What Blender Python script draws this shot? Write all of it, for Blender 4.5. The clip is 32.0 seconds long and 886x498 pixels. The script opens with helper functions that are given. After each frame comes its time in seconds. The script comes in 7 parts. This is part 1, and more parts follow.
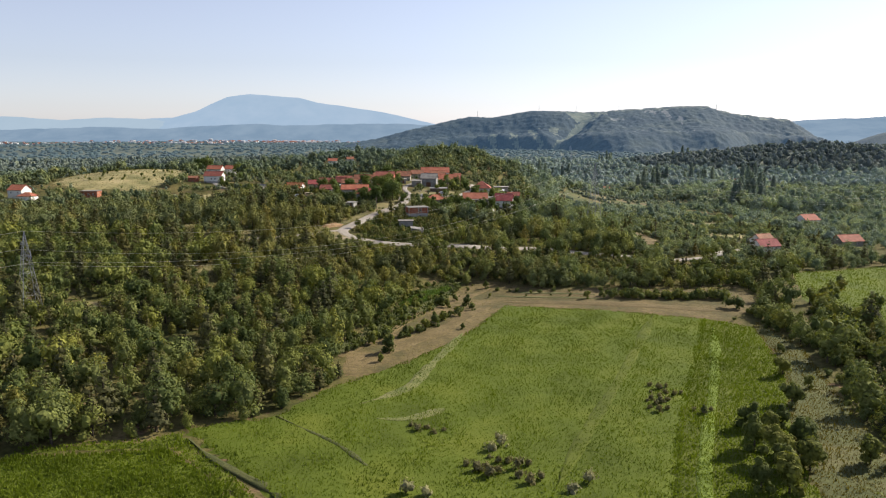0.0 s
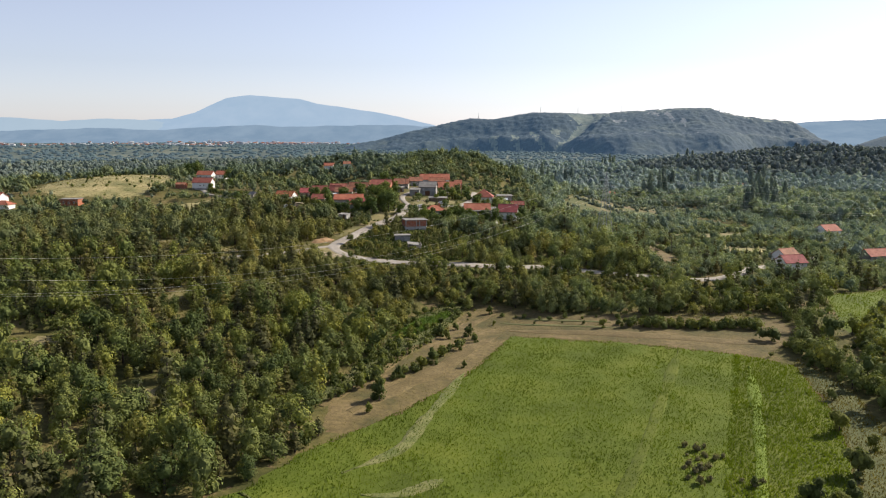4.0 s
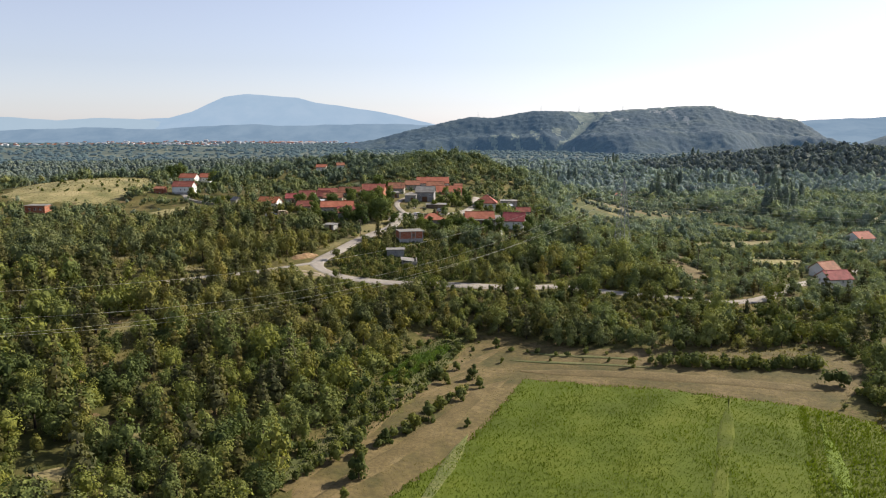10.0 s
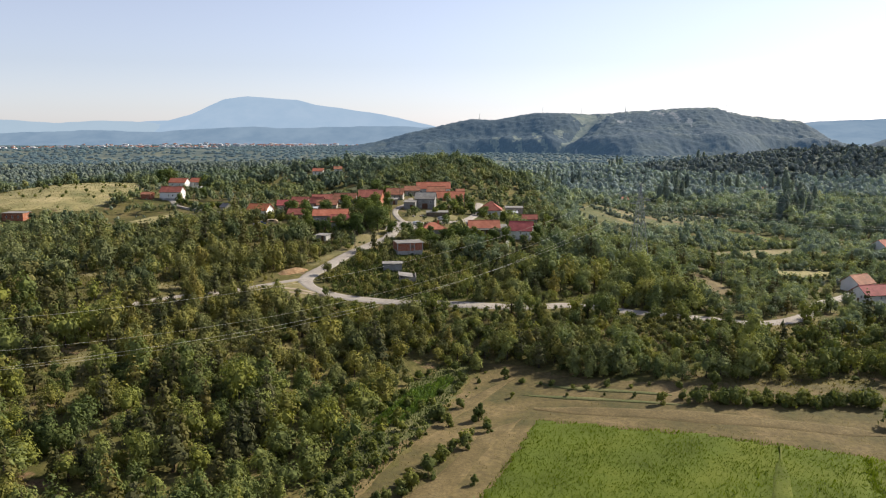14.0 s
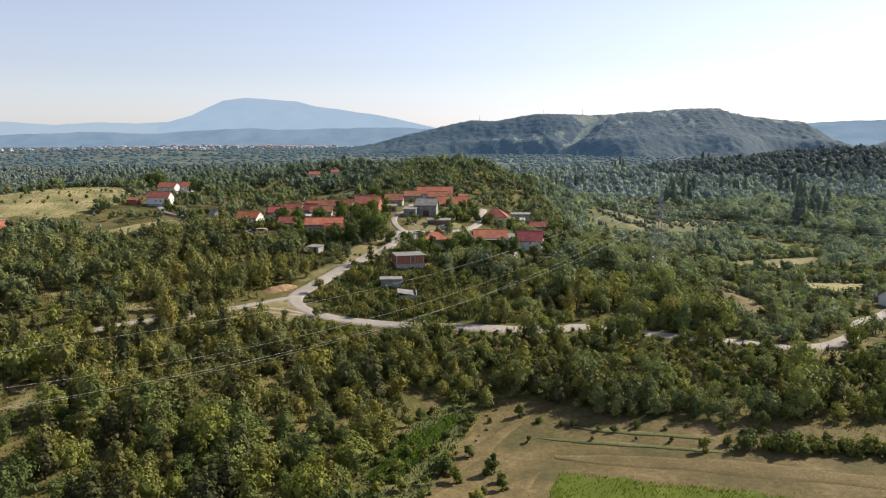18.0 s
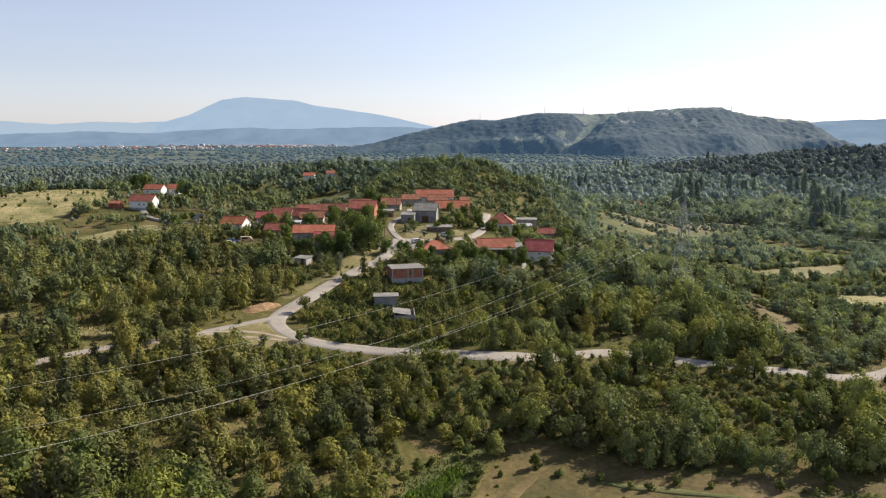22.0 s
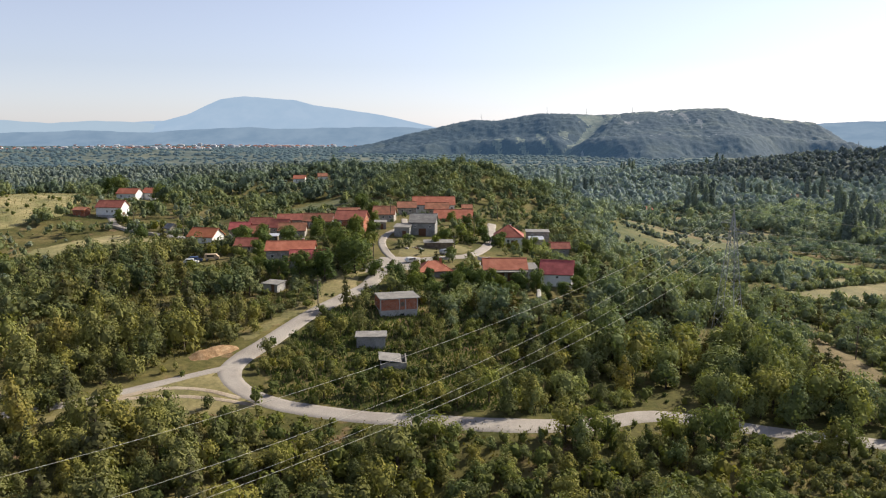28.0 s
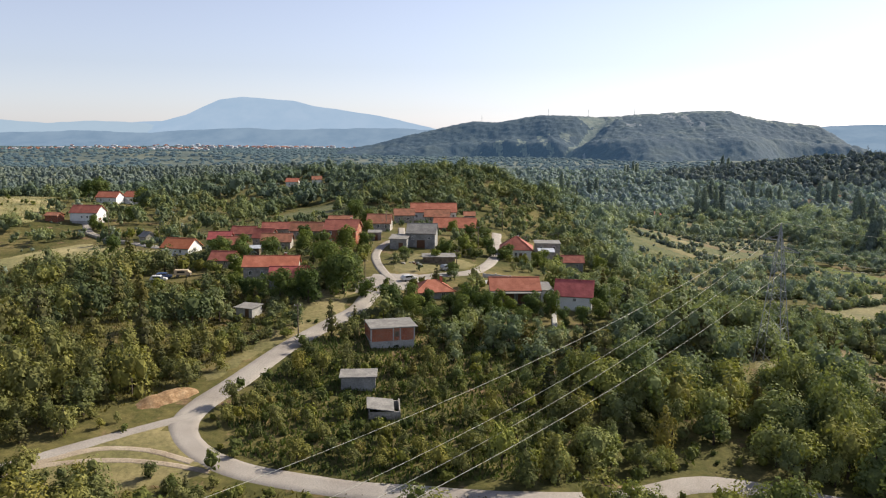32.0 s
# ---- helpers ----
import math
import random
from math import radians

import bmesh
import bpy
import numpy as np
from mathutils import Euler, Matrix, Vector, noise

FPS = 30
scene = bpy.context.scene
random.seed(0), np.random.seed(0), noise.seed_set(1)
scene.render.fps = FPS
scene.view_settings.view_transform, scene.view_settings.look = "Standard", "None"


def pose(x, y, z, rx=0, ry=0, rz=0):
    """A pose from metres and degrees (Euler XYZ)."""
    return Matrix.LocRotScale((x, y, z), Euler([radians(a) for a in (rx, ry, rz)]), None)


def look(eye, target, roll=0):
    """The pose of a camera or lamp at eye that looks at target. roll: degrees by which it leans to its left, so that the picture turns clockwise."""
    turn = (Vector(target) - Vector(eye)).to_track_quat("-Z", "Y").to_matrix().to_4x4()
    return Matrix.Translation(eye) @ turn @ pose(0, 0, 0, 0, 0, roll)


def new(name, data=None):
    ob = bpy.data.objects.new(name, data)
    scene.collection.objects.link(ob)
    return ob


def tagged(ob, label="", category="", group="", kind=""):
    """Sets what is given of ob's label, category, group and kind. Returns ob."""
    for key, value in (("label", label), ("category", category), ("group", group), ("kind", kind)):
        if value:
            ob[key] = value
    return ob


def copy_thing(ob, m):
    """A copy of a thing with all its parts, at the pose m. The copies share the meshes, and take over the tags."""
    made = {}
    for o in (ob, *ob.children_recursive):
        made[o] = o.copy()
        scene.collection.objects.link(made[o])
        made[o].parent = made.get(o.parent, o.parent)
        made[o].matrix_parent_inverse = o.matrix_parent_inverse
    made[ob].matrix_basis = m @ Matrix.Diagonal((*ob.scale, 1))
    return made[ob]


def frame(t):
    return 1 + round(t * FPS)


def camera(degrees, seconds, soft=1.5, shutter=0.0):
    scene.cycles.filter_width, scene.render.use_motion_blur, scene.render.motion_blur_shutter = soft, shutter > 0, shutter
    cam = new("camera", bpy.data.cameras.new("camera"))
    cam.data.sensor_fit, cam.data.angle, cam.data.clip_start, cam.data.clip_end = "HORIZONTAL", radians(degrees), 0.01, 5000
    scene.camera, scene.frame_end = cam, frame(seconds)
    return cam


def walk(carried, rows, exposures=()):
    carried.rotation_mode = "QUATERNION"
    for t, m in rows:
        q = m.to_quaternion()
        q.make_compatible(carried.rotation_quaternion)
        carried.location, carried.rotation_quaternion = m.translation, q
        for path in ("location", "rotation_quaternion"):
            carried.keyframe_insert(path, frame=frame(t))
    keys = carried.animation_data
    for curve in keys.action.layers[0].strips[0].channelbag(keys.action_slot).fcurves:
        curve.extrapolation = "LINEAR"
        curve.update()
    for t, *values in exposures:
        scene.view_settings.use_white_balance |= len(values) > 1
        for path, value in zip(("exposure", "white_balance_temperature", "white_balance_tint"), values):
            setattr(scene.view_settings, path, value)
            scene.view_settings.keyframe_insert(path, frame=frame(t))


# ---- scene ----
import itertools

# camera: level flight ahead after a short climb; t, x, y, z, heading, pitch, roll
cam = camera(60.0, 32.0, soft=1.16)
PATH = [
    (0, 0.54, 0.00, 55.10, -0.023, -8.939, 0.060),
    (1, 0.75, 7.76, 55.33, -0.015, -8.920, 0.078),
    (2, 0.78, 14.37, 55.97, -0.001, -8.893, 0.099),
    (3, 0.84, 20.03, 56.91, 0.010, -8.876, 0.122),
    (3.5, 0.91, 23.02, 57.34, 0.015, -8.868, 0.128),
    (5.5, 1.00, 34.50, 57.55, 0.034, -8.872, 0.115),
    (6, 1.06, 37.55, 57.60, 0.036, -8.874, 0.107),
    (7, 1.10, 43.77, 57.66, 0.012, -8.890, 0.086),
    (8, 1.10, 50.01, 57.81, -0.013, -8.928, 0.078),
    (9, 1.12, 56.36, 57.89, -0.033, -8.960, 0.062),
    (10, 1.24, 62.62, 57.90, -0.022, -8.961, 0.021),
    (11, 1.35, 68.68, 57.94, -0.004, -8.929, -0.040),
    (12, 1.42, 74.85, 57.87, 0.028, -8.875, -0.086),
    (13, 1.24, 80.56, 57.92, 0.041, -8.841, -0.078),
    (14, 1.12, 86.12, 58.01, 0.061, -8.801, -0.054),
    (14.5, 1.00, 89.06, 58.07, 0.064, -8.781, -0.051),
    (16.5, 0.42, 100.19, 58.15, 0.056, -8.737, -0.098),
    (17, 0.27, 103.06, 58.21, 0.056, -8.724, -0.116),
    (18, 0.05, 109.19, 58.25, 0.054, -8.709, -0.144),
    (19, -0.06, 115.31, 58.21, 0.057, -8.706, -0.159),
    (20, -0.17, 121.25, 58.23, 0.053, -8.719, -0.167),
    (21, -0.27, 127.53, 58.19, 0.036, -8.736, -0.167),
    (22, -0.30, 133.71, 58.22, 0.040, -8.756, -0.150),
    (23, -0.25, 140.19, 58.16, 0.060, -8.760, -0.131),
    (24, -0.19, 146.64, 58.20, 0.064, -8.775, -0.099),
    (25, -0.14, 153.22, 58.22, 0.067, -8.779, -0.056),
    (25.5, -0.15, 156.51, 58.24, 0.069, -8.773, -0.036),
    (27.5, -0.11, 170.16, 58.18, 0.062, -8.737, 0.024),
    (28, -0.08, 173.49, 58.16, 0.065, -8.731, 0.047),
    (29, -0.12, 180.18, 58.14, 0.050, -8.715, 0.095),
    (30, -0.26, 186.90, 58.00, 0.018, -8.682, 0.152),
    (31, -0.43, 193.45, 57.91, 0.013, -8.646, 0.229),
    (32, -0.54, 200.00, 58.00, 0.024, -8.614, 0.310),
]

def flown(x, y, z, heading, pitch, roll):
    return pose(x, y, z, 0, 0, heading) @ pose(0, 0, 0, 90 + pitch) @ pose(0, 0, 0, 0, 0, roll)


walk(cam, [(t, flown(*row)) for t, *row in PATH])

# ---- light: low summer sun from ahead on the right, clear hazy sky ----
SUN_AZ, SUN_EL = radians(58), radians(33)
to_sun = Vector((math.sin(SUN_AZ) * math.cos(SUN_EL), math.cos(SUN_AZ) * math.cos(SUN_EL), math.sin(SUN_EL)))
world = bpy.data.worlds.new("sky")
scene.world = world
world.use_nodes = True
wt = world.node_tree
sky = wt.nodes.new("ShaderNodeTexSky")
sky.sky_type, sky.sun_disc = "NISHITA", False
sky.sun_elevation, sky.sun_rotation = SUN_EL, SUN_AZ
sky.altitude, sky.air_density, sky.dust_density, sky.ozone_density = 100, 1.0, 0.4, 1.0
pale = wt.nodes.new("ShaderNodeHueSaturation")
pale.inputs["Saturation"].default_value = 0.5
cool = wt.nodes.new("ShaderNodeMix")
cool.data_type, cool.blend_type = "RGBA", "MULTIPLY"
cool.inputs[0].default_value, cool.inputs[7].default_value = 1.0, (0.945, 0.962, 1.13, 1)
wt.links.new(sky.outputs[0], pale.inputs["Color"])
wt.links.new(pale.outputs[0], cool.inputs[6])
wt.links.new(cool.outputs[2], wt.nodes["Background"].inputs[0])
wt.nodes["Background"].inputs[1].default_value = 0.0816
lamp = bpy.data.lights.new("sun", "SUN")
lamp.energy, lamp.angle, lamp.color = 5.0, radians(0.6), (1.0, 0.9, 0.74)
new("sun", lamp).matrix_world = look(tuple(to_sun * 500), (0, 0, 0))
scene.view_settings.exposure = 0.684

# ---- materials ----
MATS = {}


def ramp(nt, fac, stops):
    n = nt.nodes.new("ShaderNodeValToRGB")
    el = n.color_ramp.elements
    while len(el) < len(stops):
        el.new(0.5)
    for e, (p, c) in zip(el, stops):
        e.position, e.color = p, (*c, 1)
    nt.links.new(fac, n.inputs[0])
    return n.outputs[0]


def noise_tex(nt, scale, detail=3.0, rough=0.55, coord=None, kind="noise"):
    n = nt.nodes.new("ShaderNodeTexVoronoi" if kind == "cells" else "ShaderNodeTexNoise")
    n.inputs["Scale"].default_value = scale
    if kind != "cells":
        n.inputs["Detail"].default_value, n.inputs["Roughness"].default_value = detail, rough
    if coord is None:
        geo = nt.nodes.new("ShaderNodeNewGeometry")
        coord = geo.outputs["Position"]
    nt.links.new(coord, n.inputs["Vector"])
    return n.outputs[0] if kind != "cells" else n.outputs["Distance"]


def mixed(nt, fac, a, b, how="MIX"):
    n = nt.nodes.new("ShaderNodeMix")
    n.data_type, n.blend_type = "RGBA", how
    if isinstance(fac, float):
        n.inputs[0].default_value = fac
    else:
        nt.links.new(fac, n.inputs[0])
    for sock, v in ((n.inputs[6], a), (n.inputs[7], b)):
        if isinstance(v, tuple):
            sock.default_value = (*v, 1)
        else:
            nt.links.new(v, sock)
    return n.outputs[2]


def base_mat(name, rough=0.85, metal=0.0, spec=0.3):
    m = bpy.data.materials.new(name)
    m.use_nodes = True
    b = m.node_tree.nodes["Principled BSDF"]
    b.inputs["Roughness"].default_value, b.inputs["Metallic"].default_value = rough, metal
    b.inputs["Specular IOR Level"].default_value = spec
    MATS[name] = m
    return m, m.node_tree, b


def bump(nt, b, height, strength, distance):
    n = nt.nodes.new("ShaderNodeBump")
    n.inputs["Strength"].default_value, n.inputs["Distance"].default_value = strength, distance
    nt.links.new(height, n.inputs["Height"])
    nt.links.new(n.outputs[0], b.inputs["Normal"])


def surface(name, dark, mid, light, coarse, fine, rough=0.85, metal=0.0, relief=0.02, spec=0.3, vary=(0.62, 1.25), haze_glow=None):
    """A surface whose colour wanders between three tones at two scales, with fine relief; optional emission imitates
    haze.
    """
    m, nt, b = base_mat(name, rough, metal, spec)
    a, f = noise_tex(nt, coarse, 4), noise_tex(nt, fine, 5, 0.65)
    c1 = ramp(nt, a, [(0.3, dark), (0.5, mid), (0.7, light)])
    c2 = ramp(nt, f, [(0.3, (vary[0],) * 3), (0.7, (vary[1],) * 3)])
    nt.links.new(mixed(nt, 1.0, c1, c2, "MULTIPLY"), b.inputs["Base Color"])
    bump(nt, b, f, 0.6, relief)
    # even bluish emission in place of haze before far land
    if haze_glow:
        b.inputs["Emission Color"].default_value, b.inputs["Emission Strength"].default_value = (*haze_glow, 1), 1.0
    return m


TONES = [(0.0, (0.52, 0.6, 0.6)), (0.2, (0.76, 0.82, 0.8)), (0.45, (1, 1, 1)), (0.7, (1.12, 1.09, 0.9)), (0.9, (1.3, 1.2, 0.8)), (1.0, (1.22, 1.04, 0.8))]


def foliage(name, dark, mid, light, patch=0.11, glow=0.28, trees=True, lively=1.0, haze_glow=None):
    """Leaves: tone by leaf clump and from tree to tree, light passing through; optional emission imitates haze."""
    m, nt, b = base_mat(name, 0.8, 0, 0.08)
    geo = nt.nodes.new("ShaderNodeNewGeometry")
    col = ramp(nt, geo.outputs["Random Per Island"], [(0.0, tuple(0.45 * a + 0.55 * c for a, c in zip(dark, mid))), (0.5, mid), (1.0, tuple(0.5 * a + 0.5 * c for a, c in zip(light, mid)))])
    big = noise_tex(nt, patch, 2, 0.5)
    spread = [(0.3, (0.7, 0.73, 0.74)), (0.5, (1, 1, 1)), (0.7, (1.2, 1.18, 1.0))] if trees else [(0.3, (0.72, 0.75, 0.76)), (0.5, (1, 1, 1)), (0.7, (1.22, 1.19, 0.98))]
    col = mixed(nt, 1.0, col, ramp(nt, big, spread), "MULTIPLY")
    if trees:
        tone = nt.nodes.new("ShaderNodeAttribute")
        tone.attribute_name = "tone"
        col = mixed(nt, lively, col, ramp(nt, tone.outputs["Fac"], TONES), "MULTIPLY")
    if haze_glow:
        b.inputs["Emission Color"].default_value, b.inputs["Emission Strength"].default_value = (*haze_glow, 1), 1.0
    nt.links.new(col, b.inputs["Base Color"])
    tr = nt.nodes.new("ShaderNodeBsdfTranslucent")
    nt.links.new(mixed(nt, 1.0, col, (1.25, 1.3, 0.6), "MULTIPLY"), tr.inputs[0])
    mx = nt.nodes.new("ShaderNodeMixShader")
    mx.inputs[0].default_value = glow
    nt.links.new(b.outputs[0], mx.inputs[1])
    nt.links.new(tr.outputs[0], mx.inputs[2])
    nt.links.new(mx.outputs[0], nt.nodes["Material Output"].inputs[0])
    return m


def roof_tiles(name, dark, mid, light, pitch=0.28):
    """Clay pantiles: courses and rolls as fine relief, weathered in patches."""
    m, nt, b = base_mat(name, 0.8, 0, 0.25)
    tex = nt.nodes.new("ShaderNodeTexCoord")
    w = nt.nodes.new("ShaderNodeTexWave")
    w.bands_direction = "X"
    w.inputs["Scale"].default_value = 0.314 / pitch
    w.inputs["Distortion"].default_value = 0.4
    nt.links.new(tex.outputs["Object"], w.inputs["Vector"])
    a = noise_tex(nt, 0.55, 4, 0.6, tex.outputs["Object"])
    f = noise_tex(nt, 6.0, 4, 0.7, tex.outputs["Object"])
    obj = nt.nodes.new("ShaderNodeObjectInfo")
    c1 = ramp(nt, a, [(0.3, dark), (0.5, mid), (0.72, light)])
    c2 = ramp(nt, f, [(0.3, (0.72, 0.68, 0.64)), (0.7, (1.16, 1.16, 1.18))])
    c3 = ramp(nt, obj.outputs["Random"], [(0.0, (0.86, 0.86, 0.88)), (1.0, (1.08, 1.04, 1.0))])
    c = mixed(nt, 1.0, mixed(nt, 1.0, c1, c2, "MULTIPLY"), c3, "MULTIPLY")
    grooves = ramp(nt, w.outputs[0], [(0.0, (0.72, 0.72, 0.72)), (0.4, (1, 1, 1))])
    nt.links.new(mixed(nt, 0.3, c, grooves, "MULTIPLY"), b.inputs["Base Color"])
    bump(nt, b, w.outputs[0], 0.35, 0.03)
    return m


def plain(name, col, rough=0.5, metal=0.0, spec=0.4):
    m, nt, b = base_mat(name, rough, metal, spec)
    f = noise_tex(nt, 2.5, 4, 0.6)
    c = ramp(nt, f, [(0.3, tuple(v * 0.8 for v in col)), (0.7, tuple(min(1, v * 1.12) for v in col))])
    nt.links.new(c, b.inputs["Base Color"])
    return m


foliage("oak_leaves", (0.088, 0.107, 0.0387), (0.146, 0.167, 0.0554), (0.213, 0.225, 0.0766), 0.19, 0.2)
foliage("ridge_oak_leaves", (0.0994, 0.106, 0.044), (0.162, 0.165, 0.0634), (0.232, 0.217, 0.088), 0.19, 0.2)
foliage("bank_leaves", (0.114, 0.136, 0.0598), (0.183, 0.205, 0.0845), (0.257, 0.268, 0.113), 0.19, 0.22)
# valley-side oaks: some distance haze mixed into the green as blue
foliage("hazed_valley_leaves", (0.129, 0.165, 0.101), (0.2, 0.235, 0.138), (0.275, 0.299, 0.179), 0.15, 0.24, lively=0.9)
foliage("slope_leaves", (0.088, 0.107, 0.0546), (0.139, 0.155, 0.0739), (0.202, 0.207, 0.0986), 0.15, 0.2)
# oaks farther off: paler and bluer, with haze painted into the leaf colour
foliage("hazed_oak_leaves", (0.163, 0.215, 0.175), (0.23, 0.278, 0.225), (0.303, 0.343, 0.271), 0.09, 0.28, lively=0.8)
foliage("village_oak_leaves", (0.101, 0.13, 0.0748), (0.15, 0.178, 0.0986), (0.207, 0.231, 0.123), 0.09, 0.24, lively=0.9)
# hill and knoll woods: blue of the distance put into the leaf tones
foliage("hazed_hill_leaves", (0.088, 0.123, 0.0933), (0.125, 0.162, 0.121), (0.163, 0.198, 0.148), 0.07, 0.26, lively=0.55)
foliage("hazed_knoll_leaves", (0.123, 0.158, 0.167), (0.15, 0.183, 0.189), (0.176, 0.208, 0.208), 0.05, 0.25, lively=0.25)
foliage("shrub_leaves", (0.0792, 0.095, 0.0308), (0.123, 0.139, 0.044), (0.172, 0.185, 0.0616), 0.25, 0.28)
# valley scrub and poplars: leaf tones greyed towards blue to stand for haze
foliage("hazed_scrub_leaves", (0.144, 0.179, 0.152), (0.198, 0.231, 0.197), (0.257, 0.284, 0.242), 0.1, 0.26, lively=0.7)
foliage("hazed_poplar_leaves", (0.132, 0.172, 0.154), (0.172, 0.211, 0.185), (0.211, 0.246, 0.211), 0.05, 0.25, lively=0.3)
foliage("walnut_leaves", (0.0704, 0.0986, 0.0334), (0.11, 0.141, 0.0466), (0.157, 0.187, 0.0616), 0.2, 0.28)
foliage("conifer_needles", (0.0607, 0.0631, 0.029), (0.0889, 0.0889, 0.0407), (0.121, 0.114, 0.0542), 0.2, 0.15)
# valley floor woods: strongest haze tint, painted in as blue-grey leaves
foliage("hazed_river_leaves", (0.106, 0.139, 0.139), (0.141, 0.174, 0.167), (0.176, 0.207, 0.194), 0.03, 0.2, lively=0.6)
foliage("hazed_far_leaves", (0.2, 0.257, 0.281), (0.247, 0.303, 0.321), (0.294, 0.346, 0.353), 0.03, 0.34, lively=0.4)
foliage("dead_stems", (0.106, 0.101, 0.044), (0.145, 0.132, 0.0616), (0.185, 0.167, 0.088), 0.3, 0.25, False)
foliage("pale_blossom", (0.176, 0.176, 0.088), (0.22, 0.211, 0.114), (0.273, 0.255, 0.15), 0.3, 0.2, False)
# woods of the far plain: haze painted as slate-blue leaves that glow faintly
foliage("hazed_plain_leaves", (0.0396, 0.0616, 0.066), (0.0528, 0.0757, 0.0757), (0.0669, 0.088, 0.0845), 0.01, 0.05, lively=0.2, haze_glow=(0.0289, 0.045, 0.0595))
foliage("garden_stems", (0.066, 0.11, 0.0282), (0.0924, 0.145, 0.0387), (0.123, 0.18, 0.0528), 0.3, 0.3, False)
foliage("crop_stems", (0.0787, 0.112, 0.0114), (0.101, 0.136, 0.0148), (0.127, 0.162, 0.0205), 0.05, 0.35, False)
foliage("strip_stems", (0.0688, 0.0688, 0.014), (0.112, 0.0933, 0.0223), (0.163, 0.121, 0.0349), 0.12, 0.3, False)
foliage("dry_stems", (0.088, 0.0792, 0.0264), (0.123, 0.106, 0.037), (0.158, 0.132, 0.0484), 0.2, 0.25, False)
surface("bark", (0.0352, 0.0264, 0.0194), (0.066, 0.051, 0.037), (0.0968, 0.0792, 0.0616), 1.2, 9)
surface("road_gravel", (0.264, 0.233, 0.202), (0.308, 0.277, 0.246), (0.352, 0.321, 0.282), 0.15, 7.0, 0.9, 0, 0.01)
surface("dirt_track", (0.238, 0.185, 0.132), (0.308, 0.251, 0.185), (0.378, 0.317, 0.238), 0.3, 4, 0.95)
surface("earth_cut", (0.194, 0.114, 0.0572), (0.282, 0.176, 0.0924), (0.37, 0.264, 0.158), 0.9, 3, 0.95, 0, 0.1)
surface("dry_meadow", (0.0542, 0.0558, 0.0155), (0.116, 0.0898, 0.0326), (0.194, 0.141, 0.0658), 0.07, 0.9, 0.95, 0, 0.12)
surface("mown_meadow", (0.0954, 0.0729, 0.0269), (0.129, 0.0954, 0.038), (0.17, 0.129, 0.0586), 0.2, 1.8, 0.95, 0, 0.1)
surface("verge_grass", (0.106, 0.104, 0.037), (0.172, 0.15, 0.0616), (0.251, 0.204, 0.0986), 0.07, 1.2, 0.95, 0, 0.12)
surface("pasture_grass", (0.132, 0.136, 0.0484), (0.255, 0.224, 0.0968), (0.378, 0.317, 0.158), 0.06, 0.6, 0.95, 0, 0.12)
surface("green_meadow", (0.0581, 0.0704, 0.0211), (0.088, 0.0968, 0.0299), (0.132, 0.123, 0.0484), 0.1, 1.8, 0.95, 0, 0.12)
surface("crop_ground", (0.0603, 0.0831, 0.00686), (0.0847, 0.114, 0.00994), (0.117, 0.138, 0.0148), 0.06, 2.2, 0.95, 0, 0.12, 0.2, (0.85, 1.1))
surface("fallow_green", (0.0681, 0.0875, 0.00994), (0.0908, 0.113, 0.0131), (0.117, 0.132, 0.0187), 0.1, 1.6, 0.95, 0, 0.12, 0.2, (0.8, 1.12))
surface("crop_light", (0.102, 0.147, 0.015), (0.129, 0.18, 0.0187), (0.158, 0.204, 0.0247), 0.1, 1.6, 0.95, 0, 0.2)
surface("crop_pale", (0.0977, 0.124, 0.0299), (0.135, 0.147, 0.0449), (0.18, 0.178, 0.0673), 0.2, 1.6, 0.95, 0, 0.2)
surface("ditch_soil", (0.0396, 0.0484, 0.0123), (0.0572, 0.066, 0.0176), (0.0792, 0.0792, 0.0264), 0.4, 2.0, 0.95, 0, 0.2)
# scarp wood: haze added as blue emission, lightest tone olive as if sunlit
surface("hill_cover", (0.0088, 0.0211, 0.0317), (0.0176, 0.0334, 0.0405), (0.044, 0.0581, 0.0484), 0.012, 0.12, 0.95, 0, 1.5, haze_glow=(0.0187, 0.0357, 0.0595))
# open grass and rock of the scarp glow with the same painted haze
surface("hill_grass", (0.0704, 0.0924, 0.0748), (0.101, 0.121, 0.0915), (0.141, 0.154, 0.113), 0.03, 0.12, 0.95, 0, 1.0, haze_glow=(0.0187, 0.0357, 0.0578))
surface("hill_rock", (0.088, 0.101, 0.106), (0.123, 0.132, 0.136), (0.167, 0.172, 0.172), 0.03, 0.1, 0.95, 0, 1.0, haze_glow=(0.0187, 0.0357, 0.0578))
# ground of the far plain, tinted blue-green to carry the haze
surface("hazed_ground", (0.0616, 0.088, 0.088), (0.088, 0.114, 0.101), (0.141, 0.154, 0.114), 0.012, 0.06, 0.95, 0, 1.0)
surface("white_plaster", (0.616, 0.616, 0.607), (0.686, 0.686, 0.678), (0.722, 0.722, 0.713), 0.5, 4, 0.9, vary=(0.9, 1.04))
surface("town_wall", (0.352, 0.37, 0.396), (0.458, 0.475, 0.502), (0.581, 0.59, 0.598), 0.02, 0.5, 0.9)
surface("grey_plaster", (0.194, 0.194, 0.194), (0.255, 0.253, 0.246), (0.317, 0.313, 0.304), 0.6, 4, 0.9)
surface("concrete", (0.299, 0.29, 0.273), (0.378, 0.37, 0.352), (0.458, 0.449, 0.422), 0.5, 5, 0.9)
surface("cement_roof", (0.158, 0.151, 0.141), (0.211, 0.201, 0.187), (0.273, 0.259, 0.239), 0.6, 4, 0.85)
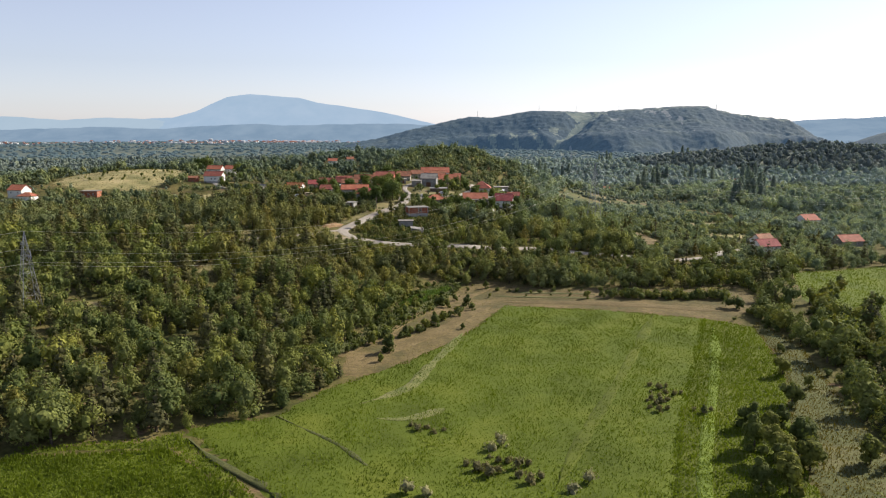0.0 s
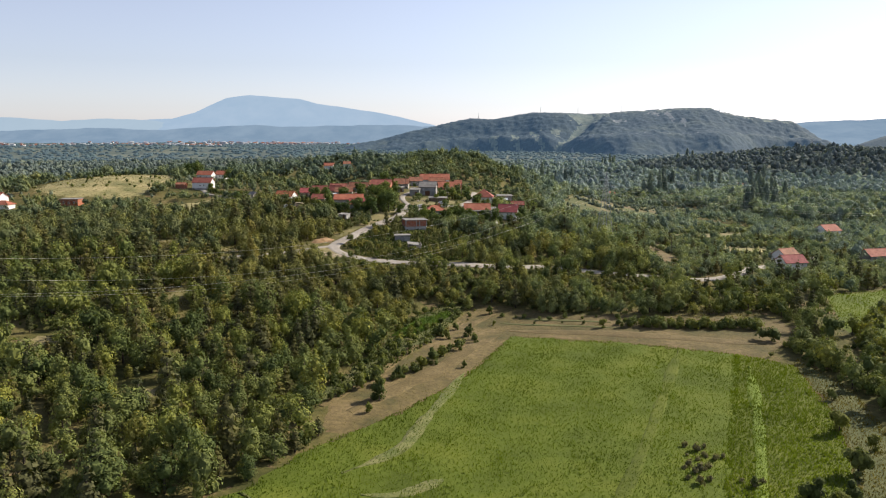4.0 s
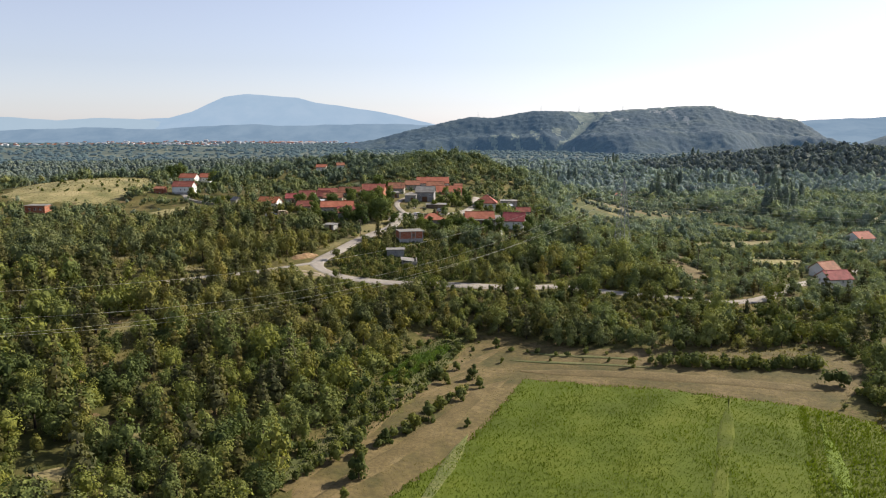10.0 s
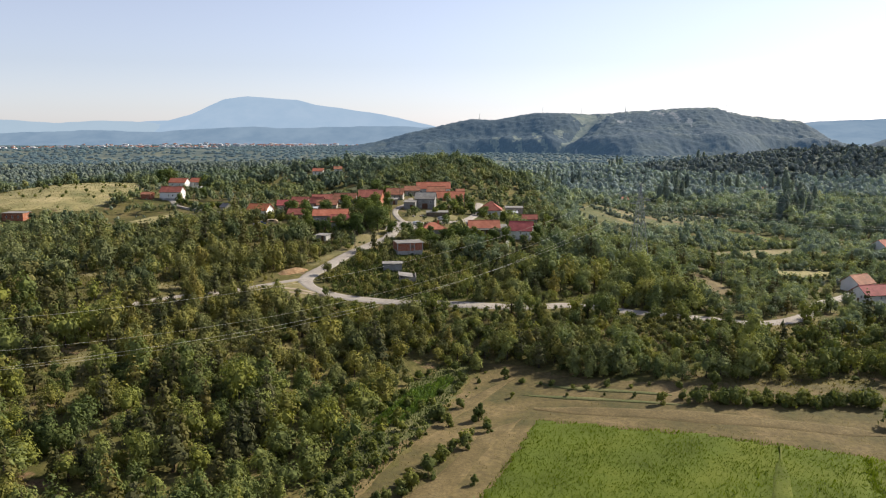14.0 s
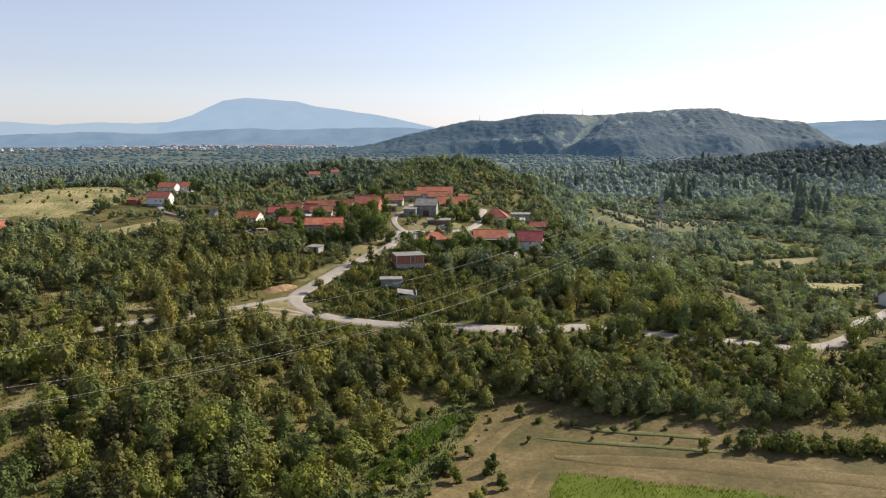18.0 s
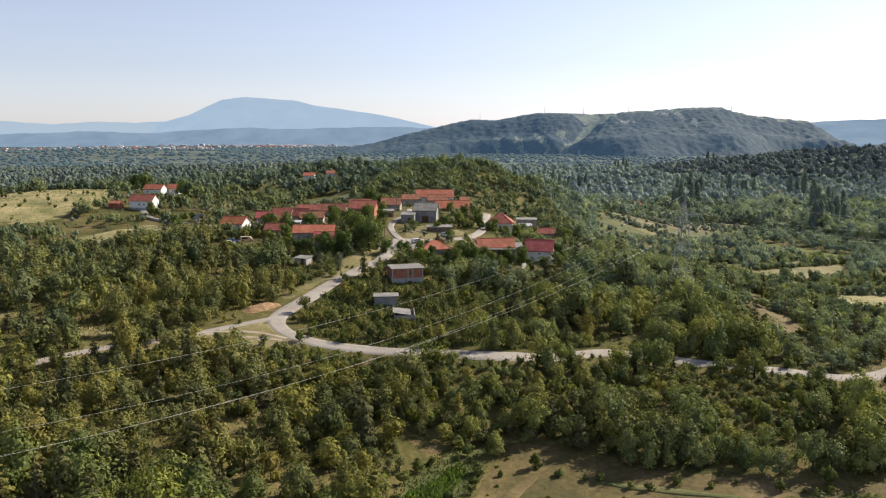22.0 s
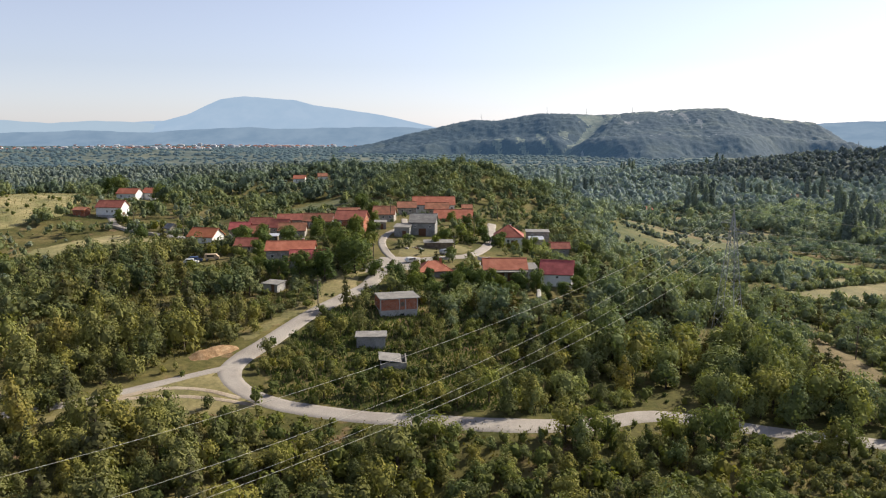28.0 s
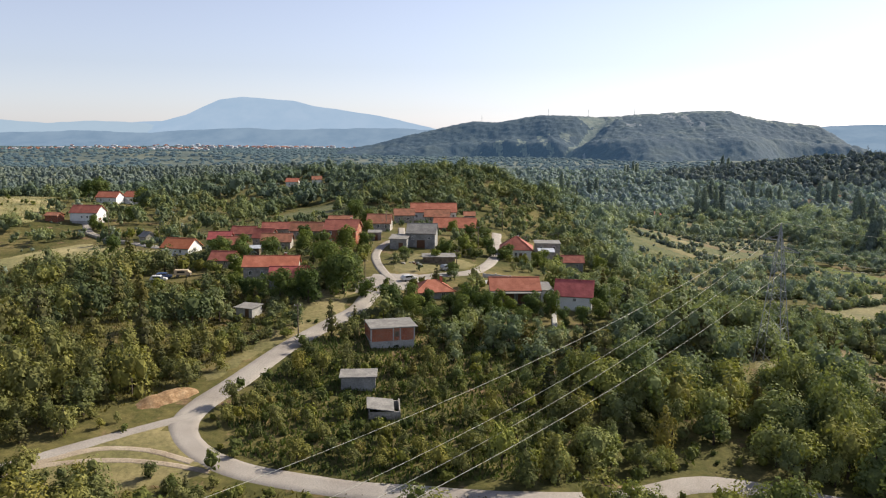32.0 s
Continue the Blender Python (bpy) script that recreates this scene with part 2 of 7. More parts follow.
surface("sheet_roof", (0.396, 0.414, 0.44), (0.484, 0.502, 0.528), (0.546, 0.563, 0.581), 0.6, 4, 0.45, 0.3)
surface("field_stone", (0.22, 0.202, 0.176), (0.334, 0.308, 0.273), (0.44, 0.414, 0.37), 1.5, 5, 0.9, 0, 0.05)
surface("weathered_wood", (0.0968, 0.0748, 0.0528), (0.15, 0.119, 0.088), (0.211, 0.176, 0.132), 1, 8, 0.9)
surface("galvanised_steel", (0.251, 0.258, 0.268), (0.317, 0.327, 0.334), (0.401, 0.41, 0.418), 0.8, 6, 0.7, 0.2)
plain("wire_dark", (0.141, 0.136, 0.123), 0.6, 0.2)
plain("cable_metal", (0.634, 0.607, 0.51), 0.5, 0.2)
plain("glass_dark", (0.0264, 0.0308, 0.0352), 0.08, 0, 0.6)
plain("window_white", (0.66, 0.66, 0.642), 0.5)
plain("door_brown", (0.123, 0.066, 0.0352), 0.55)
plain("car_white", (0.66, 0.66, 0.651), 0.25, 0, 0.6)
plain("car_silver", (0.352, 0.37, 0.396), 0.3, 0.6, 0.6)
plain("car_blue", (0.044, 0.088, 0.22), 0.3, 0, 0.6)
plain("camper_cream", (0.528, 0.405, 0.264), 0.4)
plain("tyre_rubber", (0.0176, 0.0176, 0.0176), 0.8)
plain("rusted_iron", (0.141, 0.0704, 0.0396), 0.8, 0.3)
roof_tiles("tiles_orange", (0.304, 0.105, 0.066), (0.411, 0.145, 0.088), (0.5, 0.2, 0.132))
roof_tiles("tiles_new", (0.378, 0.123, 0.0572), (0.454, 0.156, 0.0748), (0.515, 0.196, 0.0968))
roof_tiles("tiles_red", (0.232, 0.0801, 0.0607), (0.331, 0.11, 0.0792), (0.42, 0.159, 0.115))
roof_tiles("tiles_maroon", (0.229, 0.059, 0.0607), (0.322, 0.0836, 0.0827), (0.415, 0.118, 0.115))
roof_tiles("tiles_old", (0.208, 0.107, 0.0713), (0.322, 0.14, 0.0827), (0.436, 0.204, 0.132))


def brick_wall_mat():
    m, nt, b = base_mat("red_block", 0.85, 0, 0.2)
    tex = nt.nodes.new("ShaderNodeTexCoord")
    sep = nt.nodes.new("ShaderNodeSeparateXYZ")
    nt.links.new(tex.outputs["Object"], sep.inputs[0])
    add = nt.nodes.new("ShaderNodeMath")
    nt.links.new(sep.outputs[0], add.inputs[0])
    nt.links.new(sep.outputs[1], add.inputs[1])
    com = nt.nodes.new("ShaderNodeCombineXYZ")
    nt.links.new(add.outputs[0], com.inputs[0])
    nt.links.new(sep.outputs[2], com.inputs[1])
    br = nt.nodes.new("ShaderNodeTexBrick")
    br.inputs["Scale"].default_value = 1.0
    br.inputs["Brick Width"].default_value, br.inputs["Row Height"].default_value = 0.3, 0.21
    br.inputs["Mortar Size"].default_value = 0.012
    br.inputs["Color1"].default_value = (0.352, 0.11, 0.0546, 1)
    br.inputs["Color2"].default_value = (0.282, 0.0836, 0.0422, 1)
    br.inputs["Mortar"].default_value = (0.37, 0.317, 0.264, 1)
    nt.links.new(com.outputs[0], br.inputs["Vector"])
    f = noise_tex(nt, 1.1, 4)
    c2 = ramp(nt, f, [(0.3, (0.75, 0.75, 0.75)), (0.7, (1.15, 1.15, 1.15))])
    nt.links.new(mixed(nt, 1.0, br.outputs[0], c2, "MULTIPLY"), b.inputs["Base Color"])
    bump(nt, b, br.outputs[1], -0.5, 0.01)


brick_wall_mat()


def ground_mat():
    """Rough grazing: dry grass and green growth in drifts, with bare earth showing."""
    m, nt, b = base_mat("wild_ground", 0.95, 0, 0.1)
    a, f, g = noise_tex(nt, 0.05, 7, 0.72), noise_tex(nt, 0.9, 5, 0.7), noise_tex(nt, 0.16, 4, 0.6)
    grass = ramp(nt, a, [(0.32, (0.0493, 0.0563, 0.0176)), (0.45, (0.0836, 0.0827, 0.0282)), (0.57, (0.136, 0.118, 0.0475)), (0.7, (0.207, 0.164, 0.0792))])
    earth = ramp(nt, f, [(0.3, (0.114, 0.0748, 0.044)), (0.7, (0.238, 0.167, 0.101))])
    patch = ramp(nt, g, [(0.6, (0, 0, 0)), (0.68, (1, 1, 1))])
    c = mixed(nt, patch, grass, earth)
    tint = ramp(nt, f, [(0.3, (0.6, 0.62, 0.6)), (0.7, (1.25, 1.2, 1.15))])
    nt.links.new(mixed(nt, 1.0, c, tint, "MULTIPLY"), b.inputs["Base Color"])
    bump(nt, b, f, 0.7, 0.2)


ground_mat()


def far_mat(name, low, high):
    """Distant country as a glowing backdrop, with the blue haze of distance painted into its emission."""
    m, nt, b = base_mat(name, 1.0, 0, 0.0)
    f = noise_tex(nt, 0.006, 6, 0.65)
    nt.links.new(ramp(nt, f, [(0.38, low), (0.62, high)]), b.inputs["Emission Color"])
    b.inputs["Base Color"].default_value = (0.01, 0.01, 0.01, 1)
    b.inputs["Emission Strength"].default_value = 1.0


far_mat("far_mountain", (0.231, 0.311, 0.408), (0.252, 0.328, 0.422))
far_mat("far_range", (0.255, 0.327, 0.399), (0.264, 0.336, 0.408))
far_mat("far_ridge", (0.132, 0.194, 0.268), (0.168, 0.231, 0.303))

# ---- helpers for meshes ----
def from_arrays(name, verts, quads, mats, slots=None, smooth=False, tone=None):
    """One mesh from an array of vertices and an array of quads (or triangles)."""
    verts, quads = np.asarray(verts, np.float32), np.asarray(quads, np.int32)
    n, k = quads.shape
    me = bpy.data.meshes.new(name)
    me.vertices.add(len(verts))
    me.vertices.foreach_set("co", verts.ravel())
    me.loops.add(n * k)
    me.loops.foreach_set("vertex_index", quads.ravel())
    me.polygons.add(n)
    me.polygons.foreach_set("loop_start", np.arange(0, n * k, k, dtype=np.int32))
    me.polygons.foreach_set("loop_total", np.full(n, k, np.int32))
    if slots is not None:
        me.polygons.foreach_set("material_index", np.asarray(slots, np.int32))
    if smooth:
        me.polygons.foreach_set("use_smooth", np.ones(n, bool))
    if tone is not None:
        me.attributes.new("tone", "FLOAT", "FACE").data.foreach_set("value", np.broadcast_to(np.asarray(tone, np.float32), (n,)).copy())
    for m in mats:
        me.materials.append(MATS[m])
    me.update(calc_edges=True)
    return me


def part(name, bm, material, parent=None, label="", at=None):
    """Links a bmesh as one mesh object under a thing or part."""
    me = bpy.data.meshes.new(name)
    bm.to_mesh(me)
    bm.free()
    me.materials.append(MATS[material])
    ob = new(name, me)
    ob.parent = parent
    if at is not None:
        ob.matrix_basis = at
    if label:
        tagged(ob, label)
    return ob


def box(bm, x0, x1, y0, y1, z0, z1, bevel=0.0):
    m = Matrix.LocRotScale(((x0 + x1) / 2, (y0 + y1) / 2, (z0 + z1) / 2), None, (abs(x1 - x0), abs(y1 - y0), abs(z1 - z0)))
    made = bmesh.ops.create_cube(bm, size=1, matrix=m)["verts"]
    if bevel:
        edges = {e for v in made for e in v.link_edges}
        bmesh.ops.bevel(bm, geom=list(edges), offset=bevel, segments=1, affect="EDGES")
    return bm


def boxed(*args, **kw):
    return box(bmesh.new(), *args, **kw)


def prism(bm, ring, shift):
    """A closed solid from a ring of corners and the way in which it is drawn out."""
    a = [bm.verts.new(p) for p in ring]
    b = [bm.verts.new(Vector(p) + Vector(shift)) for p in ring]
    bm.faces.new(a[::-1])
    bm.faces.new(b)
    for i in range(len(a)):
        j = (i + 1) % len(a)
        bm.faces.new((a[i], a[j], b[j], b[i]))
    bmesh.ops.recalc_face_normals(bm, faces=bm.faces)
    return bm


def rod(bm, p, q, r0, r1=None, sides=6):
    """A tapered round bar from p to q."""
    p, q, r1 = Vector(p), Vector(q), r0 if r1 is None else r1
    way = q - p
    turn = way.to_track_quat("Z", "Y").to_matrix().to_4x4()
    m = Matrix.Translation((p + q) / 2) @ turn
    bmesh.ops.create_cone(bm, cap_ends=True, segments=sides, radius1=r0, radius2=r1, depth=way.length, matrix=m)
    return bm


# ---- the lie of the land ----
RELIEF = np.array([
    [6, 4, 3, 0, -2, 0, 1, 0, 0], [9, 8, 7, 4, -2, 0, 1, 1, 0], [10, 11, 13, 9, -1, 1, 0, 1, -1],
    [12, 13, 19, 18, 4, 8, -2, -3, -3], [14, 11, 12, 21, 22, 4, -2, -4, -5], [12, 8, 5, 21, 29, 2, -1, -5, -7],
    [10, 28, 16, 19, 25, 3, -9, -10, -10], [12, 29, 18, 8, 34, 15, -6, -11, -10], [8, 11, 16, 26, 32, 8, -11, -10, -7],
    [4, 10, 23, 34, 19, -10, -20, -12, -8], [5, 17, 24, 15, -9, -20, -16, -14, -16]], float)
KNOLLS = [(0, 625, 40, 10), (-68, 640, 30, -5), (8, 292, 16, 4), (12, 262, 22, -3.5), (35, 378, 16, 3)]
HILLS = [(640, 1330, 190, 95, 39), (-900, 2150, 420, 160, 22), (-240, 1500, 260, 140, 10)]


def eased(a, b, v):
    u = np.clip((v - a) / (b - a), 0, 1)
    return u * u * (3 - 2 * u)


def terrain(x, y):
    x, y = np.asarray(x, float), np.asarray(y, float)
    ny, nx = RELIEF.shape

    def spline(u):
        i = np.floor(u).astype(int)
        f = u - i
        return i, ((1 - f) ** 3 / 6, (3 * f**3 - 6 * f**2 + 4) / 6, (-3 * f**3 + 3 * f**2 + 3 * f + 1) / 6, f**3 / 6)

    ix, wx = spline((x + 320) / 80)
    iy, wy = spline((y - 60) / 80)
    z = 0 * x
    for a in range(4):
        for b in range(4):
            z = z + RELIEF[np.clip(iy + b - 1, 0, ny - 1), np.clip(ix + a - 1, 0, nx - 1)] * wx[a] * wy[b]
    for a, b, r, h in KNOLLS:
        z = z + h * np.exp(-((x - a) ** 2 + (y - b) ** 2) / (2 * r * r))
    far = -17 + 3 * np.sin(x / 190 + 1) * np.sin(y / 230) + 9 * eased(1300, 2700, y)
    for a, b, rx, ry, h in HILLS:
        far = far + h * np.exp(-(((x - a) / rx) ** 2 + ((y - b) / ry) ** 2) / 2)
    k = eased(780, 1150, y + 0.25 * np.abs(x))
    return z * (1 - k) + far * k


def height(x, y):
    return float(terrain(x, y))


def axis(lo, hi, a, b, step, grow=1.12):
    """Even steps between a and b, widening steps beyond."""
    mid = list(np.arange(a, b + 0.1, step))
    s, p, up = step, b, []
    while p < hi:
        s *= grow
        p += s
        up.append(min(p, hi))
    s, p, down = step, a, []
    while p > lo:
        s *= grow
        p -= s
        down.append(max(p, lo))
    return np.array(down[::-1] + mid + up)


def sheet(name, xs, ys, zfun, mats, smooth=True):
    gx, gy = np.meshgrid(xs, ys)
    gz = zfun(gx, gy)
    n, m = len(ys), len(xs)
    idx = np.arange(n * m).reshape(n, m)
    quads = np.stack([idx[:-1, :-1], idx[:-1, 1:], idx[1:, 1:], idx[1:, :-1]], -1).reshape(-1, 4)
    return new(name, from_arrays(name, np.stack([gx, gy, gz], -1).reshape(-1, 3), quads, mats, smooth=smooth))


land = sheet("ground", axis(-3600, 3600, -300, 300, 4), axis(-250, 4900, 60, 780, 4, 1.06), terrain, ["wild_ground", "hazed_ground"])
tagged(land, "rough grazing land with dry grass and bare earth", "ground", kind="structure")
# land beyond 960 m takes the ground colour with haze painted in
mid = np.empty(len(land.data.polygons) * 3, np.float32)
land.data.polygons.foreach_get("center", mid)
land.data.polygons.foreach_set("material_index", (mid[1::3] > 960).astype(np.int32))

# ---- roads, tracks and fields, as runs of points on the plan ----
ROAD = [(240, 420), (196, 395), (160, 368), (138, 345), (124, 331), (112, 313), (100, 301), (88, 296), (74, 299), (59, 302), (45, 306), (36, 306),
        (23, 299), (8, 295.5), (-8, 297.5), (-20, 300), (-30, 302.5), (-37, 307), (-40.5, 313), (-40, 320), (-36.5, 330), (-31, 347),
        (-25, 360), (-20, 371), (-18, 382), (-14, 392), (-4, 402), (7, 411), (13, 426), (16.5, 445), (18, 462), (19, 480), (20.5, 500)]
LANE = [(-13, 393), (-18, 408), (-20.5, 424), (-19, 441), (-15, 456), (-16, 480)]
TRACK_WEST = [(-40.5, 316), (-46, 311), (-52, 305), (-60, 297), (-68, 291), (-77, 283), (-86, 271), (-94, 264), (-112, 246)]
TRACK_FORK = [(-36, 303), (-43, 305), (-50, 304), (-56, 299), (-62, 294)]
TRACK_LOW = [(-33, 301), (-40, 302), (-47, 301.5), (-54, 299), (-60, 294)]
LANE_FARM = [(-172, 560), (-160, 540), (-150, 522), (-133, 505), (-117, 489), (-102, 471), (-85, 455)]
TRACK_SLOPE = [(-236, 402), (-214, 412), (-197, 424), (-187, 446), (-178, 458)]
THICKET = [(50, 292), (56, 296), (64, 297), (71, 287), (66, 279), (56, 277), (50, 284)]
BARE = [(-77.5, 297.5, 5.5, 3.0), (-102, 345, 5, 3), (-101, 306, 4, 2.6), (-70.7, 342.6, 3.5, 2.5), (-72, 288, 4, 3), (34, 347, 4, 3.5), (73, 364, 6, 5), (-75.5, 244, 3, 6), (-94, 200, 4, 4), (-60, 176, 3.5, 3), (-52, 190, 3, 3)]
TRACK_VALLEY = [(92, 470), (140, 500), (200, 520), (270, 560), (330, 640)]


def curve_points(run, step=2.0):
    """Catmull-Rom through the run, about step metres apart."""
    p = [Vector(q) for q in run]
    p = [p[0] * 2 - p[1]] + p + [p[-1] * 2 - p[-2]]
    out = []
    for a, b, c, d in zip(p, p[1:], p[2:], p[3:]):
        k = max(2, int((c - b).length / step))
        for i in range(k):
            t = i / k
            out.append(0.5 * (2 * b + (c - a) * t + (2 * a - 5 * b + 4 * c - d) * t * t + (3 * b - a - 3 * c + d) * t**3))
    return np.array([tuple(q) for q in out + [p[-2]]])


def ribbon(name, run, width, lift, material, label, category, seed=0, wobble=0.15, taper=False):
    pts = curve_points(run)
    d = np.gradient(pts, axis=0)
    d /= np.linalg.norm(d, axis=1)[:, None]
    side = np.stack([d[:, 1], -d[:, 0]], 1)
    rng = np.random.default_rng(seed)
    cols = np.array([-0.6, -0.48, -0.25, 0, 0.25, 0.48, 0.6])
    rough = np.convolve(rng.normal(0, 1, len(pts) + 4), np.ones(5) / 5, "valid")
    verts = []
    slim = np.clip(8 * np.minimum(np.linspace(0, 1, len(pts)), np.linspace(1, 0, len(pts))), 0.1, 1) if taper else 1.0
    for c in cols:
        w = width * slim * c + (wobble * rough * np.sign(c) if abs(c) > 0.4 else 0)
        q = pts + side * np.reshape(w, (-1, 1) if np.ndim(w) else (1, 1))
        z = terrain(q[:, 0], q[:, 1]) + lift - (0.3 if abs(c) > 0.5 else 0) + 0.03 * (0.25 - c * c)
        verts.append(np.column_stack([q, z]))
    n, m = len(pts), len(cols)
    v = np.stack(verts, 1).reshape(-1, 3)
    idx = np.arange(n * m).reshape(n, m)
    quads = np.stack([idx[:-1, :-1], idx[:-1, 1:], idx[1:, 1:], idx[1:, :-1]], -1).reshape(-1, 4)
    return tagged(new(name, from_arrays(name, v, quads, [material], smooth=True)), label, category, kind="structure")


ribbon("road_village", ROAD[25:], 3.1, 0.2, "road_gravel", "narrow worn asphalt street through the village", "road", 8)
ribbon("road", ROAD[:27], 4.0, 0.17, "road_gravel", "pale worn asphalt country road winding up to the village", "road")
ribbon("road_lane", LANE, 2.3, 0.24, "road_gravel", "narrow pale concrete lane between the barns", "road", 1)
ribbon("road_farm", LANE_FARM, 3.0, 0.2, "road_gravel", "narrow asphalt lane to the white farmhouse", "road", 2)
ribbon("track_west", TRACK_WEST, 1.9, 0.18, "road_gravel", "pale gravel track leaving the bend", "track", 3)
ribbon("track_slope", TRACK_SLOPE, 2.2, 0.15, "dirt_track", "pale earth path across the open slope", "track", 7)
ribbon("track_fork", TRACK_FORK, 1.3, 0.12, "dirt_track", "worn earth wheel track over dry grass", "track", 4)
ribbon("track_low", TRACK_LOW, 1.1, 0.12, "dirt_track", "worn earth wheel track over dry grass", "track", 5)
ribbon("track_valley", TRACK_VALLEY, 2.4, 0.15, "dirt_track", "earth track through the terraced plots", "track", 6)

FIELD = [(20, 233), (50, 224), (76, 214), (62, 178), (53, 156), (46, 138), (40, 120), (33, 98), (-19, 100), (-28, 113), (-42, 127), (-46, 132), (-31, 139), (-23, 156), (-12, 169), (2, 190), (10, 207)]
FALLOW = [(76, 214), (86, 205), (80, 172), (71, 150), (62, 128), (56, 98), (32, 98), (38, 118), (44, 136), (51, 155), (60, 177), (74, 213)]
HEADLAND = [(-46, 131), (-44, 127), (-30, 112), (-21, 98), (-24, 98), (-33, 111), (-46, 124), (-70, 119), (-70, 121), (-50, 127)]
FIELD_NEAR = [(-110, 96), (-68, 118), (-46, 123), (-33, 111), (-24, 96)]
STRIP = [(-24, 164), (-14, 164), (-9, 171), (3, 188), (11, 206), (21, 231), (50, 222), (80, 211), (94, 224), (102, 240), (100, 250), (81, 249.5), (65, 250), (55, 251.5), (45, 254.5), (35, 257.5), (27, 261), (20, 268), (10, 266), (4, 248), (-3, 222), (-12, 200), (-24, 178)]
ARABLE = [(20, 234), (50, 226), (88, 210), (73, 150), (58, 96), (-112, 94), (-68, 119), (-46, 132), (-31, 139), (-23, 156), (-12, 169), (10, 207)]
MEADOW_SOUTH = [(70, 98), (80, 138), (86, 165), (92, 190), (90, 212), (86, 206), (80, 172), (71, 150), (62, 128), (56, 98)]
GREENBELT = [(-16, 212), (-13, 231), (-10, 241), (-6, 254), (0, 263), (9, 265), (4, 248), (-3, 222), (-12, 200), (-24, 178), (-26, 186)]
FIELD_EAST = [(116, 240), (118, 220), (122, 200), (260, 180), (260, 330), (190, 318), (132, 284)]
GARDEN = [(-13, 226), (-9, 238), (-5.9, 247), (1.7, 258.2), (3.6, 256), (-1.6, 243), (-7.5, 226.5)]
MEADOW_A = [(124, 446), (138, 462), (151, 478), (176, 506), (200, 528), (192, 498), (177, 469), (160, 450), (146, 437), (130, 422)]
MEADOW_B = [(129, 378), (134, 396), (141, 416), (156, 418), (174, 421), (166, 405), (156, 393), (142, 384)]
MEADOW_C = [(95, 381), (100, 391), (107, 400), (105, 380), (101, 358), (99, 337), (90, 329), (90, 348)]
OPEN_BAND = [(80, 540), (112, 552), (150, 578), (190, 630), (230, 690), (305, 905), (225, 945), (140, 720), (95, 600)]
GREEN_STRIP = [(183, 580), (190, 590), (212, 545), (222, 526), (214, 518), (203, 534)]
PASTURE = [(-262, 515), (-232, 500), (-196, 500), (-184, 538), (-190, 575), (-205, 610), (-245, 630), (-280, 590)]
MEADOW_FARM = [(-168, 462), (-160, 484), (-143, 500), (-113, 478), (-100, 462), (-128, 452)]
def inside(poly, x, y):
    hit = np.zeros(np.shape(x), bool)
    for (ax, ay), (bx, by) in zip(poly, poly[1:] + poly[:1]):
        if ay != by:
            hit ^= ((ay > y) != (by > y)) & (x < (bx - ax) * (y - ay) / (by - ay) + ax)
    return hit


def valley_plots():
    """Long narrow holdings on the valley side, laid out in rows along the slope."""
    rng = random.Random(61)
    out, c, d = [], 0.66, -0.75
    for row in range(-14, 16):
        u = -230.0 + rng.uniform(0, 30)
        v0 = row * 17.0 + rng.uniform(-1.5, 1.5)
        deep = rng.uniform(12, 15.5)
        while u < 230:
            long = rng.uniform(24, 62)
            ring = [(180 + c * a - d * b, 560 + d * a + c * b) for a, b in ((u, v0), (u + long - 3, v0 + rng.uniform(-2, 2)), (u + long - 3 + rng.uniform(-3, 3), v0 + deep), (u + rng.uniform(-3, 3), v0 + deep))]
            x, y = sum(p[0] for p in ring) / 4, sum(p[1] for p in ring) / 4
            if inside(OPEN_BAND, np.array(x), np.array(y)) and rng.random() < 0.85:
                out.append(ring)
            u += long
    return out


PLOTS_VALLEY = valley_plots()
TERRACE = [(-78, 540), (-52, 548), (-42, 590), (-46, 640), (-84, 640)]
CLEARINGS = [(18, 400, 9), (26, 396, 6), (-160, 529, 8), (-151, 528, 6), (100, 292, 5), (111, 302, 5), (118, 311, 5), (92, 287, 4), (126, 322, 4), (30, 369, 5.5), (17, 372.5, 4), (-84, 431, 7), (-125, 657, 12), (-156, 715, 12), (-66, 530, 9), (-82, 519, 8), (-101, 513, 9), (-143, 501, 10), (-120, 505, 7), (-118, 640, 9), (-46, 302, 7), (-38, 338, 4), (-24, 348, 3), (-14, 326, 3), (-12, 345, 4), (-28, 375, 8), (-100, 300, 6), (-86, 330, 5),
             (-112, 262, 4), (-64, 212, 4), (-118, 400, 12), (-70, 398, 8), (44, 352, 7), (60, 392, 8), (-140, 430, 10), (0, 424, 9), (18, 400, 10),
             (110, 440, 16), (84, 440, 12), (150, 520, 14), (106, 505, 12), (180, 560, 14), (84, 362, 6), (-130, 780, 16), (-100, 705, 10), (-28, 470, 10),
             (5, 330, 3), (70, 382, 6), (-5, 262, 4), (60, 258, 3), (110, 330, 5), (-150, 350, 6), (-185, 420, 8), (64, 334, 4), (-94, 172, 4), (-60, 158, 3)]


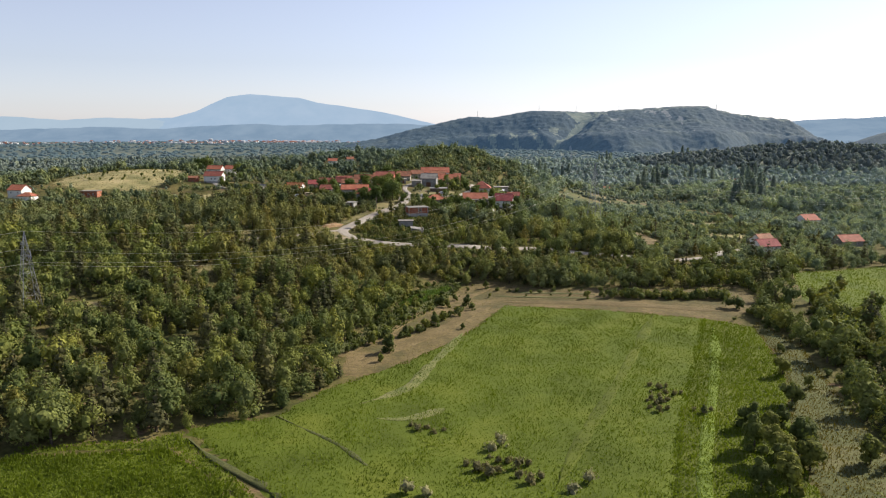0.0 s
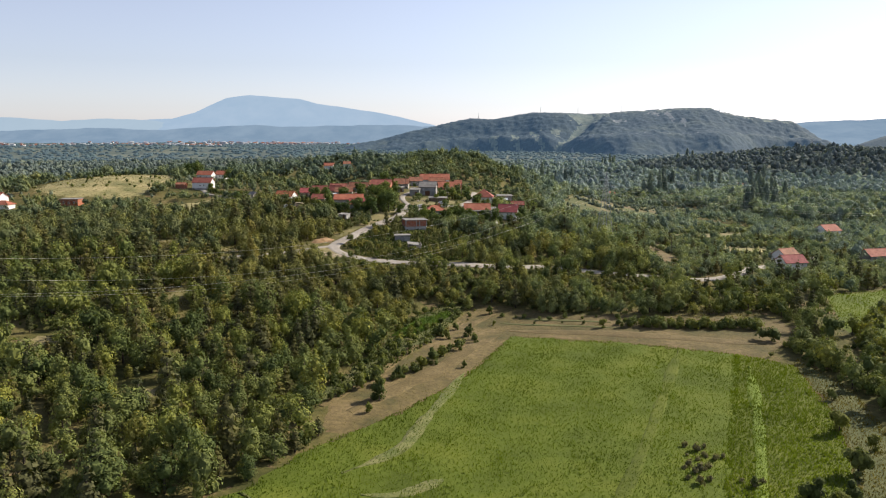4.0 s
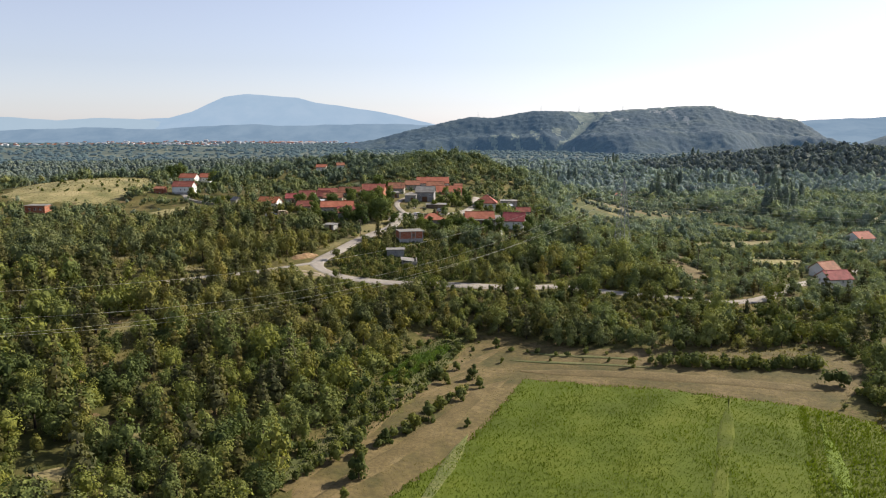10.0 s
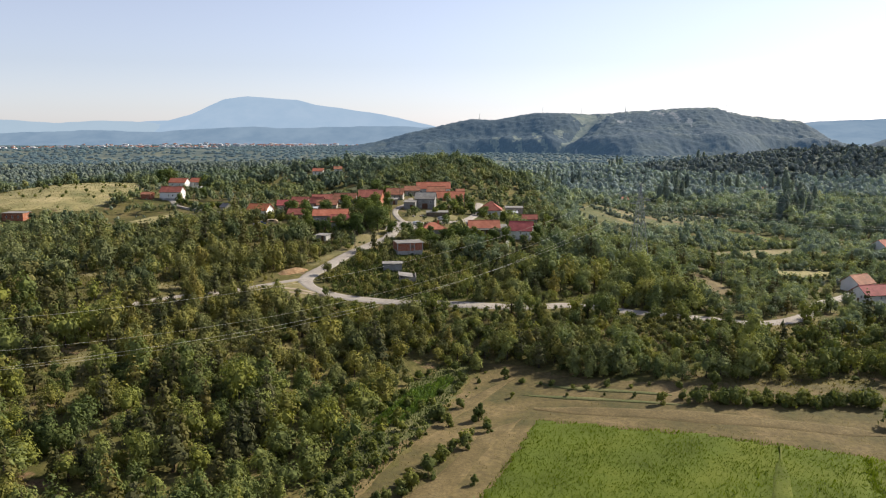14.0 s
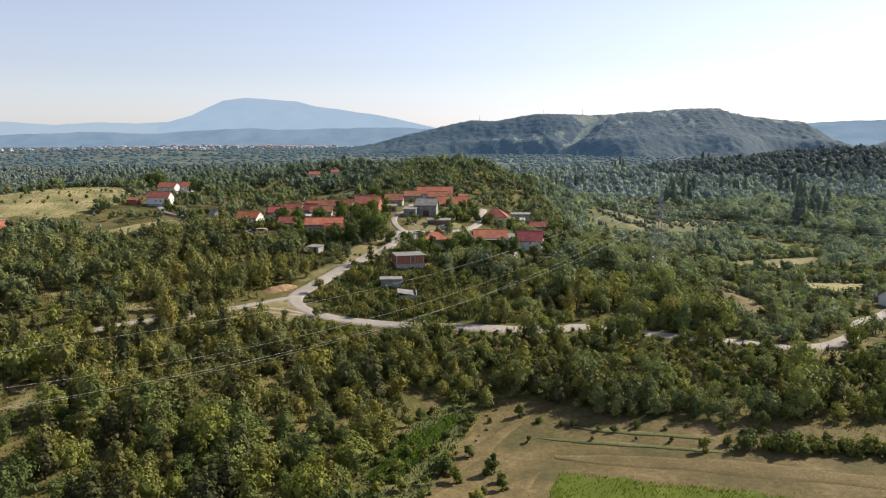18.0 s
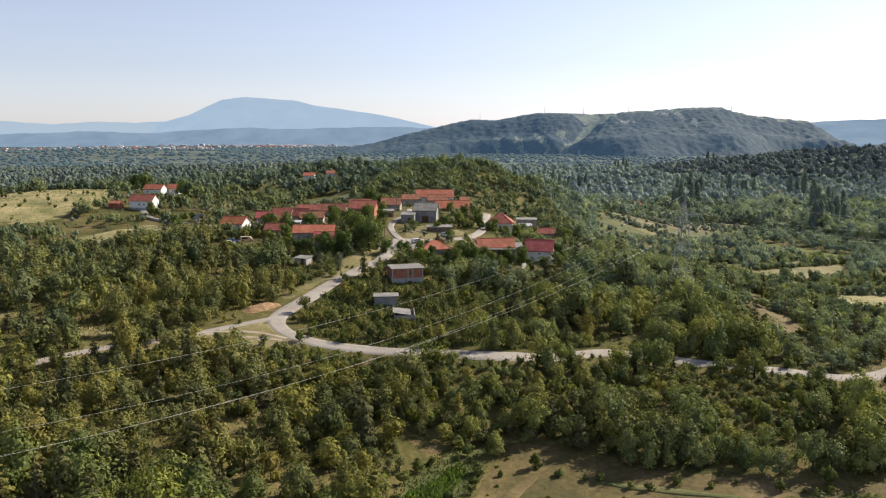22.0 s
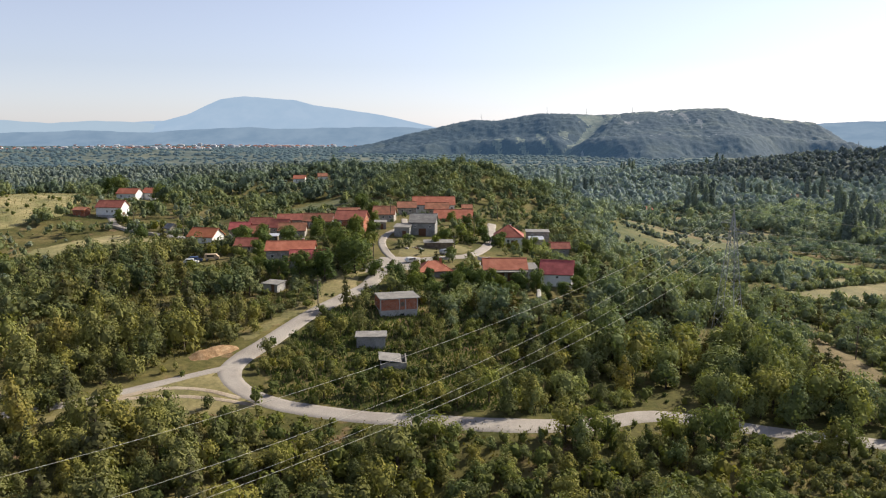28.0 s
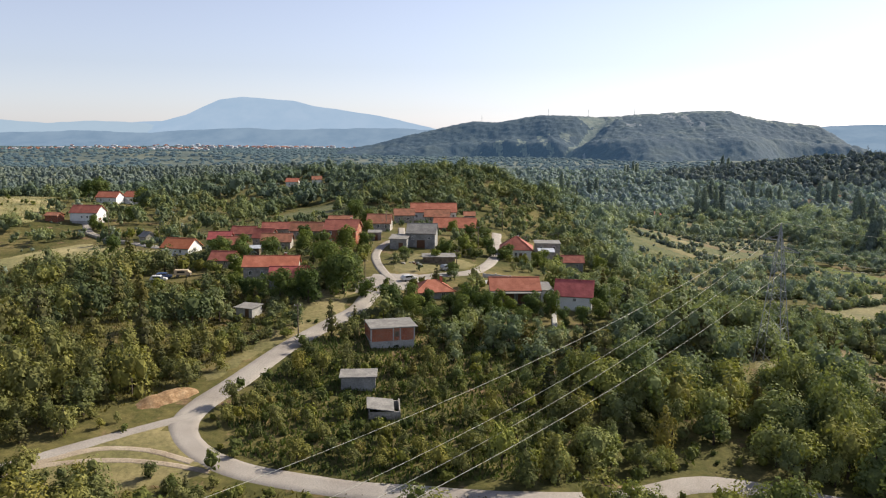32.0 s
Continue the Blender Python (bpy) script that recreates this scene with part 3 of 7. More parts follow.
def patch(name, poly, material, label, category, lift=0.08, step=2.5, seed=0):
    """A field on the land: a cloth over the relief, cut to its plan, with an uneven hem."""
    px, py = [p[0] for p in poly], [p[1] for p in poly]
    xs, ys = np.arange(min(px) - step, max(px) + 2 * step, step), np.arange(min(py) - step, max(py) + 2 * step, step)
    gx, gy = np.meshgrid(xs, ys)
    rng = np.random.default_rng(seed)
    gx, gy = gx + rng.uniform(-0.3, 0.3, gx.shape) * step, gy + rng.uniform(-0.3, 0.3, gx.shape) * step
    n, m = gx.shape
    keep_v = inside(poly, gx, gy)
    gz = terrain(gx, gy) + np.where(keep_v, lift, -0.3)
    idx = np.arange(n * m).reshape(n, m)
    quads = np.stack([idx[:-1, :-1], idx[:-1, 1:], idx[1:, 1:], idx[1:, :-1]], -1).reshape(-1, 4)
    keep = keep_v.ravel()[quads].any(1)
    me = from_arrays(name, np.stack([gx, gy, gz], -1).reshape(-1, 3), quads[keep], [material], smooth=True)
    return tagged(new(name, me), label, category, kind="structure")


patch("field_crop", FIELD, "crop_ground", "dense bright green cereal crop in one large field", "field", 0.35, 2.0)
patch("field_crop_near", FIELD_NEAR, "crop_ground", "pale green standing crop beside the wood", "field", 0.35, 2.0, 1)
patch("field_fallow", FALLOW, "fallow_green", "yellow-green fallow strip grown with weeds", "field", 0.22, 2.0, 21)
patch("field_headland", HEADLAND, "fallow_green", "trampled headland between two crops", "field", 0.1, 1.5, 22)
patch("green_belt", GREENBELT, "green_meadow", "rough grassy belt between wood and meadow", "meadow", 0.07, 2.0, 23)
patch("field_strip", STRIP, "dry_meadow", "mown dry strip of meadow round the crop", "meadow", 0.1, 2.0, 2)
for run, w, mat, label in (([(-9, 215), (-2, 224), (5, 239), (12, 252), (18, 259)], 2.4, "mown_meadow", "bare brown wheel track along the meadow"), ([(-24, 176), (-15, 194), (-11, 207), (-6, 217)], 2.2, "mown_meadow", "bare brown wheel track along the meadow"),
                            ([(-18, 174), (-9, 188), (1, 204), (9, 222), (17, 234)], 4.2, "mown_meadow", "mown pale swath beside the crop"), ([(20, 240), (45, 234), (70, 227), (86, 222)], 5.0, "mown_meadow", "mown pale swath beside the crop")):
    ribbon("track_meadow", run, w, 0.16, mat, label, "track", 12, 0.7, True)
for run in ([(22, 256), (28, 252.5), (38, 248.5), (50, 244)], [(18, 249), (28, 246), (40, 242), (52, 238)]):
    ribbon("terrace_edge", run, 0.7, 0.17, "green_meadow", "low grassy edge between two strips of meadow", "bank", 18, 0.6, True)
for run, w, lift, mat, label in (([(-16, 147), (-10, 153), (-6, 159), (-3, 170), (2, 186), (6, 200)], 2.2, 0.39, "crop_pale", "pale flattened swath through the crop"), ([(-12, 140), (-6, 140.5), (1, 146)], 2.2, 0.39, "crop_pale", "pale flattened swath through the crop"),
                                  ([(62, 218), (51, 191), (39, 162), (28, 137), (18, 112)], 2.2, 0.42, "fallow_green", "lighter strip between two sowings"), ([(75, 205), (66, 178), (57.5, 155), (50, 136), (42, 114), (38, 98)], 2.0, 0.32, "crop_light", "fresh green strip along the furrow"), ([(-44, 127.5), (-38, 121), (-31, 115), (-25, 110), (-20, 100)], 0.9, 0.3, "ditch_soil", "dark ditch along the crop edge"), ([(-31, 139), (-25, 134), (-18, 128), (-12, 120)], 0.45, 0.36, "ditch_soil", "dark sunken line through the crop")):
    ribbon("field_swath", run, w, lift, mat, label, "field", 14, 0.5, True)
patch("meadow_south", MEADOW_SOUTH, "green_meadow", "dry grassy headland beside the hedge", "meadow", 0.1, 2.0, 3)
patch("field_east", FIELD_EAST, "crop_ground", "bright green crop field behind the hedge", "field", 0.25, 3.0, 4)
patch("garden_plot", GARDEN, "green_meadow", "narrow garden plot with low green vegetables", "garden", 0.15, 1.5, 5)
patch("grazing_valley", OPEN_BAND, "green_meadow", "rough dry grazing among bushes on the valley floor", "meadow", 0.1, 4.0, 16)
pick = random.Random(62)
for k, plot in enumerate(PLOTS_VALLEY):
    mx, my = sum(p[0] for p in plot) / 4, sum(p[1] for p in plot) / 4
    if not any(inside(m, np.array(mx), np.array(my)) for m in (MEADOW_A, MEADOW_B, MEADOW_C)):
        mat, what = pick.choice((("verge_grass", "dry"), ("verge_grass", "dry"), ("mown_meadow", "bare tan"), ("verge_grass", "pale"), ("green_meadow", "green")))
        patch("plot", plot, mat, what + " small plot among hedges on the valley side", "field", 0.3, 3.0, 30 + k)
patch("meadow_valley", MEADOW_A, "verge_grass", "dry pale meadow on the valley floor", "meadow", 0.25, 3.0, 6)
patch("meadow_terrace", MEADOW_B, "pasture_grass", "narrow mown terrace between hedges", "meadow", 0.25, 3.0, 7)
patch("meadow_strip", GREEN_STRIP, "fallow_green", "narrow green strip of meadow between tree belts", "meadow", 0.2, 3.0, 15)
patch("meadow_slope", MEADOW_C, "mown_meadow", "bare dry slope among the bushes", "meadow", 0.12, 3.0, 8)
patch("pasture", PASTURE, "pasture_grass", "yellow dry pasture on a rounded knoll", "pasture", 0.15, 4.0, 9)
patch("meadow_farm", MEADOW_FARM, "pasture_grass", "dry mown meadow below the farm lane", "meadow", 0.12, 3.0, 10)
for k, (cx, cy, rx, ry) in enumerate(BARE):
    ring = [(cx + rx * math.cos(a * 0.63) * (1 + 0.25 * math.sin(a * 2.3 + k)), cy + ry * math.sin(a * 0.63) * (1 + 0.2 * math.cos(a * 1.7 + k))) for a in range(10)]
    patch("bare_patch", ring, "verge_grass", "bare dry opening between the trees", "clearing", 0.1, 1.0, 70 + k)
patch("terrace_field", TERRACE, "green_meadow", "small terraced green field under the wooded hill", "field", 0.12, 3.0, 11)

# ---- far relief: scarp, ridges and mountain ----
def profile(knots, x):
    k = np.array(knots, float)
    return np.interp(x, k[:, 0], k[:, 1])


def ripple(x, y, s, seed):
    """Smooth uneven relief of wavelength s."""
    rng = np.random.default_rng(seed)
    z = 0 * x
    for o in range(5):
        f = 2.0**o / s
        for _ in range(3):
            a, ph = rng.uniform(0, math.pi), rng.uniform(0, 6.28, 2)
            z = z + np.sin((x * math.cos(a) + y * math.sin(a)) * f * 6.28 + ph[0] + 1.5 * np.sin(y * f * 2 + ph[1])) / (3 * 1.9**o)
    return z


SCARP = [(-420, -30), (-240, 10), (-150, 32), (-60, 54), (0, 70), (93, 87), (167, 84), (306, 108), (446, 105), (557, 106), (706, 119), (891, 126), (984, 98), (1161, 82), (1205, 60), (1260, 10), (1320, -30), (2200, -60)]


def combe(x, y):
    """Metres off the line of the side valley that parts the scarp."""
    return (x - 470) * 0.887 - (y - 2560) * 0.461


def scarp(x, y):
    top = profile(SCARP, x) + 2.5 + 2.0 * ripple(x, y * 0, 180, 4)
    foot = 2330 - 170 * eased(160, 480, x) + 200 * eased(780, 1120, x) + 45 * np.sin(x / 130 + 0.6) + 20 * np.sin(x / 47)
    u = np.clip((y - foot) / (2640 - foot), 0, 1)
    rise = 0.42 * eased(0, 0.3, u) + 0.16 * u + 0.42 * eased(0.42, 0.98, u)
    gully = (ripple(x, y * 0.1, 160, 7) * 6 + ripple(x, y * 0.2, 60, 8) * 4 * (1 - eased(0.2, 0.5, u))) * np.sin(math.pi * np.clip(u, 0, 1)) ** 0.8
    gully = gully - 26 * np.exp(-(combe(x, y) / 42) ** 2) * np.sin(math.pi * np.clip(u, 0, 1)) ** 0.6
    base = terrain(x, y)
    z = np.where(u > 0, -22 + (top + 22) * rise + gully, -45)
    return np.where(y > 2700, z - (y - 2700) * 0.12, z)


def scarp_cover(x, y):
    """The scarp with its closed canopy: crowns as an uneven skin, thinner on the rim."""
    rng = np.random.default_rng(77)
    bare = np.where(scarp_kind(x, y) > 0, 0.15, 1.0)
    return scarp(x, y) + (rng.uniform(-0.5, 5.0, x.shape) + 1.6 * ripple(x, y, 30, 35)) * bare


def scarp_kind(x, y):
    """0 wood, 1 open grass, 2 bare rock."""
    n, m = ripple(x, y, 60, 44), ripple(x, y, 24, 45)
    k = np.where((np.abs(combe(x, y) + 6 * n) < 12) & (y < 2560), 1, 0)
    k = np.where((((x - 470) / 60) ** 2 + ((y - 2600) / 70) ** 2 < 1 + n) | ((y > 2600) & (x > 420) & (n + m > 0.2)), 1, k)
    k = np.where((y < 2480) & (x > 100) & (x < 400) & (n > 0.4) & (combe(x, y) < -30), 1, k)
    for a, b, rx, ry in ((735, 2560, 7, 60), (690, 2580, 14, 24), (560, 2500, 14, 16), (335, 2230, 10, 34), (372, 2240, 6, 24), (1085, 2360, 16, 10), (1062, 2330, 4, 30), (760, 2480, 6, 30)):
        k = np.where(((x - a + 8 * n) / rx) ** 2 + ((y - b) / ry) ** 2 < 1 + 1.2 * m, 2, k)
    return np.where((np.abs(y - 2335 - 12 * n) < 5) & (x > 430) & (x < 760), 2, k)


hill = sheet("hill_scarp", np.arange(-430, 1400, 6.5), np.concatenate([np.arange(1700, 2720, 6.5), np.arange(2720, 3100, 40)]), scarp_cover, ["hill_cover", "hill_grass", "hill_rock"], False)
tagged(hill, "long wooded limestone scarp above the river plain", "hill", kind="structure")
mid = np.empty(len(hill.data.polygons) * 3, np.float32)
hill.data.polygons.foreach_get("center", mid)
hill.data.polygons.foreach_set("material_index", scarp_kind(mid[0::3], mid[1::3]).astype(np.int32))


def wall_of_land(name, knots, y, depth, material, label, seed, amp):
    xs = np.arange(knots[0][0], knots[-1][0], 20)
    ys = np.arange(y - depth, y + 40, depth / 16)

    def fun(x, yy):
        u = np.clip((yy - (y - depth)) / depth, 0, 1)
        top = profile(knots, x) + amp * ripple(x, 0 * x, 330, seed)
        return -20 + (top + 20) * (u**1.4) + amp * 1.5 * ripple(x, yy, 260, seed + 1) * np.sin(math.pi * u)

    tagged(sheet(name, xs, ys, fun, [material]), label, "hills", kind="structure")


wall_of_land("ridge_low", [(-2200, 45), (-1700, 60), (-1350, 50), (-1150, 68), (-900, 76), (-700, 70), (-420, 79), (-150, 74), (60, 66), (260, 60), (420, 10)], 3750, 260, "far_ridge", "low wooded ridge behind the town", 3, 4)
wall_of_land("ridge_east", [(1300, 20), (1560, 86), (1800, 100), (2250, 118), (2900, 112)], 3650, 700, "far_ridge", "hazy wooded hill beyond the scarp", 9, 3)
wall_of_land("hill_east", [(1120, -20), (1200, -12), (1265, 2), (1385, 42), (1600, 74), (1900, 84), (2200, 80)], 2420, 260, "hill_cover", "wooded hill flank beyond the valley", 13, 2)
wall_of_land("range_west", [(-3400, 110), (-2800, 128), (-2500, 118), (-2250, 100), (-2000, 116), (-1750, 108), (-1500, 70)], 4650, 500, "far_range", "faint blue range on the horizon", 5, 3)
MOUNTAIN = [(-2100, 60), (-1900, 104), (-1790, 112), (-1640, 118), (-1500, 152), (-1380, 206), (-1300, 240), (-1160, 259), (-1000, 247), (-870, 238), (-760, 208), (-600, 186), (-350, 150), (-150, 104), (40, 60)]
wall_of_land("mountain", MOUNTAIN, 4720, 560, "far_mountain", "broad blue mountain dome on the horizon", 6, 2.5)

# ---- trees ----
def leaf_tris(rng, lobes, n, size, up=0.25):
    """Leaf clumps on the skin of several lobes: n small leaves, as an array of n x 3 corners."""
    w = np.array([r * r for *_, r, _ in lobes])
    pick = rng.choice(len(lobes), n, p=w / w.sum())
    c = np.array([l[:3] for l in lobes])[pick]
    r = np.array([l[3] for l in lobes])[pick][:, None]
    squash = np.array([l[4] for l in lobes])[pick]
    d = rng.normal(size=(n, 3))
    d[:, 2] = np.abs(d[:, 2]) * np.where(rng.random(n) < 0.78, 1, -1)
    d /= np.linalg.norm(d, axis=1)[:, None]
    p = d * r * rng.uniform(0.78, 1.06, (n, 1))
    p[:, 2] *= squash
    p += c
    nrm = d + rng.normal(0, 0.15, (n, 3)) + (0, 0, up)
    nrm /= np.linalg.norm(nrm, axis=1)[:, None]
    t = np.cross(np.array((0, 0, 1.0)) + rng.normal(0, 0.45, (n, 3)), nrm)
    t /= np.linalg.norm(t, axis=1)[:, None] + 1e-6
    b = np.cross(nrm, t)
    s = size * rng.uniform(0.6, 1.35, (n, 1))
    k = rng.uniform(0.6, 1.1, (n, 1))
    return np.stack([p - t * s, p + t * s * 0.8 - b * s * k, p + t * s * rng.uniform(-0.2, 0.5, (n, 1)) + b * s * k * 1.25 + nrm * s * 0.2], 1)


def round_lobes(rng, h, r, k=6, low=0.2):
    """Lobes of a broad uneven crown of height h and radius r."""
    lobes = [(0, 0, h * 0.55, r * 0.66, 1.15)]
    for i in range(k):
        a = 6.283 * (i + rng.uniform(-0.4, 0.4)) / k
        z = h * rng.uniform(low, 0.78)
        q = r * rng.uniform(0.3, 0.68)
        lobes.append((math.cos(a) * q, math.sin(a) * q, z, r * rng.uniform(0.28, 0.52), rng.uniform(0.8, 1.3)))
    lobes.append((rng.uniform(-0.35, 0.35) * r, rng.uniform(-0.35, 0.35) * r, h * rng.uniform(0.8, 0.9), r * rng.uniform(0.25, 0.4), 1.1))
    return lobes


def upright_lobes(rng, h, r):
    """Lobes of a slender young tree, leafy from the ground."""
    lobes = []
    for f, q in ((0.16, 0.62), (0.34, 0.6), (0.52, 0.5), (0.7, 0.38), (0.87, 0.22)):
        a, d = rng.uniform(0, 6.283), r * rng.uniform(0, 0.25)
        lobes.append((math.cos(a) * d, math.sin(a) * d, h * f, r * q * rng.uniform(0.85, 1.2), 1.25))
    for _ in range(3):
        a, f = rng.uniform(0, 6.283), rng.uniform(0.12, 0.6)
        lobes.append((math.cos(a) * r * 0.5, math.sin(a) * r * 0.5, h * f, r * rng.uniform(0.24, 0.4), 1.2))
    return lobes


def mixed_lobes(rng, h, r):
    return upright_lobes(rng, h * rng.uniform(0.95, 1.15), r) if rng.random() < 0.25 else round_lobes(rng, h * rng.uniform(0.75, 1.05), r * rng.uniform(0.95, 1.2), 9, 0.1)


def poplar_lobes(rng, h, r):
    return [(rng.uniform(-0.15, 0.15) * r, rng.uniform(-0.15, 0.15) * r, h * f, r * (0.55 + 0.5 * math.sin(math.pi * min(1, f * 0.95 + 0.1))), 2.2) for f in (0.2, 0.36, 0.52, 0.68, 0.82, 0.92)]


def conifer_lobes(rng, h, r):
    return [(rng.uniform(-0.12, 0.12) * r, rng.uniform(-0.12, 0.12) * r, h * f, r * (1.08 - f), 0.62) for f in (0.22, 0.38, 0.54, 0.7, 0.84, 0.95)]


def trunk_tris(h, r, lean=0.0, sides=5):
    a = np.arange(sides) * 6.283 / sides
    rings = [np.column_stack([np.cos(a) * q + lean * z, np.sin(a) * q, np.full(sides, z)]) for z, q in ((-0.5, r * 1.25), (h * 0.4, r * 0.8), (h * 0.75, r * 0.35))]
    out = []
    for lo, hi in zip(rings, rings[1:]):
        for i in range(sides):
            j = (i + 1) % sides
            out += [[lo[i], lo[j], hi[j]], [lo[i], hi[j], hi[i]]]
    return np.array(out)


def ico_faces():
    """The twenty faces of an icosahedron of radius 1."""
    g = (1 + 5**0.5) / 2
    p = np.array([(-1, g, 0), (1, g, 0), (-1, -g, 0), (1, -g, 0), (0, -1, g), (0, 1, g), (0, -1, -g), (0, 1, -g), (g, 0, -1), (g, 0, 1), (-g, 0, -1), (-g, 0, 1)]) / (1 + g * g) ** 0.5
    out = [(i, j, k) for i, j, k in itertools.combinations(range(12), 3) if max(np.linalg.norm(p[i] - p[j]), np.linalg.norm(p[j] - p[k]), np.linalg.norm(p[i] - p[k])) < 1.1]
    return p, [f if np.dot(np.cross(p[f[1]] - p[f[0]], p[f[2]] - p[f[0]]), p[f[0]]) > 0 else f[::-1] for f in out]


ICO = ico_faces()


def core_tris(rng, lobes, most=7, fill=0.82):
    """The body of a crown under its leaves: an uneven faceted boss in each of its larger lobes."""
    out = []
    for x, y, z, r, squash in sorted(lobes, key=lambda l: -l[3])[:most]:
        p = ICO[0] @ np.linalg.qr(rng.normal(size=(3, 3)))[0] * (r * fill) * rng.uniform(0.78, 1.14, (12, 1))
        p = p * (1, 1, squash) + (x, y, z)
        out += [p[list(f)] for f in ICO[1]]
    return np.array(out)


class Kind:
    """Some shapes of one kind of tree, each a cloud of leaf clumps over the bosses of its crown."""

    def __init__(self, seed, count, n, size, h, r, lobes, most=7, fill=0.82):
        rng = np.random.default_rng(seed)
        self.h, self.r = h, r
        self.shapes = []
        for _ in range(count):
            body = lobes(rng, h, r)
            self.shapes.append(np.concatenate([leaf_tris(rng, body, n, size), core_tris(rng, body, most, fill)]))
        self.trunk = trunk_tris(h, 0.045 * h * 0.6)


def dome_tris(rng, h, r):
    """A far crown: an uneven dome of few faces."""
    a = np.arange(6) * 6.283 / 6 + rng.uniform(0, 1)
    rings = []
    for z, q in ((0.05, 1.0), (0.55, 0.9)):
        w = q * r * rng.uniform(0.75, 1.2, 6)
        rings.append(np.column_stack([np.cos(a) * w, np.sin(a) * w, h * (z + rng.uniform(-0.08, 0.08, 6))]))
    tip = np.array([rng.uniform(-0.2, 0.2) * r, rng.uniform(-0.2, 0.2) * r, h])
    out = []
    for i in range(6):
        j = (i + 1) % 6
        out += [[rings[0][i], rings[0][j], rings[1][j]], [rings[0][i], rings[1][j], rings[1][i]], [rings[1][i], rings[1][j], tip]]
    return np.array(out)


OAK = Kind(1, 18, 680, 0.19, 6.4, 2.75, mixed_lobes, 5, 0.55)
OAK_MID = Kind(2, 10, 130, 0.28, 6.2, 3.3, lambda g, h, r: round_lobes(g, h, r, 7), 4, 0.66)
OAK_FAR = Kind(3, 8, 44, 0.4, 6.0, 3.6, lambda g, h, r: round_lobes(g, h, r, 5), 3, 0.72)
SHRUB = Kind(4, 6, 60, 0.26, 2.4, 1.6, lambda g, h, r: round_lobes(g, h, r, 5, 0.2), 3, 0.75)
OAK_VALLEY = Kind(10, 8, 20, 0.55, 6.0, 4.2, lambda g, h, r: round_lobes(g, h, r, 4), 2, 0.86)
POPLAR = Kind(5, 5, 260, 0.6, 17.0, 2.6, poplar_lobes, 6)
PINE = Kind(6, 6, 260, 0.3, 8.0, 2.3, conifer_lobes, 5, 0.6)
SCRUB = Kind(9, 5, 24, 0.42, 2.2, 1.6, lambda g, h, r: round_lobes(g, h, r, 3, 0.15), 2, 0.85)
OAK_SLOPE = Kind(8, 14, 290, 0.23, 5.4, 3.0, lambda g, h, r: round_lobes(g, h, r, 9, 0.08), 5, 0.56)
DISTANT = Kind(7, 6, 12, 2.6, 6.0, 3.6, lambda g, h, r: round_lobes(g, h, r, 3))
DISTANT.shapes = [dome_tris(np.random.default_rng(70 + i), 6.0, 4.2) for i in range(6)]


def stand(name, kind, x, y, scale, mats, label, category, seed, trunks=True, zfun=terrain, sink=0.0, smooth=False, flat=1.0):
    """Many trees as one mesh of leaf clumps and trunks."""
    rng = np.random.default_rng(seed)
    x, y, scale = np.asarray(x), np.asarray(y), np.asarray(scale)
    z = zfun(x, y) - sink
    if not len(x):
        return None
    which = rng.integers(0, len(kind.shapes), len(x))
    turn = rng.uniform(0, 6.283, len(x))
    tall = rng.uniform(0.8, 1.25, len(x)) * flat
    hue = np.clip(0.55 * drift(x, y, 22, seed + 5) + 0.9 * rng.random(len(x)) - 0.24, 0, 1)
    quads, slots, tones = [], [], []
    for k, shape in enumerate([*kind.shapes, kind.trunk]):
        trunk = k == len(kind.shapes)
        if trunk and not trunks:
            continue
        sel = np.arange(len(x)) if trunk else np.where(which == k)[0]
        if not len(sel):
            continue
        c, s = np.cos(turn[sel]), np.sin(turn[sel])
        q = shape[None]
        px = (q[..., 0] * c[:, None, None] - q[..., 1] * s[:, None, None]) * scale[sel][:, None, None] + x[sel][:, None, None]
        py = (q[..., 0] * s[:, None, None] + q[..., 1] * c[:, None, None]) * scale[sel][:, None, None] + y[sel][:, None, None]
        pz = q[..., 2] * (scale * tall)[sel][:, None, None] + z[sel][:, None, None]
        v = np.stack([px, py, pz], -1).reshape(-1, 3, 3)
        quads.append(v)
        slots.append(np.full(len(v), 1 if trunk else 0))
        tones.append(np.repeat(hue[sel], len(shape)))
    v = np.concatenate(quads)
    me = from_arrays(name, v.reshape(-1, 3), np.arange(len(v) * 3).reshape(-1, 3), mats, np.concatenate(slots), smooth, np.concatenate(tones))
    return tagged(new(name, me), label, category, kind="stuff")


def single(name, shape, trunk, leaf_mat, label, category, group="", tone=0.45):
    """One tree as a thing of its own: trunk and crown under an empty at its foot."""
    top = tagged(new(name), label, category, group)
    crown = new("crown", from_arrays("crown", shape.reshape(-1, 3), np.arange(len(shape) * 3).reshape(-1, 3), [leaf_mat], tone=tone))
    stem = new("trunk", from_arrays("trunk", trunk.reshape(-1, 3), np.arange(len(trunk) * 3).reshape(-1, 3), ["bark"]))
    crown.parent = stem.parent = top
    return top


def scatter(x0, x1, y0, y1, step, seed):
    rng = np.random.default_rng(seed)
    gx, gy = np.meshgrid(np.arange(x0, x1, step), np.arange(y0, y1, step))
    return ((gx + rng.uniform(-0.48, 0.48, gx.shape) * step).ravel(), (gy + rng.uniform(-0.48, 0.48, gx.shape) * step).ravel(), rng)


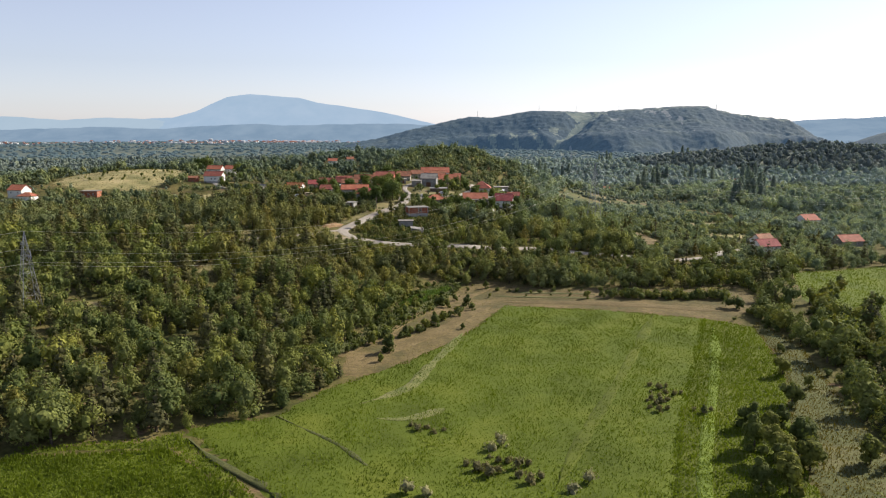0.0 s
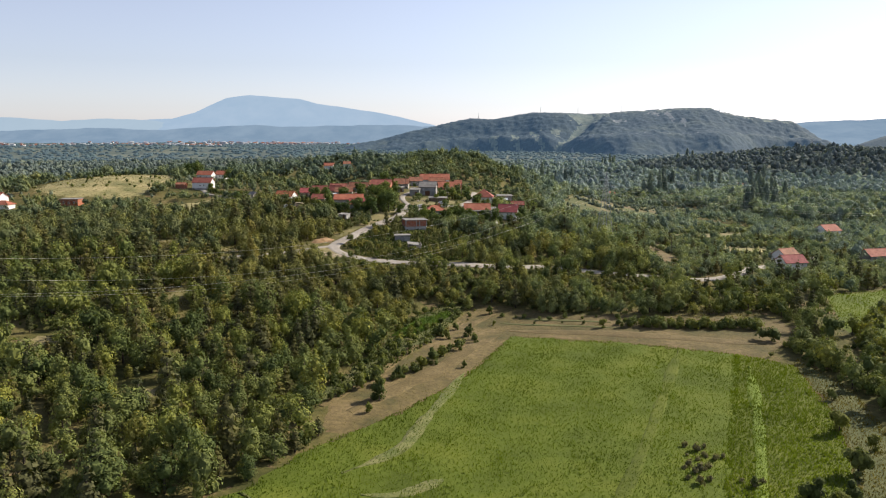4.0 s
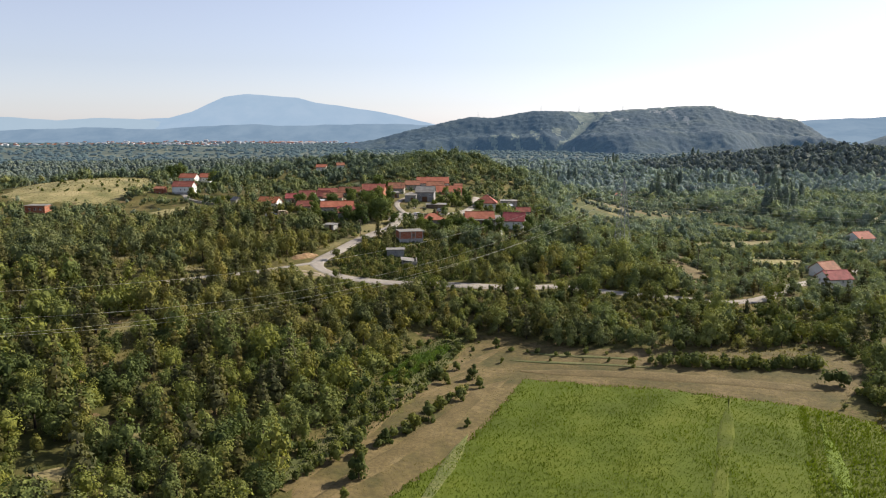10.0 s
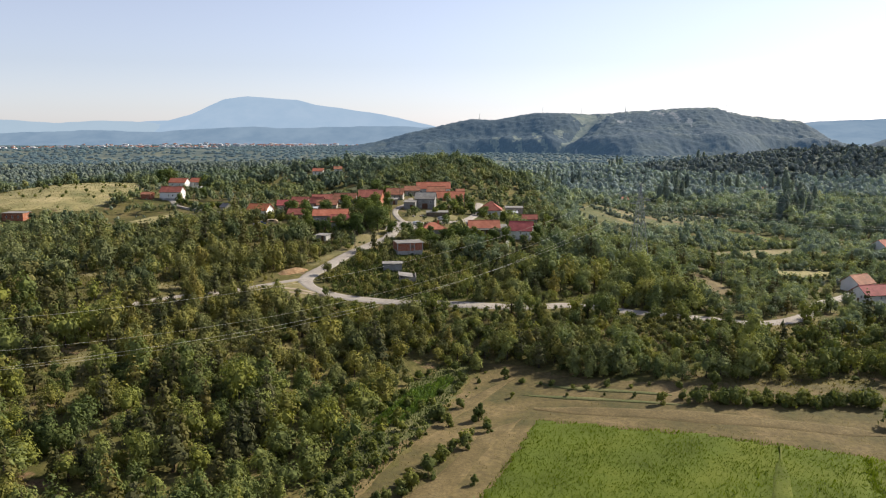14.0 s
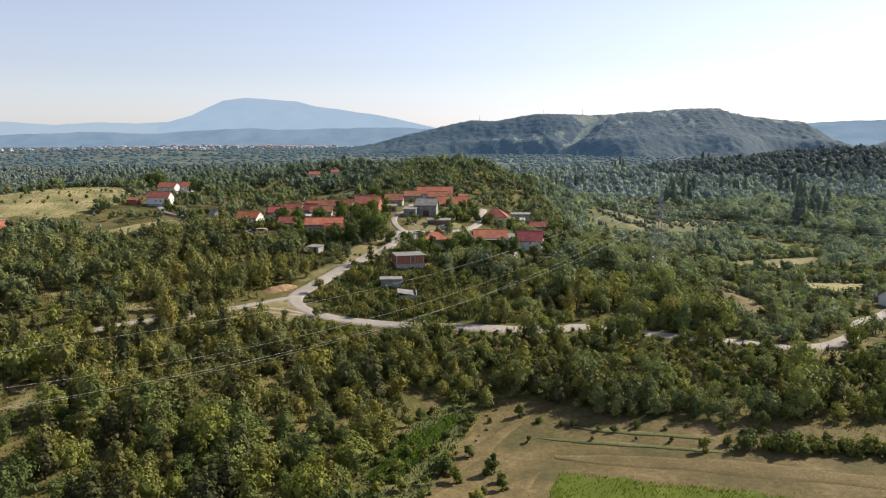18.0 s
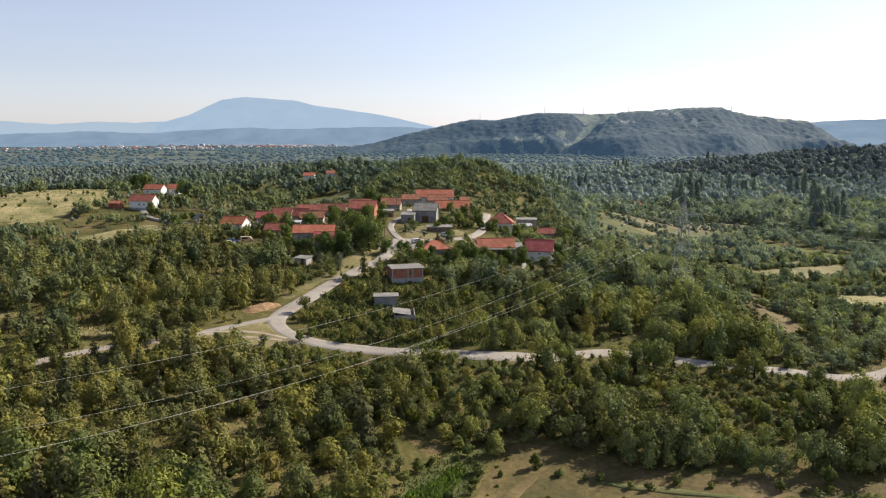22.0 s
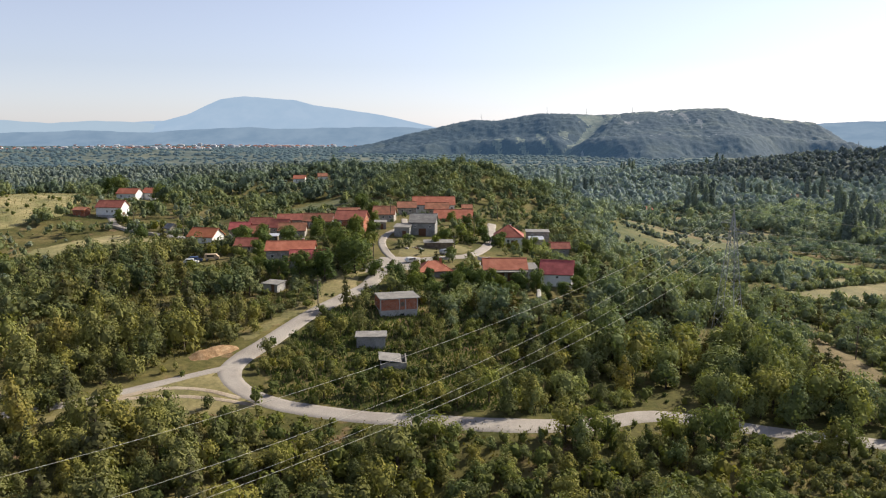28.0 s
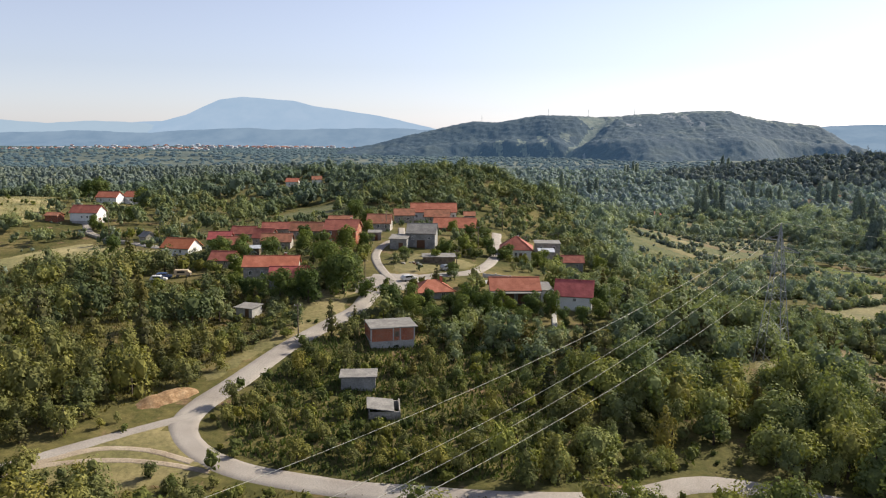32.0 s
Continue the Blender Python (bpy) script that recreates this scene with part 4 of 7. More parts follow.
def off_line(run, x, y, d):
    """True where a point keeps more than d metres from the run."""
    p = curve_points(run, 4.0)
    ok = np.ones(len(x), bool)
    for i in range(0, len(x), 4000):
        dx, dy = x[i:i + 4000, None] - p[None, :, 0], y[i:i + 4000, None] - p[None, :, 1]
        ok[i:i + 4000] = (dx * dx + dy * dy).min(1) > d * d
    return ok


def in_view(x, y):
    return np.abs(x) < 0.6 * y + 14


def open_land(x, y, margin=0.0):
    """False on fields, roads, clearings and building plots."""
    ok = np.ones(len(x), bool)
    for poly in (ARABLE, FIELD, FALLOW, HEADLAND, GREENBELT, *PLOTS_VALLEY, FIELD_NEAR, STRIP, MEADOW_SOUTH, FIELD_EAST, GARDEN, MEADOW_A, MEADOW_B, MEADOW_C, GREEN_STRIP, PASTURE, MEADOW_FARM, TERRACE):
        ok &= ~inside(poly, x, y)
    ok &= ~inside(THICKET, x, y)
    ok &= ((x + 46) / 8) ** 2 + ((y - 318) / 5.5) ** 2 > 1
    for cx, cy, rx, ry in BARE:
        ok &= ((x - cx) / (rx + 1.5)) ** 2 + ((y - cy + 1.5) / (ry + 3)) ** 2 > 1
    for cx, cy, r in CLEARINGS:
        ok &= (x - cx) ** 2 + (y - cy) ** 2 > r * r
    for run, d in ((ROAD, 4.4), (LANE, 3.5), (LANE_FARM, 4.0), (TRACK_WEST[:4], 3.0), (TRACK_WEST[4:], 1.4), (TRACK_FORK[:4], 2.2), (TRACK_LOW[:4], 2.2), (TRACK_VALLEY, 4.0), (TRACK_SLOPE, 4.5)):
        ok &= off_line(run, x, y, d + margin)
    for hx, hy, w, d in PLOTS:
        ok &= ~((np.abs(x - hx) < w / 2 + 1.8) & (y > hy - d / 2 - 2.4) & (y < hy + d / 2 + 1.6))
    return ok


def drift(x, y, s, seed):
    return 0.5 + 0.5 * ripple(x, y, s, seed)


def place_kind(kind, spots, name, leaf, label, category, group, seed):
    """Single trees of one kind, each a thing: the first of each shape is built, the rest are copies."""
    rng = random.Random(seed)
    first = {}
    for n, (x, y, s) in enumerate(spots):
        k = n % len(kind.shapes)
        m = pose(x, y, height(x, y), 0, 0, rng.uniform(0, 360)) @ Matrix.Diagonal((s, s, s * rng.uniform(0.88, 1.15), 1))
        if k not in first:
            first[k] = single(name, kind.shapes[k], kind.trunk, leaf, label, category, group, (k * 0.618 + 0.2) % 1.0)
            first[k].matrix_basis = m
        else:
            copy_thing(first[k], m).matrix_basis = m


GREEN = ["oak_leaves", "bark"]


def clumped(x, y, s, seed, cut, full=0.95, bare=0.06, slant=0.0):
    """How likely a tree is, in drifts drawn out along one way."""
    c, d = math.cos(slant), math.sin(slant)
    n = drift((x * c + y * d) * 0.45, (-x * d + y * c) * 1.3, s, seed)
    return np.where(n > cut, full, bare)


def verge_gap(x, y):
    """How far a point lies below the lower side of the road and of the track that leaves its bend."""
    run = sorted(TRACK_LOW[1:2] + ROAD[5:17])
    px, py = np.array(run).T
    return np.where((x > px[0]) & (x < 118), np.interp(x, px, py) - y, -1.0)


OPEN_VIEW = [(-132, 474, 76, 44), (-118, 494, 50, 14), (-225, 560, 92, 110), (-62, 592, 46, 96), (-71, 396, 14, 9), (-45, 320, 14, 10), (-84, 446, 16, 10), (-150, 545, 60, 30), (-160, 430, 30, 20)]


def sight_cap(x, y, h):
    """The size that trees of height h may reach below the fronts of houses."""
    cap = np.full(len(x), 9.0)
    for hx, hy, w, d in PLOTS + OPEN_VIEW:
        if 300 < hy < 720:
            gap = hy - d / 2 - y
            before = (np.abs(x - hx * (1 - gap / (hy - 100))) < w / 2 + 2.5) & (gap > 0) & (gap < 24)
            cap = np.where(before, np.minimum(cap, (1.2 + 0.14 * gap) / h), cap)
    for poly, steep in ((MEADOW_A, 0.13), (MEADOW_B, 0.14), (MEADOW_C, 0.15), (GREEN_STRIP, 0.11), (OPEN_BAND, 0.1), (THICKET, 0.2)):
        for gap in range(38, 0, -3):
            before = inside(poly, x * (1 + gap / y), y + gap) & ~inside(poly, x, y)
            cap = np.where(before, np.minimum(cap, (0.8 + steep * gap) / h), cap)
    return cap


def woods():
    # near wood: hillside between the crop field and the village
    x, y, rng = scatter(-210, 190, 98, 432, 3.5, 11)
    dens = np.full(len(x), 0.95)
    dens = np.where((y > 318) & (y < 366) & (np.abs(x + 10) < 24), 0.93, dens)
    dens = np.where((y > 366) & (np.abs(x + 5) < 62), 0.72, dens)
    dens = np.where((x > 58) & (y > 335), np.where(x < 80, 0.93, clumped(x, y, 38, 3, 0.32, 0.95, 0.35, 0.5)), dens)
    dens = np.where((x < -46) & (y > 275), clumped(x, y, 34, 4, 0.34, 0.95, 0.34), dens)
    dens = np.where((x > 84) & (y < 300), clumped(x, y, 30, 6, 0.4, 0.95, 0.1, 1.3), dens)
    dens = dens * np.where(drift(x, y, 48, 5) < 0.27, 0.5, 1)
    dens = np.where((y > 386) & (x > -24) & (x < 34), 0.16, dens)
    keep = (rng.random(len(x)) < dens) & in_view(x, y) & open_land(x, y)
    x, y = x[keep], y[keep]
    scale = (0.5 + 0.8 * rng.random(len(x)) ** 1.7) * (0.78 + 0.5 * drift(x, y, 33, 8))
    gap = verge_gap(x, y)
    low = (1.0 + 0.2 * gap) / 6.4
    scale = np.where((gap > 0) & (gap < 30) & (rng.random(len(x)) < 0.86), np.minimum(scale, low), scale)
    scale = np.where((y > 306) & (y < 352) & (x > -34) & (x < 16), scale * 0.55, scale)
    scale = np.where((y > 366) & (np.abs(x + 5) < 62), scale * 0.78, scale)
    scale = np.where((x > 26) & (x < 84) & (y > 318) & (y < 420), scale * 1.25, scale)
    scale = np.minimum(scale, sight_cap(x, y, 6.6))
    scale = np.where((x > 80) & (y > 335), np.minimum(scale, 0.9), scale)
    lone = (np.abs(x + 5) < 48) & (y > 258) & (y < 330) & (rng.random(len(x)) < 0.5)
    lone[np.where(lone)[0][290:]] = False
    dark = rng.random(len(x)) < np.where((x < -30) & (y < 290), 0.3, 0.14)
    back = ((y > 345) | (np.abs(x) > 78)) & ~lone & ~dark
    for side, sel, leaf in (("west", (x < 0) & (y < 240), "oak_leaves"), ("east", (x >= 0) & (y < 240), "oak_leaves"), ("bend", (x < 0) & (y >= 240), "ridge_oak_leaves"), ("bank", (x >= 0) & (y >= 240), "bank_leaves")):
        s = sel & ~lone & ~dark & ~back
        stand("woodland_" + side, OAK, x[s], y[s], scale[s], [leaf, "bark"], "dense young oak and hornbeam wood on the slope", "woodland", 21)
    flank = back & (y < 285)
    back &= ~flank
    stand("woodland_flank", OAK_SLOPE, x[flank], y[flank], scale[flank], GREEN, "young oak wood on the outer flank of the hill", "woodland", 28)
    for side, sel, leaf in (("slope", back & (x < 0), "slope_leaves"), ("valley_side", back & (x >= 0), "hazed_valley_leaves")):
        stand("woodland_" + side, OAK_SLOPE, x[sel], y[sel], scale[sel], [leaf, "bark"], "oak trees and tall scrub on the village slope", "woodland", 29)
    s = dark & ~lone
    stand("pine_scatter", PINE, x[s], y[s], scale[s], ["conifer_needles", "bark"], "dark green pines and junipers among the oaks", "woodland", 23)
    spots = [(x[i], y[i], scale[i]) for i in np.where(lone)[0]]
    place_kind(OAK, spots[:290], "oak_tree", "ridge_oak_leaves", "young oak tree with a broad green crown by the road", "tree", "trees round the road bend", 7)
    # undergrowth in the gaps
    x, y, rng = scatter(-170, 170, 100, 400, 4.0, 12)
    keep = (rng.random(len(x)) < clumped(x, y, 17, 9, 0.36, 0.5, 0.14)) & in_view(x, y) & open_land(x, y, -1.8)
    keep |= (x > -34) & (x < 18) & (y > 304) & (y < 366) & (rng.random(len(x)) < 0.75) & open_land(x, y, -1.8)
    keep &= (x > -60) | (y > 270) | (rng.random(len(x)) < 0.4)
    gap = verge_gap(x, y)
    belt = (gap > 2.5) & (gap < 34)
    keep |= belt & (rng.random(len(x)) < 0.9) & open_land(x, y, -1.8)
    size = np.where(belt, np.minimum(rng.uniform(0.9, 1.6, len(x)), (0.7 + 0.2 * gap) / 2.4), rng.uniform(0.35, 1.15, len(x)))
    stand("undergrowth", SHRUB, x[keep], y[keep], size[keep], ["shrub_leaves", "bark"], "low scrub and brambles between the trees", "shrubs", 24, False, sink=0.2)
    x, y, rng = scatter(48, 74, 275, 300, 1.7, 19)
    keep = inside(THICKET, x, y)
    stand("bramble_thicket", SHRUB, x[keep], y[keep], rng.uniform(0.4, 0.85, keep.sum()), ["ridge_oak_leaves", "bark"], "low light green thicket below the road", "shrubs", 35, False, sink=0.2)
    # tall belt of willows and planes along the stream
    p = curve_points([(330, 890), (290, 800), (238, 752), (234, 700), (238, 660), (246, 618), (262, 592), (300, 566)], 5.0)
    p = np.concatenate([p + rng.normal(0, 6, p.shape) for _ in range(3)])
    stand("stream_belt", OAK_MID, p[:, 0], p[:, 1], rng.uniform(1.2, 2.3, len(p)), ["hazed_oak_leaves", "bark"], "tall willows and planes along the stream", "woodland", 36, False)
    # middle distance: village surroundings and hill
    x, y, rng = scatter(-540, 540, 370, 920, 4.6, 13)
    near = (x > -210) & (x < 190) & (y < 432)
    hill = np.exp(-(((x + 10) / 85) ** 2 + ((y - 650) / 90) ** 2))
    dens = np.maximum(clumped(x, y, 60, 15, 0.44, 0.9, np.where(x > 76, 0.5, 0.12)), np.minimum(1, 1.5 * hill))
    east = (x > 52) & (y < 700) & (x < 420)
    dens = np.where(east, np.where(x < 76, 0.9, np.where(inside(OPEN_BAND, x, y), 0.02, clumped(x, y, 52, 16, 0.3, 0.92, 0.45, 0.45))), dens)
    dens = np.where((x < -60) & (y < 640), clumped(x, y, 46, 18, 0.5, 0.72, 0.07), dens)
    dens = np.where((np.abs(x + 15) < 68) & (y > 380) & (y < 545), np.where((x > 44) | (x < -62) | (y > 500), 0.8, np.where(y > 455, 0.5, 0.16)), dens)
    keep = ~near & (rng.random(len(x)) < dens) & in_view(x, y) & open_land(x, y)
    x, y = x[keep], y[keep]
    scale = rng.uniform(0.6, 1.25, len(x)) * (0.6 + 0.75 * drift(x, y, 24, 37)) * np.where((x > 76) & (y < 640), 0.9, 1) * np.where((x > -85) & (x < 42) & (y < 545), 0.6, 1)
    scale = np.minimum(scale, sight_cap(x, y, 6.6))
    n = y < 640
    thin = n | (rng.random(len(x)) < 0.7)
    x, y, scale, n = x[thin], y[thin], scale[thin] * np.where(n[thin], 1, 1.15), n[thin]
    for side, sel, leaf in (("village", n & (x < 60), "village_oak_leaves"), ("terraces", n & (x >= 60), "hazed_oak_leaves")):
        stand("woodland_" + side, OAK_MID, x[sel], y[sel], scale[sel], [leaf, "bark"], "scattered trees and wood round the village", "woodland", 25, False)
    river = ~n & (x > 80)
    n |= river
    stand("woodland_river", OAK_FAR, x[river], y[river], scale[river], ["hazed_oak_leaves", "bark"], "tall river woods on the valley floor", "woodland", 37, False)
    stand("woodland_hill", OAK_FAR, x[~n], y[~n], scale[~n], ["hazed_hill_leaves", "bark"], "wooded hill and woods behind the village", "woodland", 30, False)
    # low scrub over the open valley plots and slopes
    x, y, rng = scatter(-330, 420, 330, 760, 4.2, 17)
    keep = (rng.random(len(x)) < np.where(inside(OPEN_BAND, x, y), 0.2, np.where(x > 40, 0.05, clumped(x, y, 30, 20, 0.66, 0.4, 0.012, 0.45)))) & in_view(x, y) & open_land(x, y) & ((x > 40) | (x < -50)) & ((y > 400) | (np.abs(x) > 120))
    x, y = x[keep], y[keep]
    stand("scrub_valley", SCRUB, x, y, rng.uniform(0.4, 1.5, len(x)), ["hazed_scrub_leaves", "bark"], "low scrub on the open plots of the valley", "shrubs", 31, False, sink=0.2)
    # hedges and fruit trees round the small plots
    hx, hy, hs = [], [], []
    for ring in PLOTS_VALLEY:
        a, b, c, d = [np.array(p) for p in ring]
        for p, q, often in ((a, b, 0.45), (c, d, 0.1), (b, c, 0.2)):
            if rng.random() < often:
                n = int(np.linalg.norm(q - p) / 1.1)
                w = p + (q - p) * rng.random((n, 1)) + rng.normal(0, 0.8, (n, 2))
                hx, hy, hs = hx + list(w[:, 0]), hy + list(w[:, 1]), hs + list(rng.uniform(0.4, 1.3, n))
        n = rng.integers(0, 3)
        w = a + (b - a) * rng.random((n, 1)) + (d - a) * rng.random((n, 1))
        hx, hy, hs = hx + list(w[:, 0]), hy + list(w[:, 1]), hs + list(rng.uniform(0.4, 1.3, n))
    ok = off_line(TRACK_VALLEY, np.array(hx), np.array(hy), 2.5)
    stand("plot_hedges", SCRUB, np.array(hx)[ok], np.array(hy)[ok], np.array(hs)[ok], ["hazed_scrub_leaves", "bark"], "hedges and fruit trees round the small valley plots", "hedge", 33, False, sink=0.2)
    # valley floor
    x, y, rng = scatter(-1000, 1000, 900, 1560, 9.6, 14)
    dens = np.maximum(clumped(x, y, 150, 17, 0.4, 0.92, 0.45, 0.1), np.where((np.abs(x - 640) < 330) & (np.abs(y - 1330) < 190), 0.97, 0))
    keep = (rng.random(len(x)) < dens) & in_view(x, y) & ~((np.abs(x - 45) < 42) & (np.abs(y - 1250) < 120))
    x, y, s = x[keep], y[keep], rng.uniform(0.75, 2.0, keep.sum())
    k = ((x - 640) / 330) ** 2 + ((y - 1330) / 190) ** 2 < 1
    for side, sel, leaf in (("plain_edge", ~k & (x < 20), "hazed_river_leaves"), ("valley", ~k & (x >= 20), "hazed_far_leaves")):
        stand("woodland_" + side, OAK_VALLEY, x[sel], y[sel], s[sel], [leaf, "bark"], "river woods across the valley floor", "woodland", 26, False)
    stand("woodland_knoll", OAK_VALLEY, x[k], y[k], s[k], ["hazed_knoll_leaves", "bark"], "dark closed wood on the low knoll", "woodland", 34, False)
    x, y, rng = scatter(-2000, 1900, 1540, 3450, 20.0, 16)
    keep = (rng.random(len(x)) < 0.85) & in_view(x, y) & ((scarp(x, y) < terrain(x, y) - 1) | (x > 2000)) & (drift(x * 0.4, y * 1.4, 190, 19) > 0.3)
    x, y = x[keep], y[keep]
    stand("woodland_plain", DISTANT, x, y, rng.uniform(1.0, 2.0, len(x)), ["hazed_plain_leaves", "bark"], "woods on the far plain", "woodland", 27, False, flat=0.5)

# ---- houses ----
PLOTS = []


def opening(top, face, half_w, half_d, u, z, w, h, kind, at):
    """A window or door on one face of a house: frame, pane or leaf, sill."""
    m = {"f": pose(u, -half_d, z), "b": pose(-u, half_d, z, 0, 0, 180), "r": pose(half_w, u, z, 0, 0, 90), "l": pose(-half_w, -u, z, 0, 0, -90)}[face]
    bm = bmesh.new()
    t = 0.09
    box(bm, -w / 2, -w / 2 + t, -0.05, 0.04, 0, h)
    box(bm, w / 2 - t, w / 2, -0.05, 0.04, 0, h)
    box(bm, -w / 2 + t, w / 2 - t, -0.05, 0.04, h - t, h)
    if kind == "window":
        box(bm, -w / 2 + t, w / 2 - t, -0.05, 0.04, 0, t)
        box(bm, -0.03, 0.03, -0.045, 0.03, t, h - t)
        ob = part("window", bm, "window_white", top, "", m)
        part("pane", boxed(-w / 2 + t, w / 2 - t, -0.02, 0.02, t, h - t), "glass_dark", ob)
        part("sill", boxed(-w / 2 - 0.08, w / 2 + 0.08, -0.14, 0.02, -0.08, -0.005), "concrete", ob)
    else:
        ob = part("door", bm, "weathered_wood", top, "", m)
        part("door_leaf", boxed(-w / 2 + t, w / 2 - t, -0.025, 0.02, 0, h - t), "door_brown" if kind == "door" else "rusted_iron", ob)


def gable_roof(top, w, d, eave, rise, mat, over=0.45, under="weathered_wood"):
    hw, hd, th = w / 2 + over, d / 2 + over, 0.16
    low = eave - rise * over / (d / 2)
    ridge = eave + rise
    bm = bmesh.new()
    prism(bm, [(-hw, -hd, low), (-hw, 0, ridge), (-hw, 0, ridge + th), (-hw, -hd, low + th)], (2 * hw, 0, 0))
    prism(bm, [(-hw, hd, low), (-hw, hd, low + th), (-hw, 0, ridge + th), (-hw, 0, ridge)], (2 * hw, 0, 0))
    roof = part("roof", bm, mat, top)
    part("ridge_cap", rod(bmesh.new(), (-hw - 0.05, 0, ridge + th - 0.02), (hw + 0.05, 0, ridge + th - 0.02), 0.14), mat, roof)
    for s in (-1, 1):
        part("gutter", boxed(-hw, hw, s * hd - 0.07, s * hd + 0.07, low - 0.08, low + 0.05), under, roof)
    return roof


def hip_roof(top, w, d, eave, rise, mat, over=0.5):
    hw, hd, th = w / 2 + over, d / 2 + over, 0.16
    k = max(0.0, w / 2 - d / 2)
    bm = bmesh.new()
    lo = [bm.verts.new(p) for p in ((-hw, -hd, eave - 0.15), (hw, -hd, eave - 0.15), (hw, hd, eave - 0.15), (-hw, hd, eave - 0.15))]
    mid = [bm.verts.new((v.co.x, v.co.y, v.co.z + th)) for v in lo]
    a, b = bm.verts.new((-k - 0.01, 0, eave + rise)), bm.verts.new((k + 0.01, 0, eave + rise))
    bm.faces.new(lo[::-1])
    for i in range(4):
        bm.faces.new((lo[i], lo[(i + 1) % 4], mid[(i + 1) % 4], mid[i]))
    bm.faces.new((mid[0], mid[1], b, a))
    bm.faces.new((mid[1], mid[2], b))
    bm.faces.new((mid[2], mid[3], a, b))
    bm.faces.new((mid[3], mid[0], a))
    roof = part("roof", bm, mat, top)
    for p, q in (((-hw, -hd), a), ((hw, -hd), b), ((hw, hd), b), ((-hw, hd), a)):
        end = (-k, 0, eave + rise) if p[0] < 0 else (k, 0, eave + rise)
        part("hip_cap", rod(bmesh.new(), (*p, eave), end, 0.11), mat, roof)
    return roof


def house(name, label, x, y, w, d, eave, rise, yaw=0, wall="white_plaster", roof="tiles_red", style="gable", windows=(), doors=(), chimneys=(), plinth=0.0, category="house", sink=0.0, group=""):
    """A building with its front foot at (x, y): walls, roof, openings, chimneys, plinth."""
    a = radians(yaw)
    cx, cy = x - math.sin(a) * d / 2, y + math.cos(a) * d / 2
    corners = [(cx + math.cos(a) * u - math.sin(a) * v, cy + math.sin(a) * u + math.cos(a) * v) for u in (-w / 2, w / 2) for v in (-d / 2, d / 2)]
    zs = [height(*c) for c in corners]
    z = 0.65 * min(zs) + 0.35 * max(zs) - sink
    PLOTS.append((cx, cy, max(w, d * abs(math.sin(a)) + w * math.cos(a)), d))
    top = tagged(new(name), label, category, group)
    top.matrix_basis = pose(cx, cy, z, 0, 0, yaw)
    foot = -(z - min(zs)) - 0.6
    bm = bmesh.new()
    if style == "gable":
        prism(bm, [(-w / 2, -d / 2, foot), (-w / 2, d / 2, foot), (-w / 2, d / 2, eave), (-w / 2, 0, eave + rise), (-w / 2, -d / 2, eave)], (w, 0, 0))
    else:
        box(bm, -w / 2, w / 2, -d / 2, d / 2, foot, eave)
    part("wall", bm, wall, top)
    if plinth:
        part("plinth", boxed(-w / 2 - 0.04, w / 2 + 0.04, -d / 2 - 0.04, d / 2 + 0.04, foot, plinth), "concrete", top)
    if style == "gable":
        gable_roof(top, w, d, eave, rise, roof)
    elif style == "hip":
        hip_roof(top, w, d, eave, rise, roof)
    elif style == "flat":
        part("roof", boxed(-w / 2 - 0.35, w / 2 + 0.35, -d / 2 - 0.45, d / 2 + 0.35, eave + 0.003, eave + 0.22, bevel=0.03), roof, top)
    elif style == "lean":
        part("roof", prism(bmesh.new(), [(-w / 2 - 0.35, -d / 2 - 0.5, eave + 0.02), (-w / 2 - 0.35, d / 2 + 0.3, eave + rise), (-w / 2 - 0.35, d / 2 + 0.3, eave + rise + 0.12), (-w / 2 - 0.35, -d / 2 - 0.5, eave + 0.14)], (w + 0.7, 0, 0)), roof, top)
        for s in (-1, 1):
            part("wall_side", prism(bmesh.new(), [(s * (w / 2 - 0.1), -d / 2 + 0.05, eave - 0.01), (s * (w / 2 - 0.1), d / 2 - 0.05, eave - 0.01), (s * (w / 2 - 0.1), d / 2 - 0.05, eave + rise)], (0.08, 0, 0)), wall, top)
        part("wall_back", boxed(-w / 2 + 0.05, w / 2 - 0.05, d / 2 - 0.2, d / 2 - 0.04, eave - 0.01, eave + rise - 0.05), wall, top)
    for face, u, wz, ww, wh in windows:
        opening(top, face, w / 2, d / 2, u, wz, ww, wh, "window", None)
    for face, u, dz, dw, dh, *rest in doors:
        opening(top, face, w / 2, d / 2, u, dz, dw, dh, rest[0] if rest else "door", None)
    for u, v in chimneys:
        zr = eave + rise * (1 - abs(v) / (d / 2))
        ch = part("chimney", boxed(u - 0.3, u + 0.3, v - 0.3, v + 0.3, zr - 0.5, zr + 1.1), "red_block", top)
        part("chimney_cap", boxed(u - 0.38, u + 0.38, v - 0.38, v + 0.38, zr + 1.1, zr + 1.22), "concrete", ch)
    return top


def row(face, us, z, w=0.9, h=1.1):
    return [(face, u, z, w, h) for u in us]


